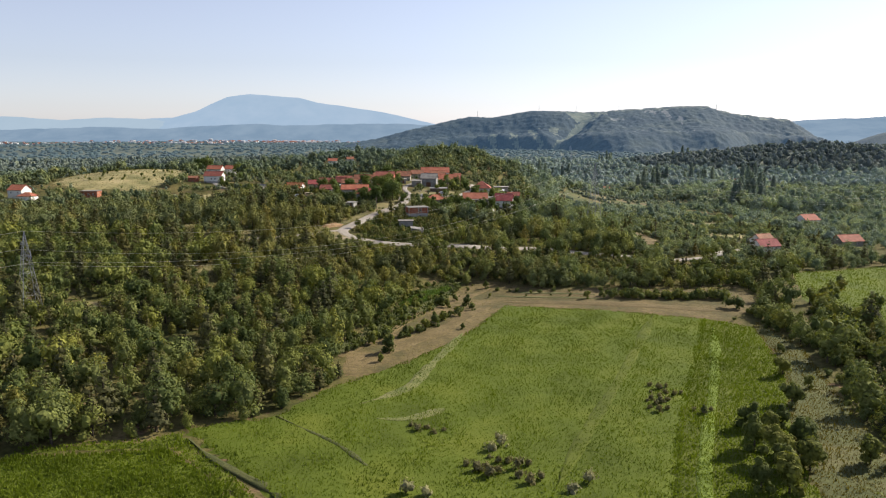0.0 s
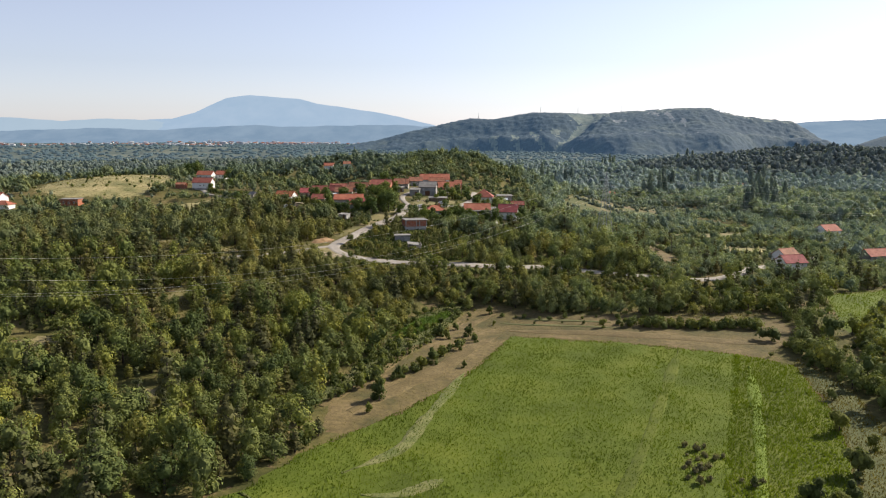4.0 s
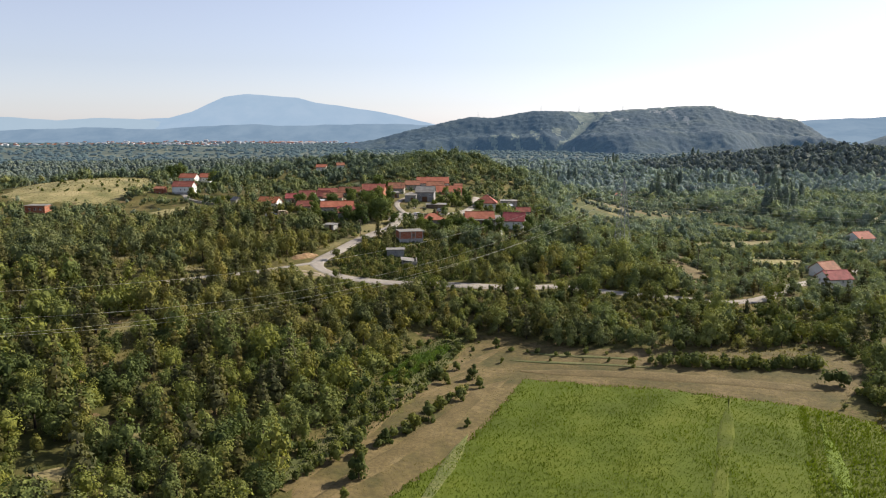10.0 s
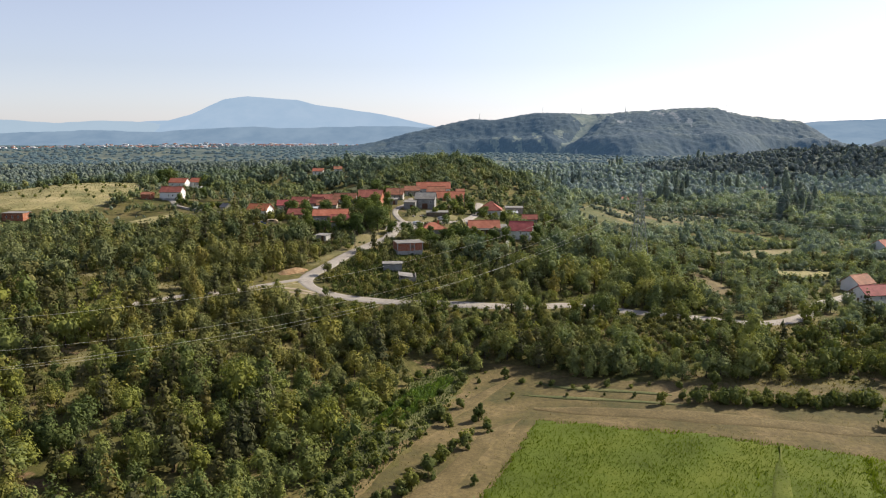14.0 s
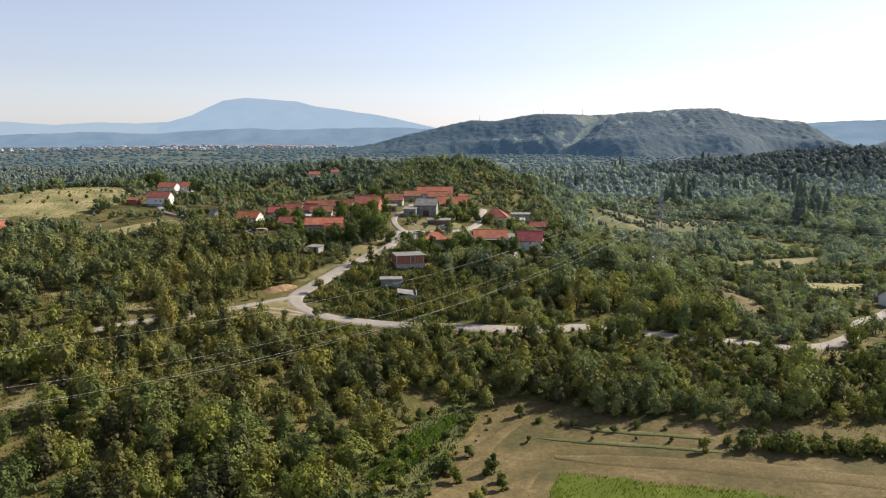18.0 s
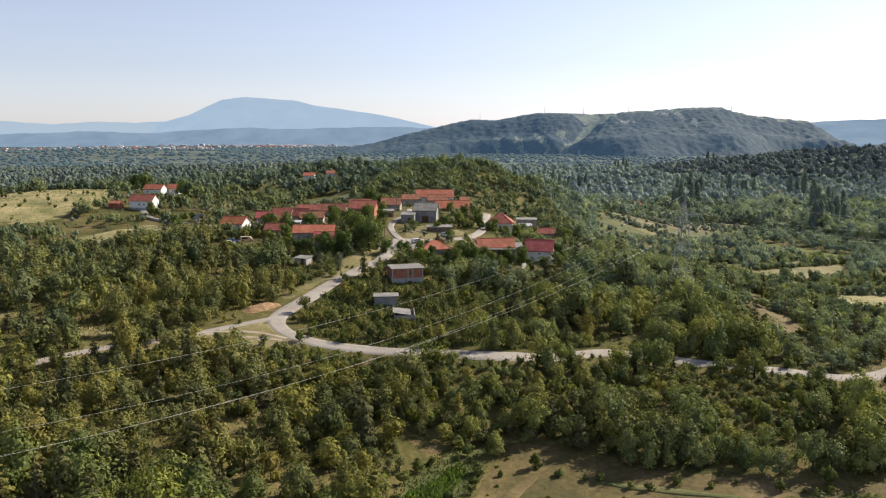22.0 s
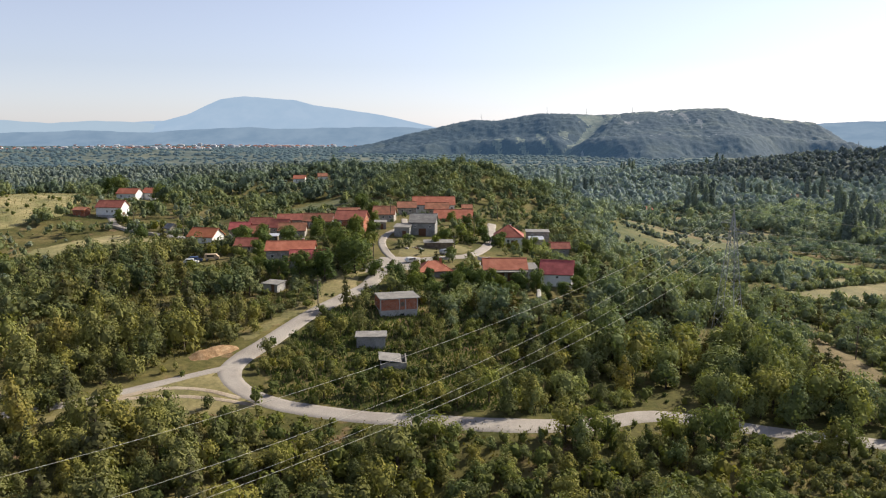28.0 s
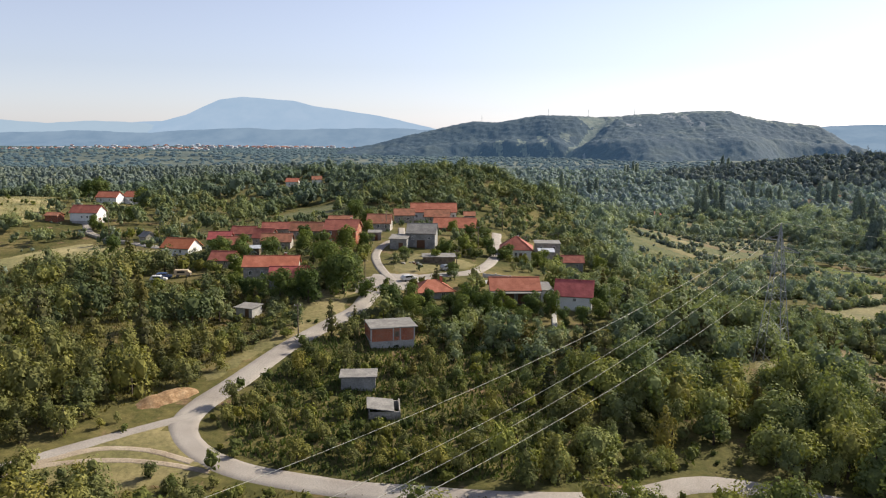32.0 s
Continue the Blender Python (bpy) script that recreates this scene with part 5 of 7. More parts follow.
def village():
    H = house
    # along the road in front
    H("white_house", "white plastered house with a maroon tiled roof above the wooded slope", 30.3, 378, 8.5, 8.2, 3.9, 2.9, -13, "white_plaster", "tiles_maroon", windows=row("f", (0.3,), 2.6, 0.8, 0.7) + row("r", (-2, 2), 2.0), doors=[("r", 0, 0, 1, 2.1)], plinth=0.5)
    H("barn", "long grey barn with a red tiled roof and open dark front", 16.9, 381, 11.6, 7.5, 3.4, 2.3, 2, "grey_plaster", "tiles_orange", windows=row("f", (-4.2, 4.4), 1.3, 0.8, 0.8), doors=[("f", -1.6, 0, 2.6, 2.4, "gate"), ("f", 1.7, 0, 2.4, 2.4, "gate")], category="barn")
    porch = part("porch_roof", prism(bmesh.new(), [(-6.1, -5.3, 2.75), (-6.1, -3.9, 3.05), (-6.1, -3.9, 3.15), (-6.1, -5.3, 2.85)], (12.2, 0, 0)), "cement_roof", bpy.data.objects["barn"], "grey sheet porch roof")
    for u in (-5.8, -2.9, 0, 2.9, 5.8):
        part("porch_post", boxed(u - 0.08, u + 0.08, -5.2, -5.04, -0.6, 2.77), "weathered_wood", bpy.data.objects["barn"])
    H("annexe", "small white annexe with a pale lean-to roof against the barn", 24.6, 384, 2.6, 6, 3.0, 0.8, 2, "white_plaster", "cement_roof", "lean", doors=[("f", 0, 0, 1.0, 2.1)], category="annexe")
    H("cottage", "low cottage with an orange-red hipped roof among trees", -2.4, 382, 9.2, 7.2, 2.4, 2.4, 14, "grey_plaster", "tiles_orange", "hip", sink=0.9, windows=row("f", (-2, 2), 1.0), chimneys=[(2.4, 0.6)])
    H("carport", "low open carport with a grey sheet roof", -1.7, 417, 9.0, 4.5, 2.1, 0.35, 4, "weathered_wood", "cement_roof", "lean", category="shed")
    H("hip_house", "pale blue house with a steep pointed red hipped roof", 22.8, 444, 10.0, 9.5, 3.2, 3.8, -6, "white_plaster", "tiles_red", "hip", windows=row("f", (-3, 0, 3), 1.2), doors=[("f", 1.6, 0, 1.0, 2.1)], chimneys=[(0.6, 1.6)])
    H("flat_house", "unfinished grey house with a flat concrete roof", 36, 466, 8.6, 8, 4.6, 0, -4, "field_stone", "cement_roof", "flat", windows=row("f", (-2.2, 2.2), 2.6))
    H("light_shed", "small shed with a bright metal roof", 34.4, 456.5, 5.0, 5, 2.6, 0.5, -4, "grey_plaster", "sheet_roof", "lean", category="shed")
    H("red_shed", "small outbuilding with a red tiled roof and plastered wall", 41.6, 447, 7.2, 5.5, 2.6, 1.7, -3, "grey_plaster", "tiles_red", windows=row("f", (1.6,), 1.0, 0.8, 0.8), category="outbuilding")
    # barns round the lane
    H("grey_barn", "tall grey barn with a cement sheet roof", -7.6, 438, 8.8, 9, 4.8, 2.4, -5, "grey_plaster", "cement_roof", windows=row("f", (-2.6, 2.6), 2.8, 0.8, 0.8), doors=[("f", 0, 0, 2.6, 2.6, "gate")], category="barn")
    H("barn_annexe", "low grey concrete annexe beside the tall barn", -14.4, 433, 5.2, 7, 3.2, 0.5, -5, "grey_plaster", "cement_roof", "lean", doors=[("f", 0.8, 0, 1.4, 2.1, "gate")], category="annexe")
    H("blue_shed", "small blue-grey shed with a metal roof", -22.8, 447.5, 4.0, 3.6, 2.5, 0.4, 5, "grey_plaster", "cement_roof", "lean", doors=[("f", 0.4, 0, 1.0, 1.9, "gate")], category="shed")
    H("gable_house", "old white house with a faded red roof and brick front", -23.6, 470, 8.2, 8, 3.0, 2.6, -3, "field_stone", "tiles_old", windows=row("f", (-2.6, 0, 2.6), 1.2), category="house")
    H("big_house", "large house with a broad orange tiled roof", -4.5, 510, 18.2, 9.5, 4.4, 3.0, 2, "white_plaster", "tiles_orange", windows=row("f", (-7, -4, -1, 2, 5, 8), 2.2), chimneys=[(-3, 0.8)])
    H("old_house", "old house with a weathered brown tiled roof", -3.2, 503, 9.6, 7.5, 3.2, 2.2, -3, "field_stone", "tiles_old", windows=row("f", (-2.4, 2.4), 1.4))
    H("low_barn", "low barn with a bright orange tiled roof", 3.4, 483, 15.4, 10, 2.2, 3.0, -5, "red_block", "tiles_orange", windows=row("f", (-4, 4), 1.1, 0.8, 0.8), category="barn")
    H("hut", "small hut with a red roof behind the barn", 10.6, 524, 4.4, 4.4, 2.6, 1.3, 4, "grey_plaster", "tiles_old", category="hut")
    H("lane_house", "low white house with an old red roof", -15.8, 499, 7.6, 7, 3.2, 2.0, 5, "field_stone", "tiles_old", windows=row("f", (-2, 1.4), 1.2))
    # west side of the village
    H("block_house", "two-storey unplastered red brick house with a tiled roof", -33, 438, 10.2, 9, 4.8, 2.6, -6, "red_block", "tiles_red", windows=row("f", (-3, 0, 3), 3.2) + row("f", (-3, 3), 0.7), doors=[("f", 0, 0, 1.1, 2.1)], chimneys=[(2.5, 1)])
    H("long_house", "long farmhouse with an orange-red tiled roof behind walnut trees", -44.3, 391, 13.4, 7, 3.7, 2.0, 4, "field_stone", "tiles_orange", windows=row("f", (-5, -2, 2, 5), 1.4), chimneys=[(3.4, 0.8)])
    H("stable", "stable wing with a maroon tiled roof in front of the farmhouse", -37.8, 383, 9.8, 7.4, 2.8, 2.1, 4, "grey_plaster", "tiles_maroon", doors=[("f", -2, 0, 1.4, 2.1, "gate")], category="stable")
    H("side_house", "small house with a red tiled roof", -61.5, 407, 6.2, 6, 2.4, 1.9, -4, "field_stone", "tiles_red", windows=row("f", (-1.4, 1.4), 1.0))
    H("orange_house", "single-storey house with a bright new orange tiled roof", -86, 441, 9.6, 8, 2.6, 2.5, -14, "white_plaster", "tiles_new", windows=row("f", (-2.5, 2), 1.0) + row("r", (0,), 1.0))
    for n, (x, y, w, rise, yaw, mat) in enumerate([(-66, 434, 8, 2.0, 8, "tiles_red"), (-59, 444, 6, 2.4, -12, "tiles_red"), (-52, 433, 8.8, 2.0, 2, "tiles_old"), (-59.5, 468, 9.4, 1.8, 6, "tiles_red"),
                                                    (-47, 456, 10.5, 2.3, -5, "tiles_old"), (-75, 452, 7, 2.0, 4, "tiles_maroon"), (-70, 462, 8, 2.0, -6, "tiles_red"), (-38, 476, 8, 2.0, 4, "tiles_old")]):
        H("farm_building", "old stone farm building with a low clay tiled roof", x, y, w, 6.2, 2.7, rise, yaw, "field_stone" if n % 4 else "grey_plaster", mat, windows=row("f", (-w * 0.25, w * 0.25), 1.1, 0.7, 0.8), doors=[("f", 0, 0, 1.0, 2.0)], category="farm building", group="farm buildings of the village")
    H("white_roof_shed", "small shed with a white sheet roof", -57, 424.5, 3.8, 3.5, 2.2, 0.4, 3, "weathered_wood", "sheet_roof", "lean", category="shed")
    H("garden_shed", "small garden shed with a pale flat roof at the wood's edge", -43.6, 362, 4.2, 3.6, 1.9, 0.3, -22, "concrete", "cement_roof", "lean", doors=[("f", 0.8, 0, 1.0, 1.9)], category="shed")
    H("stone_hut", "small grey stone hut beside the lane", -116.5, 493, 4.2, 4.6, 2.2, 1.5, -35, "field_stone", "cement_roof", category="hut")
    # farm on the knoll
    H("farmhouse", "white farmhouse with a red tiled roof and bright gable end", -161.5, 541, 12.4, 8.4, 5.0, 2.8, -4, "white_plaster", "tiles_red", windows=row("f", (-0.8, 1.8), 2.4) + row("r", (2.2,), 2.4), doors=[("r", -1.6, 0, 2.4, 2.4, "gate")], plinth=1.2)
    H("brick_hut", "small unplastered brick hut beside the pasture", -176, 541, 6.0, 5, 2.8, 1.0, -8, "red_block", "tiles_old", category="hut")
    H("upper_house", "long white house with an orange tiled roof beside dark trees", -180, 607, 11.5, 8, 3.6, 2.5, -8, "white_plaster", "tiles_orange", windows=row("f", (-3, 2), 1.4))
    H("upper_house_wing", "white gabled house with an orange tiled roof", -170, 614, 9.0, 8.5, 4.4, 2.4, -14, "white_plaster", "tiles_orange", windows=row("f", (0,), 2.4) + row("r", (-1.5, 1.5), 2.2))
    H("ruin_house", "unfinished red brick building with a pale flat roof", -220, 477, 10.8, 8, 3.6, 0, 0, "red_block", "cement_roof", "flat", windows=row("f", (-3, 0, 3), 1.2))
    H("west_house", "white house with a bright orange roof at the wood's edge", -262, 470, 9.5, 9, 5.0, 2.8, -10, "white_plaster", "tiles_orange", windows=row("f", (-2.4, 2.4), 2.8))
    H("west_annexe", "low annexe with an orange hipped roof", -252, 462, 9, 7, 2.6, 2.2, -6, "white_plaster", "tiles_orange", "hip", category="annexe")
    # houses of the valley
    H("valley_house", "white plastered house with a dusty red roof by the road", 146, 336, 9.4, 8.0, 3.8, 2.5, 10, "white_plaster", "tiles_maroon", windows=row("f", (0.8, 2.6), 2.4, 0.7, 0.9) + row("l", (-1.5, 1.5), 2.2), doors=[("l", 0, 0, 1, 2.1)], plinth=0.6)
    H("valley_wing", "rear house with a worn red tiled roof", 155, 360, 8.4, 7.5, 3.6, 2.6, 24, "white_plaster", "tiles_old", windows=row("f", (-2, 2), 2.4))
    H("valley_villa", "white two-storey house with a red tiled roof among trees", 228, 468, 10.5, 10, 5.4, 3.0, 18, "white_plaster", "tiles_red", windows=row("f", (-3, 3), 3.2) + row("l", (-2, 2), 3.2) + row("f", (-3, 3), 0.9))
    H("valley_cottage", "grey cottage with a red tiled roof behind the green field", 205, 378, 12.4, 8, 2.8, 2.7, 14, "grey_plaster", "tiles_red", windows=row("f", (-3, 3), 1.1))
    H("valley_barn", "low barn with a pale red roof", 262, 392, 11, 7, 2.6, 2.2, 8, "grey_plaster", "tiles_old", category="barn")
    H("hill_house", "red-roofed house on the wooded hill", -100, 703, 7.8, 7, 3.0, 2.0, 0, "white_plaster", "tiles_orange", windows=row("f", (-1.6, 1.6), 1.0))
    H("hill_cottage", "white cottage on the wooded hill", -84, 706, 6, 6, 3.0, 1.8, 10, "white_plaster", "tiles_old")
    rng = random.Random(5)
    for x, y in ((152, 885), (300, 830), (345, 905), (372, 880), (410, 930), (420, 990), (460, 960), (190, 880), (330, 980), (500, 1040), (385, 1010), (440, 1060)):
        H("distant_house", "small white house with a tiled roof among valley trees", x, y, rng.uniform(8, 12), 8, rng.uniform(3, 5), 2.4, rng.uniform(-30, 30), "white_plaster", rng.choice(["tiles_red", "tiles_old", "cement_roof"]), windows=row("f", (-2, 2), 1.4), group="houses scattered in the valley")


def block_shell():
    """The unplastered brick shell by the road: concrete frame, block infill, raw base, flat slab."""
    x, y, w, d, yaw = -10.6, 350, 8.8, 7.2, 15
    a = radians(yaw)
    cx, cy = x - math.sin(a) * d / 2, y + math.cos(a) * d / 2
    PLOTS.append((cx, cy, w + 1, d))
    z = height(x, y) - 0.2
    top = tagged(new("brick_shell"), "unfinished red block house with a concrete frame and flat slab roof", "house")
    top.matrix_basis = pose(cx, cy, z, 0, 0, yaw)
    part("base", boxed(-w / 2, w / 2, -d / 2, d / 2, -1.6, 1.5), "concrete", top, "raw concrete ground storey")
    part("base_window", boxed(0.2, 1.2, -d / 2 - 0.02, -d / 2 + 0.1, 0.3, 0.75), "glass_dark", top)
    for s in (-1, 1):
        part("beam", boxed(-w / 2, w / 2, s * d / 2 - 0.13, s * d / 2 + 0.13, 1.5, 1.72), "concrete", top)
        part("beam", boxed(s * w / 2 - 0.13, s * w / 2 + 0.13, -d / 2 + 0.13, d / 2 - 0.13, 1.5, 1.72), "concrete", top)
    for u in (-w / 2, 0.1, 1.5, w / 2):
        for v in (-d / 2, d / 2):
            part("column", boxed(u - 0.13, u + 0.13, v - 0.13, v + 0.13, 1.72, 4.3), "concrete", top)
    for lo, hi in ((-w / 2 + 0.13, -0.03), (0.23, 1.37), (1.63, w / 2 - 0.13)):
        for s in (-1, 1):
            infill = part("infill", boxed(lo, hi, s * d / 2 - 0.1, s * d / 2 + 0.1, 1.72, 4.3), "red_block", top)
    part("window_blocked", boxed(0.35, 1.25, -d / 2 - 0.13, -d / 2 - 0.1, 2.5, 3.6), "weathered_wood", top, "window boarded with grey planks")
    for s in (-1, 1):
        part("infill", boxed(s * w / 2 - 0.1, s * w / 2 + 0.1, -d / 2 + 0.13, d / 2 - 0.13, 1.72, 4.3), "red_block", top)
    part("roof_slab", boxed(-w / 2 - 0.2, w / 2 + 0.7, -d / 2 - 0.35, d / 2 + 0.3, 4.304, 4.52, bevel=0.03), "cement_roof", top, "weathered grey concrete roof slab")


def small_sheds():
    house("grey_shed", "small grey rendered shed with a flat concrete roof in the scrub", -15.4, 330, 6.0, 4.2, 2.3, 0, 4, "grey_plaster", "cement_roof", "flat", doors=[("r", 0, 0, 0.9, 1.9, "gate")], category="shed")
    x, y = -10.2, 320
    PLOTS.append((x, y + 2, 6, 5))
    top = tagged(new("ruined_hut"), "roofless concrete hut with a tilted broken slab", "hut")
    top.matrix_basis = pose(x, y + 2, height(x, y + 2) - 0.2, 0, 0, 6)
    part("wall_front", boxed(-2.6, 2.6, -2.0, -1.8, -0.6, 1.3), "field_stone", top)
    part("wall_back", boxed(-2.6, 2.6, 1.8, 2.0, -0.6, 1.8), "field_stone", top)
    part("wall_side", prism(bmesh.new(), [(2.4, -1.8, -0.6), (2.4, 1.8, -0.6), (2.4, 1.8, 2.2), (2.4, -1.8, 1.4)], (0.2, 0, 0)), "field_stone", top)
    part("wall_side", prism(bmesh.new(), [(-2.6, -1.8, -0.6), (-2.6, 1.8, -0.6), (-2.6, 1.8, 1.8), (-2.6, -1.8, 1.3)], (0.2, 0, 0)), "field_stone", top)
    part("slab", prism(bmesh.new(), [(-2.9, -2.2, 2.0), (1.6, -2.2, 1.32), (1.6, 2.2, 1.82), (-2.9, 2.2, 2.4)], (0, 0, 0.14)), "cement_roof", top, "tilted broken roof slab")


# ---- power line, poles, vehicles, walls ----
def bent_bar(pts, r):
    """One square bar bent through a run of points."""
    bm = bmesh.new()
    pts = [Vector(p) for p in pts]
    rings = []
    for i, p in enumerate(pts):
        way = (pts[min(i + 1, len(pts) - 1)] - pts[max(i - 1, 0)]).normalized()
        if way.length < 0.5:
            way = Vector((0, 0, 1))
        u = way.cross(Vector((0.31, 0.87, 0.39))).normalized()
        v = way.cross(u)
        rings.append([bm.verts.new(p + (u * a + v * b) * r) for a, b in ((1, 1), (-1, 1), (-1, -1), (1, -1))])
    for lo, hi in zip(rings, rings[1:]):
        for k in range(4):
            bm.faces.new((lo[k], lo[(k + 1) % 4], hi[(k + 1) % 4], hi[k]))
    bm.faces.new(rings[0][::-1])
    bm.faces.new(rings[-1])
    return bm


def lattice_pylon(name, label, x, y, h, base, yaw, arms):
    """A lattice mast: four legs, bracing, cross arms with insulators."""
    top = tagged(new(name), label, "pylon")
    z = height(x, y)
    top.matrix_basis = pose(x, y, z, 0, 0, yaw)
    ends = []

    def half(t):
        t = min(t, 1.0)
        return base * (1 - t) ** 1.15 * 0.5 + 0.32 * min(1, (1.02 - t) * 4)

    levels = [0, 0.14, 0.28, 0.41, 0.53, 0.64, 0.73, 0.81, 0.88, 0.94, 1.0]
    for sx, sy in ((-1, -1), (1, -1), (1, 1), (-1, 1)):
        part("leg", bent_bar([(sx * half(a), sy * half(a), a * h - (0.5 if a == 0 else 0)) for a in levels], 0.06), "galvanised_steel", top)
    sides = [((-1, -1), (1, -1)), ((1, -1), (1, 1)), ((1, 1), (-1, 1)), ((-1, 1), (-1, -1))]
    for (ax, ay), (bx, by) in sides:
        for flip in (0, 1):
            run = [((ax, bx)[(k + flip) % 2] * half(a), (ay, by)[(k + flip) % 2] * half(a), a * h) for k, a in enumerate(levels)]
            part("brace", bent_bar(run, 0.026), "galvanised_steel", top)
        for a in levels[2::2]:
            q = half(a)
            part("strut", bent_bar([(ax * q, ay * q, a * h), (bx * q, by * q, a * h)], 0.02), "galvanised_steel", top)
    for zz, reach, side in arms:
        tip = (side * reach, 0, zz)
        r = half(zz / h)
        arm = part("cross_arm", bent_bar([(side * r, -r, zz), tip, (side * r, r, zz), (side * r, r, zz + 1.1), tip, (side * r, -r, zz + 1.1)], 0.05), "galvanised_steel", top)
        part("insulator", rod(bmesh.new(), tip, (tip[0], 0, zz - 1.3), 0.09, 0.09, 6), "glass_dark", arm, "dark glass insulator string")
        ends.append(top.matrix_basis @ Vector((tip[0], 0, zz - 1.3)))
    ends.append(top.matrix_basis @ Vector((0, 0, h + 0.1)))
    return ends


def cable(p, q, sag, parent, r=0.035, mat="cable_metal"):
    """A conductor hanging between two points."""
    n, bm = 40, bmesh.new()
    pts = []
    for i in range(n + 1):
        t = i / n
        v = p.lerp(q, t)
        v.z -= 4 * sag * t * (1 - t)
        pts.append(v)
    rings = []
    way = (q - p).normalized()
    s = way.cross(Vector((0, 0, 1))).normalized()
    for v in pts:
        rings.append([bm.verts.new(v + s * r * math.cos(a) + Vector((0, 0, r * math.sin(a)))) for a in (0.5, 2.6, 4.7)])
    for a, b in zip(rings, rings[1:]):
        for i in range(3):
            bm.faces.new((a[i], a[(i + 1) % 3], b[(i + 1) % 3], b[i]))
    part("cable", bm, mat, parent)


def power_line():
    arms = [(28.3, 3.2, -1), (24.4, 4.2, -1), (25.9, 4.2, 1)]
    east = lattice_pylon("lattice_pylon", "tall galvanised lattice pylon on the scrubby slope", 73, 366, 32.0, 5.4, -44, arms)
    west = lattice_pylon("lattice_pylon", "galvanised lattice pylon standing in the wood", -103, 188, 22.0, 4.6, -44, [(18.5, 3.2, -1), (14.5, 4.2, -1), (16, 4.2, 1)])
    far = lattice_pylon("lattice_pylon", "lattice pylon on the valley floor", 420, 520, 30.0, 5.0, -66, arms)
    line = tagged(new("power_line"), "four overhead conductors slung between the lattice pylons", "power line")
    for a, b, c, sag in zip(west, east, far, (13.4, 13.0, 11.0, 10.7)):
        cable(a, b, sag, line, 0.03)
        cable(b, c, 11.0, line, 0.05)
    back = Vector((-260, 20, 34))
    for i, a in enumerate(west):
        cable(a, back + Vector((i * 2.5, -i * 2.5, i * 0.7)), 6.0, line, 0.05)
    for x, y, h in ((250, 1500, 26), (-45, 1320, 30), (640, 1370, 24)):
        lattice_pylon("lattice_pylon", "distant grey lattice pylon on the plain", x, y, h, 5.0, 20, [(h * 0.8, 3.6, 1), (h * 0.8, 3.6, -1), (h * 0.66, 4.4, 1)])
    for x, y in ((455, 2660), (600, 2655), (930, 2650), (330, 2670), (120, 2680)):
        z = float(scarp(x, y))
        top = tagged(new("mast"), "thin steel mast on the scarp's rim", "mast", "masts on the scarp")
        top.matrix_basis = pose(x, y, z)
        part("shaft", rod(bmesh.new(), (0, 0, -2), (0, 0, 24), 0.7, 0.35, 5), "galvanised_steel", top)
        part("foot", boxed(-1.5, 1.5, -1.5, 1.5, -2, 1.5), "concrete", top)


def pole(x, y, h, label="weathered wooden service pole with a short cross arm"):
    top = tagged(new("utility_pole"), label, "pole", "service poles of the village")
    top.matrix_basis = pose(x, y, height(x, y))
    part("shaft", rod(bmesh.new(), (0, 0, -0.5), (0, 0, h), 0.15, 0.1, 7), "weathered_wood", top)
    part("cross_arm", boxed(-0.7, 0.7, -0.06, 0.06, h - 0.55, h - 0.43), "weathered_wood", top)
    for u in (-0.6, 0.6):
        part("insulator", rod(bmesh.new(), (u, 0, h - 0.43), (u, 0, h - 0.2), 0.05, 0.04, 6), "window_white", top)
    return Vector((x, y, height(x, y) + h - 0.2))


def poles():
    tops = [pole(*p) for p in ((-19.8, 386, 7.5), (3.1, 405.7, 7.2), (10.9, 450, 7.5), (23.6, 512, 8), (27.1, 455, 6.5), (43.2, 490, 7), (-20.8, 470, 7.5), (-62, 452, 7), (-103, 474, 7.5), (-139, 515, 7.5), (-152, 545, 7.5), (99, 352, 8.5), (-30, 352, 7))]
    line = tagged(new("service_wires"), "thin service wires between the village poles", "wires")
    for a, b in ((0, 1), (1, 2), (2, 3), (1, 4), (4, 5), (0, 6), (7, 8), (8, 9), (9, 10), (12, 0)):
        cable(tops[a], tops[b], 0.7, line, 0.012, "wire_dark")


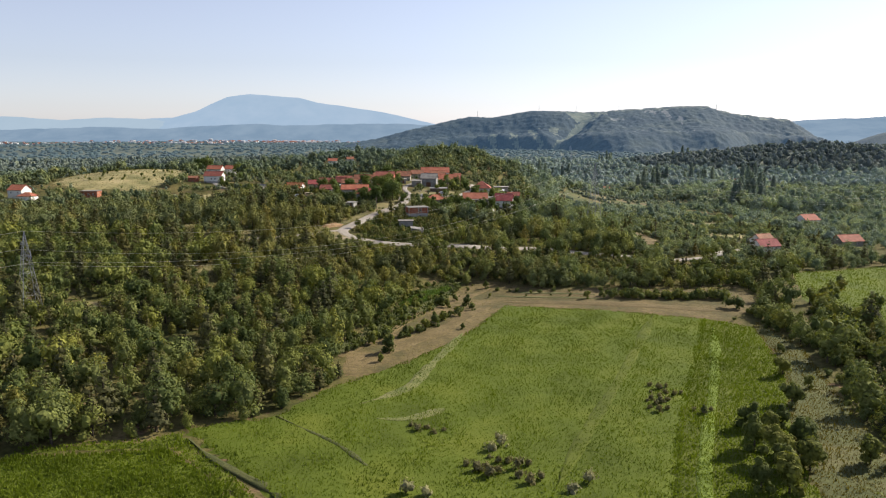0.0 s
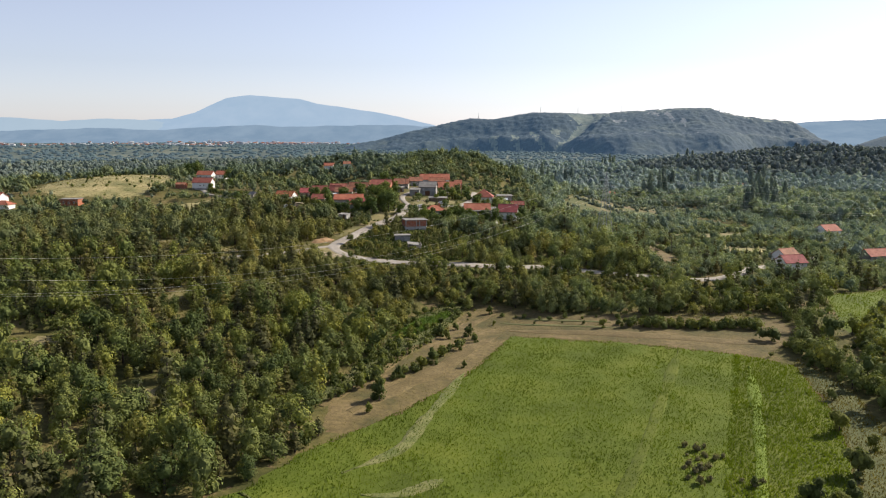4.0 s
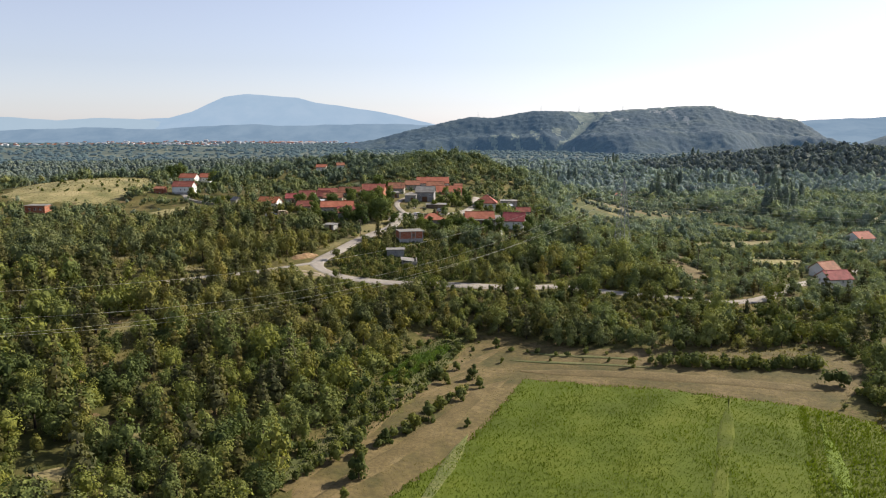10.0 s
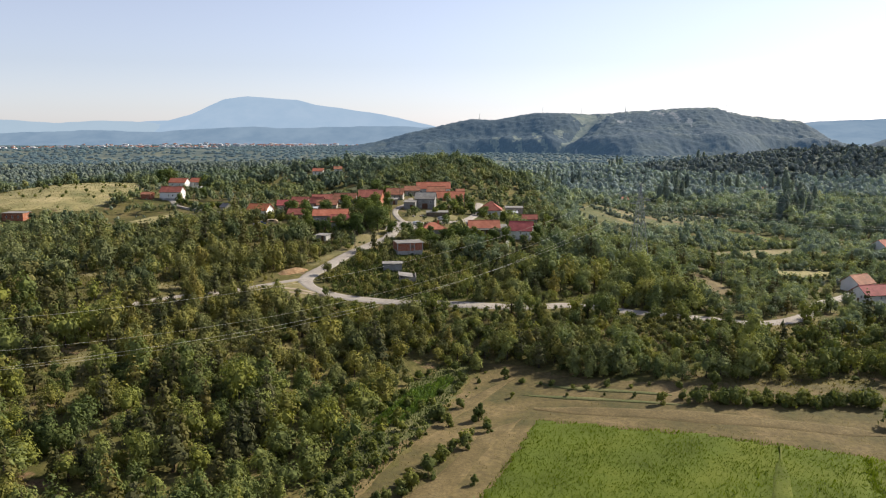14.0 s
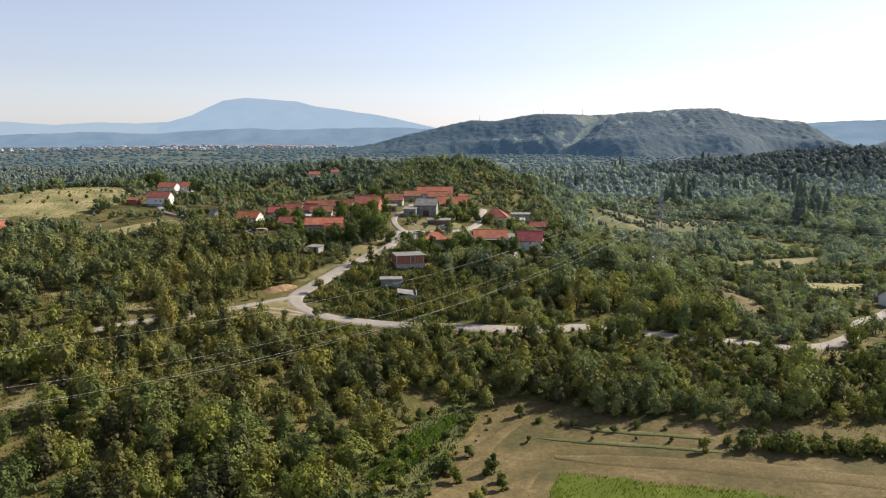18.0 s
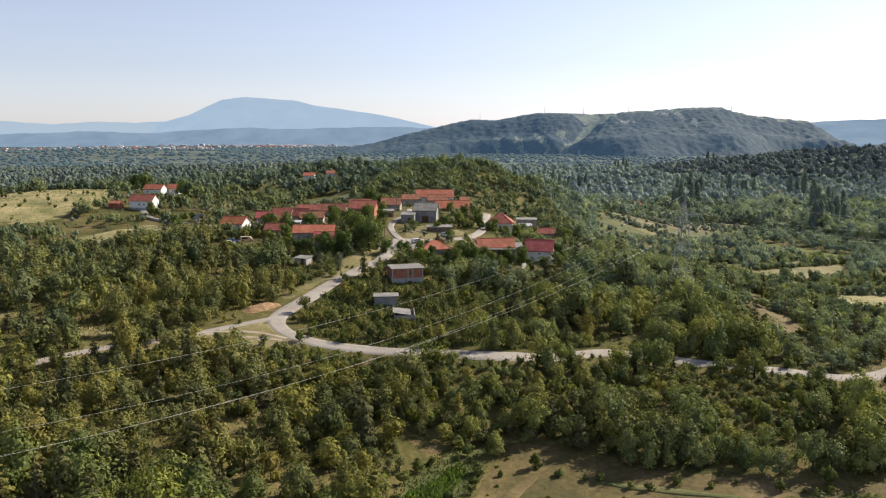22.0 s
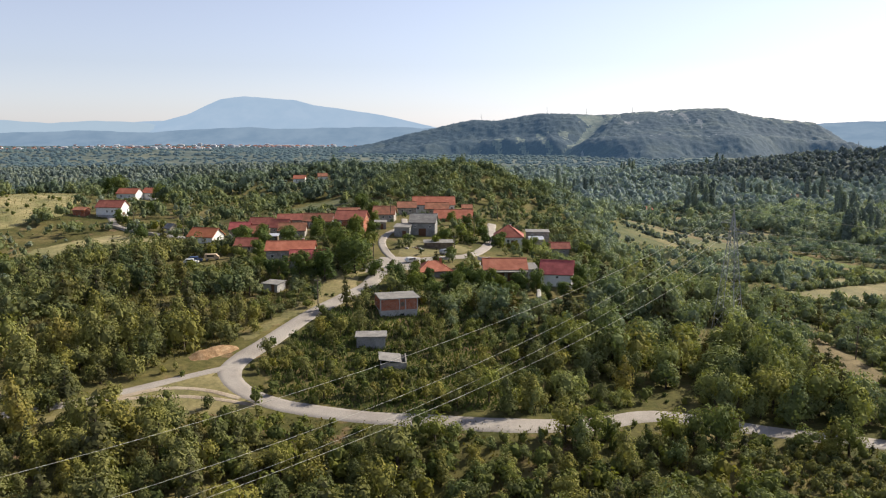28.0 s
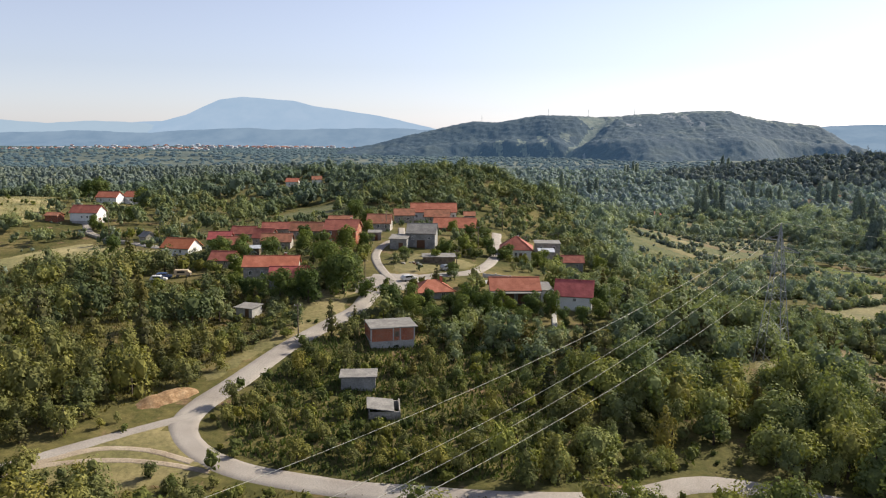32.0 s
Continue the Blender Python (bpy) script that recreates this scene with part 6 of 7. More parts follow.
def car(name, label, x, y, yaw, paint, length=4.2, tall=1.45, van=False, group=""):
    top = tagged(new(name), label, "camper" if van else "car", group)
    top.matrix_basis = pose(x, y, height(x, y) + 0.22, 0, 0, yaw)
    L, W = length / 2, 0.85
    bm = bmesh.new()
    side = [(-L, 0, 0.3), (L, 0, 0.3), (L, 0, 0.75), (L * 0.55, 0, 0.88), (L * 0.28, 0, tall), (-L * 0.75, 0, tall), (-L, 0, 0.9)]
    if van:
        side = [(-L, 0, 0.35), (L, 0, 0.35), (L, 0, 1.0), (L * 0.75, 0, 1.3), (L * 0.62, 0, tall), (-L, 0, tall)]
    prism(bm, [(a, -W, c) for a, _, c in side], (0, 2 * W, 0))
    bmesh.ops.bevel(bm, geom=list(bm.edges), offset=0.07, segments=2, affect="EDGES")
    body = part("body", bm, paint, top)
    z0, z1 = (tall * 0.55, tall * 0.85) if van else (0.92, tall - 0.1)
    for s in (-1, 1):
        part("side_window", boxed(-L * 0.65, L * 0.3, s * (W + 0.005) - 0.01, s * (W + 0.005) + 0.01, z0, z1), "glass_dark", body)
    part("windscreen", prism(bmesh.new(), [(L * 0.53, -W + 0.12, 0.93), (L * 0.53, W - 0.12, 0.93), (L * 0.33, W - 0.16, tall - 0.1), (L * 0.33, -W + 0.16, tall - 0.1)], (0.04, 0, 0.03)), "glass_dark", body)
    for s in (-1, 1):
        part("headlight", boxed(L - 0.04, L + 0.02, s * 0.6 - 0.14, s * 0.6 + 0.14, 0.58, 0.72), "window_white", body)
        for u in (-L * 0.62, L * 0.62):
            wheel = part("tyre", rod(bmesh.new(), (u, s * W - 0.1, 0.1), (u, s * W + 0.1, 0.1), 0.32, 0.32, 14), "tyre_rubber", top)
            part("rim", rod(bmesh.new(), (u, s * W - 0.11, 0.1), (u, s * W + 0.11, 0.1), 0.18, 0.18, 10), "galvanised_steel", wheel)
    return top


def vehicles():
    car("parked_car", "white parked hatchback beside the junction", -9.4, 395.5, 30, "car_white")
    car("parked_car", "silver parked car at the village road", 0.6, 410.5, 35, "car_silver")
    car("parked_car", "dark blue car parked under the trees", -73.5, 397, 15, "car_blue")
    car("parked_car", "white car parked beside the camper", -73.6, 393.6, 10, "car_white")
    car("camper_van", "old cream camper standing in a clearing", -69, 398.5, 6, "camper_cream", 4.3, 1.7, True)


def walls_and_banks():
    top = tagged(new("retaining_wall"), "curved pale concrete retaining wall above the barn yard", "wall", kind="structure")
    pts = [(10.5, 407.5), (14, 408.5), (18, 409), (22, 407.5), (25.5, 403.5), (28, 397), (29, 391)]
    for p, q in zip(pts, pts[1:]):
        a, b = Vector((*p, height(*p) - 0.3)), Vector((*q, height(*q) - 0.3))
        bm = prism(bmesh.new(), [a, b, b + Vector((0, 0, 1.3)), a + Vector((0, 0, 1.3))], Vector((0.1, 0.25, 0)))
        part("panel", bm, "concrete", top)
        part("post", boxed(p[0] - 0.2, p[0] + 0.2, p[1] - 0.1, p[1] + 0.35, a.z, a.z + 1.55), "concrete", top)
    # raw earth cut on the inside of the fork
    def bank(x, y):
        u = (x + 44.8) * 0.64 + (y - 320.6) * 0.77
        v = -(x + 44.8) * 0.77 + (y - 320.6) * 0.64
        return terrain(x, y) - 0.4 + 1.3 * np.exp(-(u / 5.0) ** 4) * eased(-1.4, 1.2, v) * (1 - eased(2.0, 5, v)) + 0.15 * ripple(x, y, 3, 2)
    tagged(sheet("earth_bank", np.arange(-58, -34, 0.6), np.arange(312, 336, 0.6), bank, ["earth_cut"]), "bare orange earth bank cut beside the road", "bank", kind="structure")
    patch("junction_apron", [(-23, 383), (-10, 387), (-2, 397), (-8, 403), (-18, 401), (-22, 393)], "road_gravel", "wide pale gravel junction in the village", "road", 0.18, 1.5)
    patch("barn_yard", [(11, 404), (18, 406), (24, 402), (27, 395.5), (27.5, 388), (25, 386), (24.8, 391), (22, 396), (15, 399), (10, 400)], "concrete", "pale concrete yard between barn and wall", "yard", 0.16, 1.2)
    patch("verge_dry", [(-33, 362), (-24, 372), (-21, 383), (-30, 388), (-36, 376)], "verge_grass", "dry grassy verge under the walnut trees", "verge", 0.12, 2.0)
    ribbon("path_steps", [(26.6, 389), (25.9, 380), (25.0, 372), (24.4, 366)], 1.1, 0.2, "concrete", "narrow pale concrete path beside the barn", "path", 9, 0.05)
    wall = tagged(new("garden_wall"), "low dry stone wall along the farm lane", "wall")
    run = [(-151, 519), (-143, 511), (-135, 503.5), (-127, 496), (-120, 489)]
    wall.matrix_basis = pose(*run[0], height(*run[0]))
    o = Vector((*run[0], height(*run[0])))
    for p, q in zip(run, run[1:]):
        a, b = Vector((*p, height(*p) - 0.3)) - o, Vector((*q, height(*q) - 0.3)) - o
        part("wall_panel", prism(bmesh.new(), [a, b, b + Vector((0, 0, 1.3)), a + Vector((0, 0, 1.3))], Vector((0.3, 0.35, 0))), "field_stone", wall)
    rng = random.Random(15)
    for n in range(7):
        x, y = -9.5 + rng.uniform(-2.5, 2.5), 414.5 + rng.uniform(-1.5, 1.5)
        bm = bmesh.new()
        bmesh.ops.create_icosphere(bm, subdivisions=1, radius=rng.uniform(0.4, 0.8))
        for v in bm.verts:
            v.co = Vector((v.co.x * rng.uniform(0.7, 1.2), v.co.y * rng.uniform(0.7, 1.2), v.co.z * rng.uniform(0.5, 0.9)))
        heap = part("rubble_heap", bm, rng.choice(["field_stone", "rusted_iron", "concrete"]))
        heap.matrix_basis = pose(x, y, height(x, y) + 0.2)
        tagged(heap, "small heap of scrap and rubble beside the carport", "heap", "scrap by the carport")
    patch("verge_lane", [(-13, 402), (-16, 414), (-17, 426), (-12, 428), (2, 428), (10, 424), (6, 415), (-4, 406)], "verge_grass", "dry grass between lane and road", "verge", 0.1, 1.6)
    patch("verge_road", [(-29, 354), (-24.5, 363), (-22, 374), (-26, 380), (-31, 372), (-35, 358), (-38, 345), (-43, 332), (-41, 328), (-36, 341)], "verge_grass", "dry yellow grass along the road", "verge", 0.11, 1.5)
    patch("verge_wall_low", [(40, 343), (30, 343), (31, 350), (40, 352)], "dry_meadow", "small dry clearing on the slope", "meadow", 0.1, 1.5)
    patch("green_strip", [(52, 316), (84, 314), (86, 321), (56, 323)], "green_meadow", "narrow green meadow above the road", "meadow", 0.1, 2.0)
    patch("verge_fork", [(-32, 299.5), (-38, 309), (-43, 312.5), (-50, 306), (-60, 296.5), (-66, 289), (-58, 286.5), (-44, 293)], "verge_grass", "dry trampled grass in the fork of the tracks", "verge", 0.09, 1.5)


def town():
    """The far town: many tiny gabled houses in one mesh."""
    rng = np.random.default_rng(9)
    verts, quads, slots = [], [], []
    cl = [(-1640, 2860, 70, 90, 30), (-1370, 2760, 60, 70, 60), (-1240, 2900, 110, 90, 40), (-1060, 2900, 90, 60, 70), (-900, 2960, 60, 60, 25), (-760, 3300, 110, 90, 40), (-600, 3420, 70, 40, 70), (-1000, 3300, 260, 80, 40)]
    for cx, cy, sx, sy, n in cl:
        for _ in range(n):
            x, y = rng.normal(cx, sx), rng.normal(cy, sy)
            z = height(x, y) + 2
            w, d, h = rng.uniform(3, 6.5), rng.uniform(8, 11), rng.uniform(3, 6)
            big = rng.random() < 0.06
            if big:
                w, h = w * 1.8, h * 1.7
            r = 3.0
            o = len(verts)
            verts += [(x - w, y, z), (x + w, y, z), (x + w, y + d, z), (x - w, y + d, z), (x - w, y, z + h), (x + w, y, z + h), (x + w, y + d, z + h), (x - w, y + d, z + h), (x - w, y + d / 2, z + h + r), (x + w, y + d / 2, z + h + r)]
            quads += [(o, o + 1, o + 5, o + 4), (o + 1, o + 2, o + 6, o + 5), (o + 3, o, o + 4, o + 7), (o + 2, o + 3, o + 7, o + 6), (o + 4, o + 5, o + 9, o + 8), (o + 6, o + 7, o + 8, o + 9), (o + 5, o + 6, o + 9, o + 9), (o + 7, o + 4, o + 8, o + 8)]
            red = 0 if big or rng.random() < 0.35 else 1
            slots += [0, 0, 0, 0, red, red, 0, 0]
    me = from_arrays("distant_town", verts, quads, ["town_wall", "tiles_old"], slots)
    me.validate()
    tagged(new("distant_town", me), "white and red houses of a town across the plain", "town", kind="stuff")

# ---- single trees, bushes, poplars, crop ----
def big_tree_kind():
    def lobes(g, h, r):
        return round_lobes(g, h, r, 12, 0.12)
    return Kind(31, 6, 2000, 0.3, 10.0, 4.6, lobes, 6, 0.6)


def single_plants():
    big = big_tree_kind()
    walnuts = [(9.6, 376, 0.46), (14.5, 371.5, 0.48), (20.8, 375, 0.44), (11.3, 363, 0.55), (36, 375, 0.52), (31, 369, 0.45), (26.5, 368, 0.42), (4, 376, 0.52), (17, 366, 0.5), (38, 383, 0.6), (43, 392, 0.6), (46, 404, 0.65), (-33, 452, 0.6), (-26, 458, 0.55), (-24.5, 381, 1.1), (-31.5, 373, 0.82), (-28, 387, 1.1), (-38.5, 375, 0.66), (-43.5, 376.5, 0.6), (-50.5, 382, 0.5), (-35, 376, 0.62), (-47, 377, 0.5), (-55, 399, 0.6), (-64, 414, 0.75), (-58, 414, 0.6), (-29.5, 425, 0.75), (-37, 429, 0.6), (-45, 445, 0.65), (-62, 430, 0.55), (-24, 430, 0.55), (9, 470, 0.6), (3, 472, 0.55), (14, 473, 0.6), (-4, 374, 0.46), (-8, 374, 0.55), (1, 374, 0.45), (5.5, 375, 0.6), (29, 437, 0.55), (18, 437, 0.5), (36, 440, 0.5), (12, 376, 0.45), (24.5, 374, 0.5), (-19, 379, 0.6), (-7.5, 367, 0.66), (-3, 363, 0.6), (-12.5, 371, 0.72), (3.5, 368, 0.55), (9, 371, 0.55),
               (20, 374, 0.55), (-3, 419, 0.4), (2, 405, 0.42), (14, 438, 0.6), (31, 441, 0.52), (20, 440, 0.45), (0, 428, 0.6), (6, 436, 0.6), (-12, 421, 0.45), (-30, 430, 0.6), (-42, 425, 0.7), (-50, 416, 0.75), (-58, 418, 0.6),
               (-160, 604, 1.1), (-190, 622, 1.3), (-200, 630, 1.2), (-152, 530, 0.6), (-146, 556, 0.7), (-118, 470, 0.7), (50, 446, 0.7), (-66, 424, 0.7), (12, 492, 0.5), (-30, 492, 0.7), (-36, 505, 0.8)]
    place_kind(big, walnuts, "walnut_tree", "walnut_leaves", "broad old walnut tree with a dense rounded crown", "tree", "village trees", 3)
    bushes = [(0.4, 231, 0.85), (2, 228, 0.7), (4.5, 239, 0.6), (8, 232, 0.8), (9.5, 229, 0.55), (15.5, 259, 0.7), (46.5, 239.6, 0.7), (60.5, 248, 0.8), (-12.5, 181, 1.0), (1, 212, 0.75), (-1.5, 206, 0.9), (-4, 201, 0.8), (5, 218, 0.8), (-9, 195, 0.7), (-13, 189, 0.65), (9.5, 226, 0.6), (16, 247, 0.35), (28, 247, 0.26), (42, 244, 0.3), (52, 239, 0.34), (36, 246, 0.2),
              (77, 166, 1.08), (71, 148, 1.35), (58, 137, 1.35), (60, 133, 1.22), (55, 127, 1.49), (57, 122, 1.62), (56, 117, 1.49), (63, 126, 1.62), (61, 119, 1.49), (50, 112, 1.22), (54, 111, 1.49), (66, 131, 1.22), (64, 137, 1.08), (72, 121, 1.22), (52, 144, 0.5), (79, 158, 0.7), (84, 183, 0.6), (90, 205, 0.6), (-14, 174, 0.5), (6, 204, 0.45)]
    place_kind(Kind(33, 5, 420, 0.25, 4.2, 1.9, lambda g, h, r: round_lobes(g, h, r, 7, 0.05)), bushes, "bush", "shrub_leaves", "tall green bush standing alone on the mown meadow", "bush", "bushes round the crop field", 4)
    knoll = [(-214, 548, 1), (-226, 560, 0.8), (-205, 575, 1.1), (-240, 545, 0.9), (-222, 590, 0.8), (-200, 556, 0.7), (-235, 580, 1), (-212, 566, 0.7), (-248, 566, 1.1), (-196, 540, 1), (-220, 530, 0.9), (-243, 530, 1)]
    g = random.Random(44)
    knoll += [(x, y, g.uniform(0.4, 1.1)) for x, y in ((g.uniform(-275, -188), g.uniform(505, 620)) for _ in range(90)) if inside(PASTURE, np.array(x), np.array(y)) and ripple(np.array(x), np.array(y), 40, 3) > 0]
    place_kind(SHRUB, knoll, "juniper", "shrub_leaves", "low dark juniper bush on the dry knoll", "bush", "bushes on the knoll", 6)
    dead = [(47, 158, 0.9), (45, 150, 1.0), (43.5, 145, 0.9), (49, 154, 0.8), (44, 149, 0.7), (46, 154, 0.6), (8, 117, 1.2), (6, 119, 1.0), (13, 120, 1.1), (14.5, 115, 1.1), (-4, 135, 0.9), (-1, 134, 0.7), (52, 144, 0.8), (10, 122, 0.8)]
    dead = [(x, y, 0.8 * k) for x, y, k in dead] + [(x + dx, y + dy, 0.6 * k) for x, y, k in dead for dx, dy in ((1.8, 1.1), (-1.4, 1.9))]
    place_kind(SHRUB, dead, "dead_shrub", "dead_stems", "withered brown shrub standing in the crop", "shrub", "withered shrubs in the field", 16)
    pale = [(-5, 111, 1.0), (-2, 110, 0.9), (24, 115, 1.0), (21, 112, 0.9), (11, 129, 1.1), (9, 127, 0.9)]
    place_kind(SHRUB, pale, "elder_shrub", "pale_blossom", "pale flowering shrub in the crop field", "shrub", "flowering shrubs in the field", 17)
    roadside = [(-4.5, 290.5, 0.85), (-1.5, 289.5, 0.95), (1.5, 289, 0.8), (22, 292.5, 0.9), (24.8, 293.5, 1.0), (27, 295, 0.8), (38.5, 296.5, 1.1), (41.5, 295, 1.15), (45, 294, 1.2), (48, 296, 1.0), (60, 295, 0.9), (63.5, 293.5, 1.1), (67, 294, 1.0), (79, 290, 0.9), (105, 300, 1.0), (109, 304, 1.1), (120, 318, 1.0)]
    place_kind(OAK, roadside, "roadside_tree", "oak_leaves", "leafy young tree close beside the road", "tree", "trees along the road", 12)
    rng = random.Random(8)
    low = [(rng.uniform(-28, 6), rng.uniform(178, 262), rng.uniform(0.35, 0.95)) for _ in range(330)]
    low = [q for q in low if inside(GREENBELT, np.array(q[0]), np.array(q[1])) and not inside(GARDEN, np.array(q[0]), np.array(q[1]))][:75]
    place_kind(SHRUB, low, "shrub", "shrub_leaves", "low green shrub on the grassy belt", "shrub", "shrubs between wood and meadow", 18)
    pops = []
    for x0, y0, dx, dy, n in ((240, 624, 4, 3, 6), (262, 648, 5, 4, 4), (300, 760, 9, 4, 5), (225, 876, 8, 3, 4), (268, 1005, 5, 4, 7), (326, 1030, 6, -4, 6), (386, 990, 7, -2, 4), (140, 1130, 12, 6, 5), (300, 1480, 9, 14, 5), (420, 1420, 12, 8, 5), (420, 720, 9, 6, 4), (-520, 1080, 16, 4, 5)):
        pops += [(x0 + dx * i + rng.uniform(-3, 3), y0 + dy * i + rng.uniform(-3, 3), rng.uniform(0.95, 1.5)) for i in range(n)]
    place_kind(POPLAR, pops, "poplar", "hazed_poplar_leaves", "tall narrow poplar in a row on the valley floor", "tree", "poplar rows in the valley", 9)


def hedges():
    """Lines of shrubs along field edges."""
    runs = [([(20, 256), (30, 252), (42, 250), (52, 248), (60, 246)], 3.4, 0.6), ([(52, 240.5), (62, 238.5), (71, 237), (79, 236.5), (90, 237)], 1.1, 1.0), ([(55, 242), (64, 240.5), (72, 239), (80, 238.5), (91, 239)], 1.2, 1.05), ([(87, 227), (92, 218), (95, 200), (95, 183), (91, 160), (86, 141), (80, 120), (76, 100)], 2.6, 1.35), ([(95, 100), (98, 140), (104, 180), (110, 215), (122, 236), (140, 262)], 2.6, 1.5), ([(104, 100), (106, 140), (112, 180), (120, 212), (132, 228)], 2.6, 1.6),
            ([(130, 452), (165, 476), (200, 505)], 1.7, 1.4), ([(136, 402), (175, 410), (220, 424)], 1.6, 1.5), ([(100, 420), (140, 425), (180, 436), (235, 470)], 1.6, 1.5), ([(95, 455), (140, 478), (190, 515)], 1.7, 1.4), ([(84, 408), (104, 398), (118, 384), (134, 366)], 1.6, 1.5), ([(78, 440), (98, 430), (120, 410), (136, 396)], 1.6, 1.6), ([(106, 360), (116, 346), (120, 336)], 1.8, 1.5), ([(84, 388), (96, 374), (104, 356), (108, 340)], 1.8, 1.3),
            ([(-13, 188), (-8, 198), (-3, 207), (2, 216), (6, 226)], 2.0, 0.8), ([(-22, 180), (-16, 192), (-11, 205)], 2.2, 1.0), ([(-3, 438), (3, 434), (9, 433)], 1.1, 1.1), ([(-1, 430), (5, 428)], 1.2, 0.9), ([(9, 447), (12, 457)], 1.2, 1.1), ([(20, 436), (28, 434), (34, 436)], 1.3, 1.0), ([(30, 410), (36, 420), (40, 432)], 1.4, 1.3), ([(-26, 440), (-24, 428), (-24, 414)], 1.6, 1.0), ([(10, 262), (8, 252), (3, 240), (-4, 224)], 3.0, 0.4), ([(-18, 200), (-10, 222), (-6, 240)], 3.4, 0.8), ([(-52, 374), (-44, 370), (-36, 366)], 2.2, 0.8), ([(-60, 400), (-70, 408), (-80, 414)], 2.4, 1.3), ([(-185, 480), (-165, 456), (-130, 447), (-102, 454)], 3, 0.9), ([(-150, 528), (-128, 508), (-112, 496)], 3, 1.2), ([(150, 383), (190, 388), (230, 404)], 3, 1.5)]
    xs, ys, ss = [], [], []
    rng = np.random.default_rng(41)
    for run, step, s in runs:
        p = curve_points(run, step)
        p = p[:: max(1, int(step / 2.6))]
        p = p + rng.normal(0, 0.7, p.shape)
        xs += list(p[:, 0])
        ys += list(p[:, 1])
        ss += list(s * rng.uniform(0.6, 1.35, len(p)))
    xs, ys, ss = np.array(xs), np.array(ys), np.array(ss)
    far = (ys > 330) & (xs > 60)
    stand("hedgerow", SHRUB, xs[~far], ys[~far], ss[~far], ["shrub_leaves", "bark"], "overgrown hedgerows along the field edges", "hedge", 42, False, sink=0.2)
    stand("hedgerow_valley", SHRUB, xs[far], ys[far], ss[far], ["hazed_valley_leaves", "bark"], "overgrown hedgerows between the valley meadows", "hedge", 43, False, sink=0.2)


def tufts(name, poly, count, size, tall, mats, label, category, seed, rows=None, lift=0.2):
    """Standing blades over a plot, each a leaning leaf of two or three corners."""
    rng = np.random.default_rng(seed)
    px, py = [p[0] for p in poly], [p[1] for p in poly]
    x, y = rng.uniform(min(px), max(px), count), rng.uniform(min(py), max(py), count)
    if rows:
        a, gap = rows
        u = x * math.cos(a) + y * math.sin(a)
        shift = np.round(u / gap) * gap - u + rng.normal(0, 0.14 * gap, count)
        x, y = x + shift * math.cos(a), y + shift * math.sin(a)
    keep = inside(poly, x, y)
    x, y = x[keep], y[keep]
    n = len(x)
    z = terrain(x, y) + lift
    a = rng.uniform(0, 6.283, n)
    h = tall * rng.uniform(0.5, 1.3, n) * (0.7 + 0.6 * drift(x, y, 14, seed))
    w = size * rng.uniform(0.5, 1.2, n)
    lx, ly = rng.normal(0, 0.3, n) * h, rng.normal(0, 0.3, n) * h
    base = np.stack([x, y, z], 1)
    side = np.stack([np.cos(a) * w, np.sin(a) * w, 0 * a], 1)
    tip = base + np.stack([lx, ly, h], 1)
    v = np.stack([base - side, base + side, tip + side * 0.4, tip - side * 0.4], 1)
    me = from_arrays(name, v.reshape(-1, 3), np.arange(n * 4).reshape(-1, 4), mats)
    return tagged(new(name, me), label, category, kind="stuff")


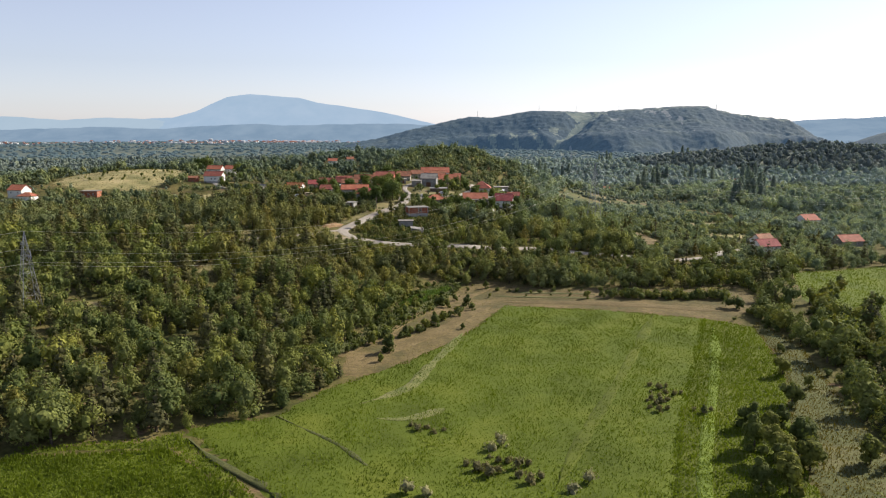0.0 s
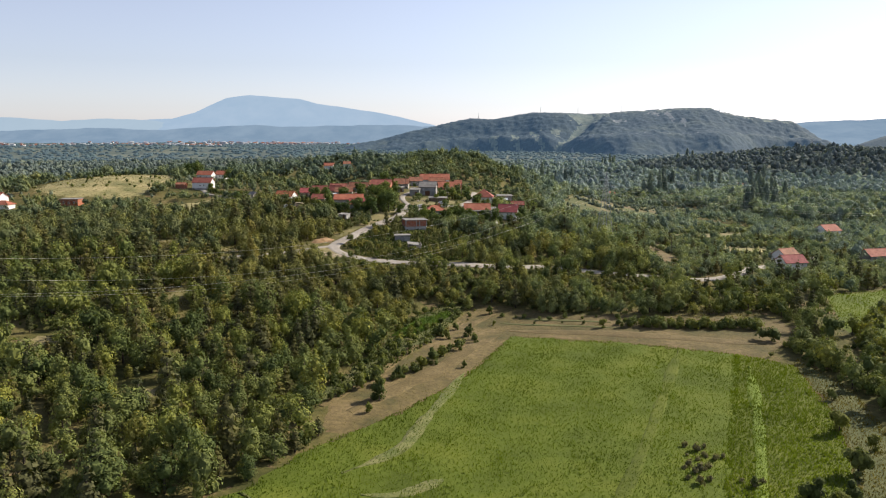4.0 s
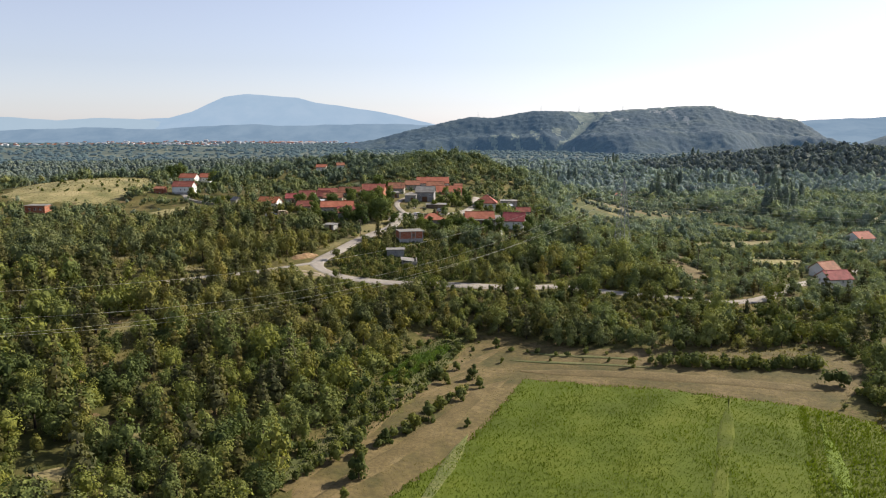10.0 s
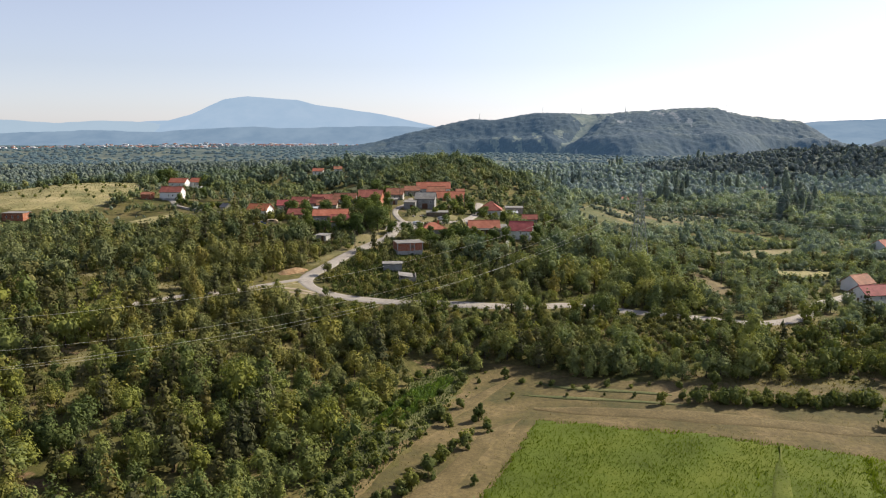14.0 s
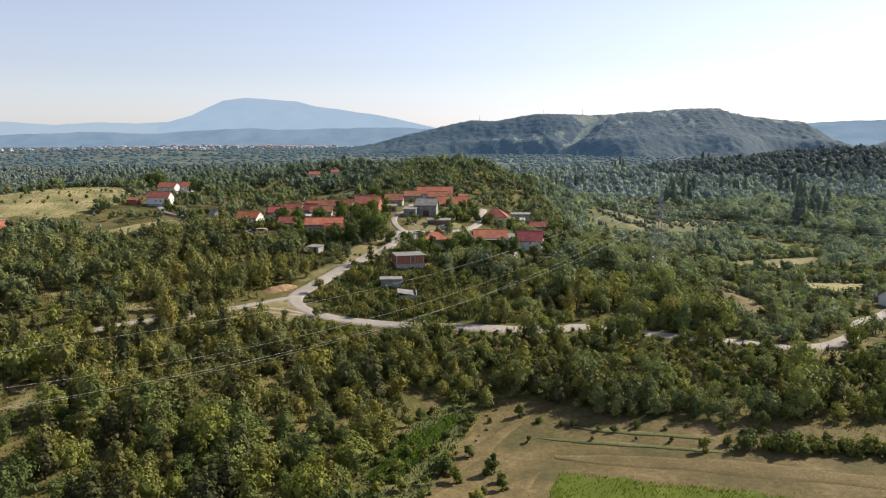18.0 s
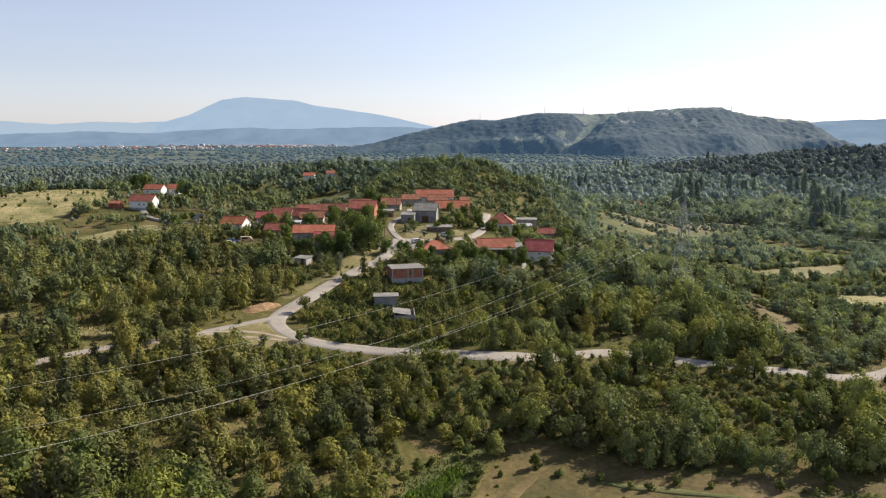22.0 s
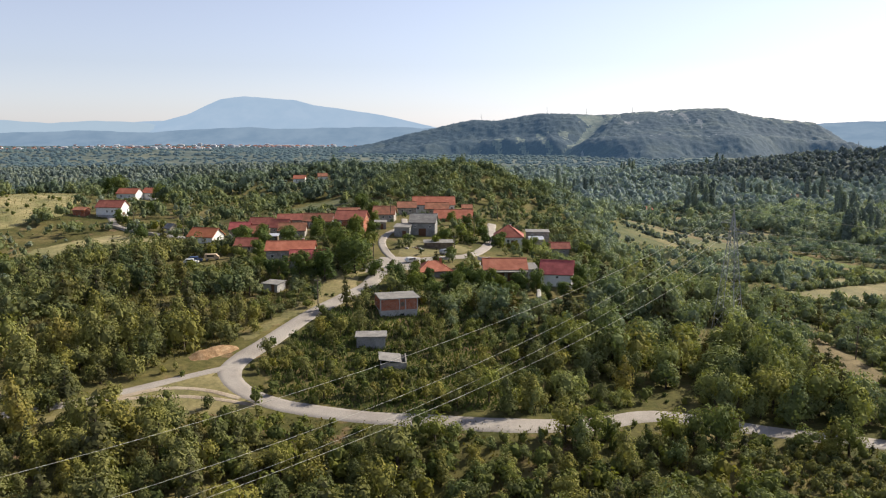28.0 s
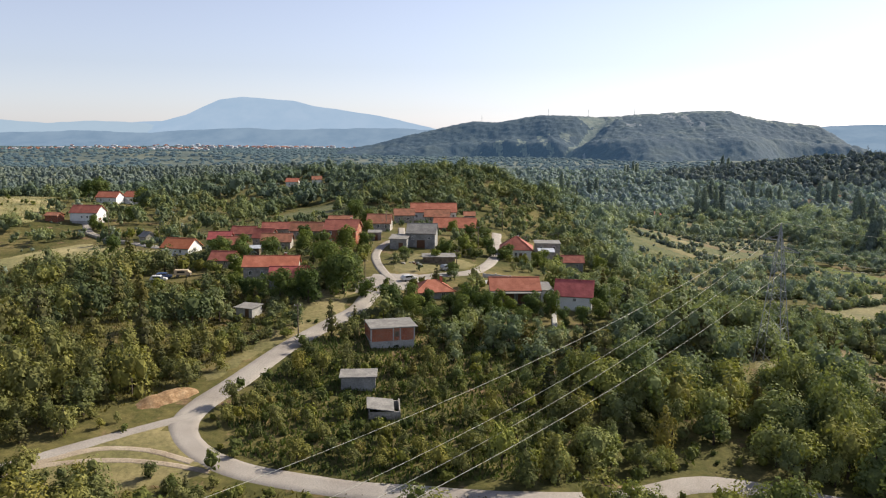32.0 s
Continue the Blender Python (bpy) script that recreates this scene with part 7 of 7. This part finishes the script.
def crops():
    tufts("belt_weeds", GREENBELT, 12000, 0.16, 0.4, ["shrub_leaves"], "rough weeds and brambles on the grassy belt", "weeds", 59)
    rough = [(-36, 318), (-30, 306), (-8, 299), (14, 301), (22, 330), (20, 366), (-8, 366), (-26, 352)]
    tufts("slope_weeds", rough, 16000, 0.2, 0.6, ["oak_leaves"], "rank weeds round the brick shell", "weeds", 60, None, 0.0)
    tufts("crop_blades", FIELD, 120000, 0.11, 0.4, ["crop_stems"], "upright blades of the green cereal crop", "crop", 51)
    tufts("fallow_weeds", FALLOW, 60000, 0.12, 0.4, ["crop_stems"], "tall weeds on the fallow strip", "weeds", 58)
    tufts("crop_blades_near", FIELD_NEAR, 44000, 0.15, 0.55, ["crop_stems"], "upright blades of the pale green crop", "crop", 52)
    tufts("crop_blades_east", FIELD_EAST, 52000, 0.15, 0.4, ["crop_stems"], "upright blades of the eastern crop", "crop", 53)
    tufts("garden_leaves", GARDEN, 9000, 0.25, 0.5, ["garden_stems"], "rows of dark green vegetables", "vegetables", 54, (radians(-20), 0.9))
    floor = [(-100, 215), (-60, 205), (-20, 262), (20, 268), (90, 240), (130, 300), (60, 296), (20, 296), (-34, 298), (-60, 290), (-120, 290)]
    tufts("wood_grass", floor, 30000, 0.16, 0.4, ["dry_stems"], "rank dry grass between the trees", "grass", 62, None, 0.0)
    tufts("strip_grass", STRIP, 50000, 0.06, 0.1, ["strip_stems"], "short dry stubble on the mown strip", "grass", 63, None, 0.08)
    tufts("meadow_weeds", MEADOW_SOUTH, 24000, 0.1, 0.35, ["strip_stems"], "tall dry grass beside the hedge", "grass", 64, None, 0.05)
    tufts("slope_grass", [(-150, 290), (-70, 294), (-48, 322), (-36, 352), (-40, 372), (-60, 390), (-150, 400)], 36000, 0.16, 0.4, ["dry_stems"], "rank dry grass on the open slope", "grass", 65, None, 0.0)
    tufts("headland_weeds", HEADLAND, 14000, 0.15, 0.4, ["crop_stems"], "tall weeds on the trampled headland", "weeds", 61)
    for n, (poly, c) in enumerate(((PASTURE, 9000),)):
        tufts("meadow_grass", poly, c, 0.2, 0.3, ["dry_stems"], "dry standing grass on the meadow", "grass", 55 + n, None, 0.05)


# ---- build ----
village()
block_shell()
small_sheds()
woods()
hedges()
single_plants()
power_line()
poles()
vehicles()
walls_and_banks()
town()
crops()
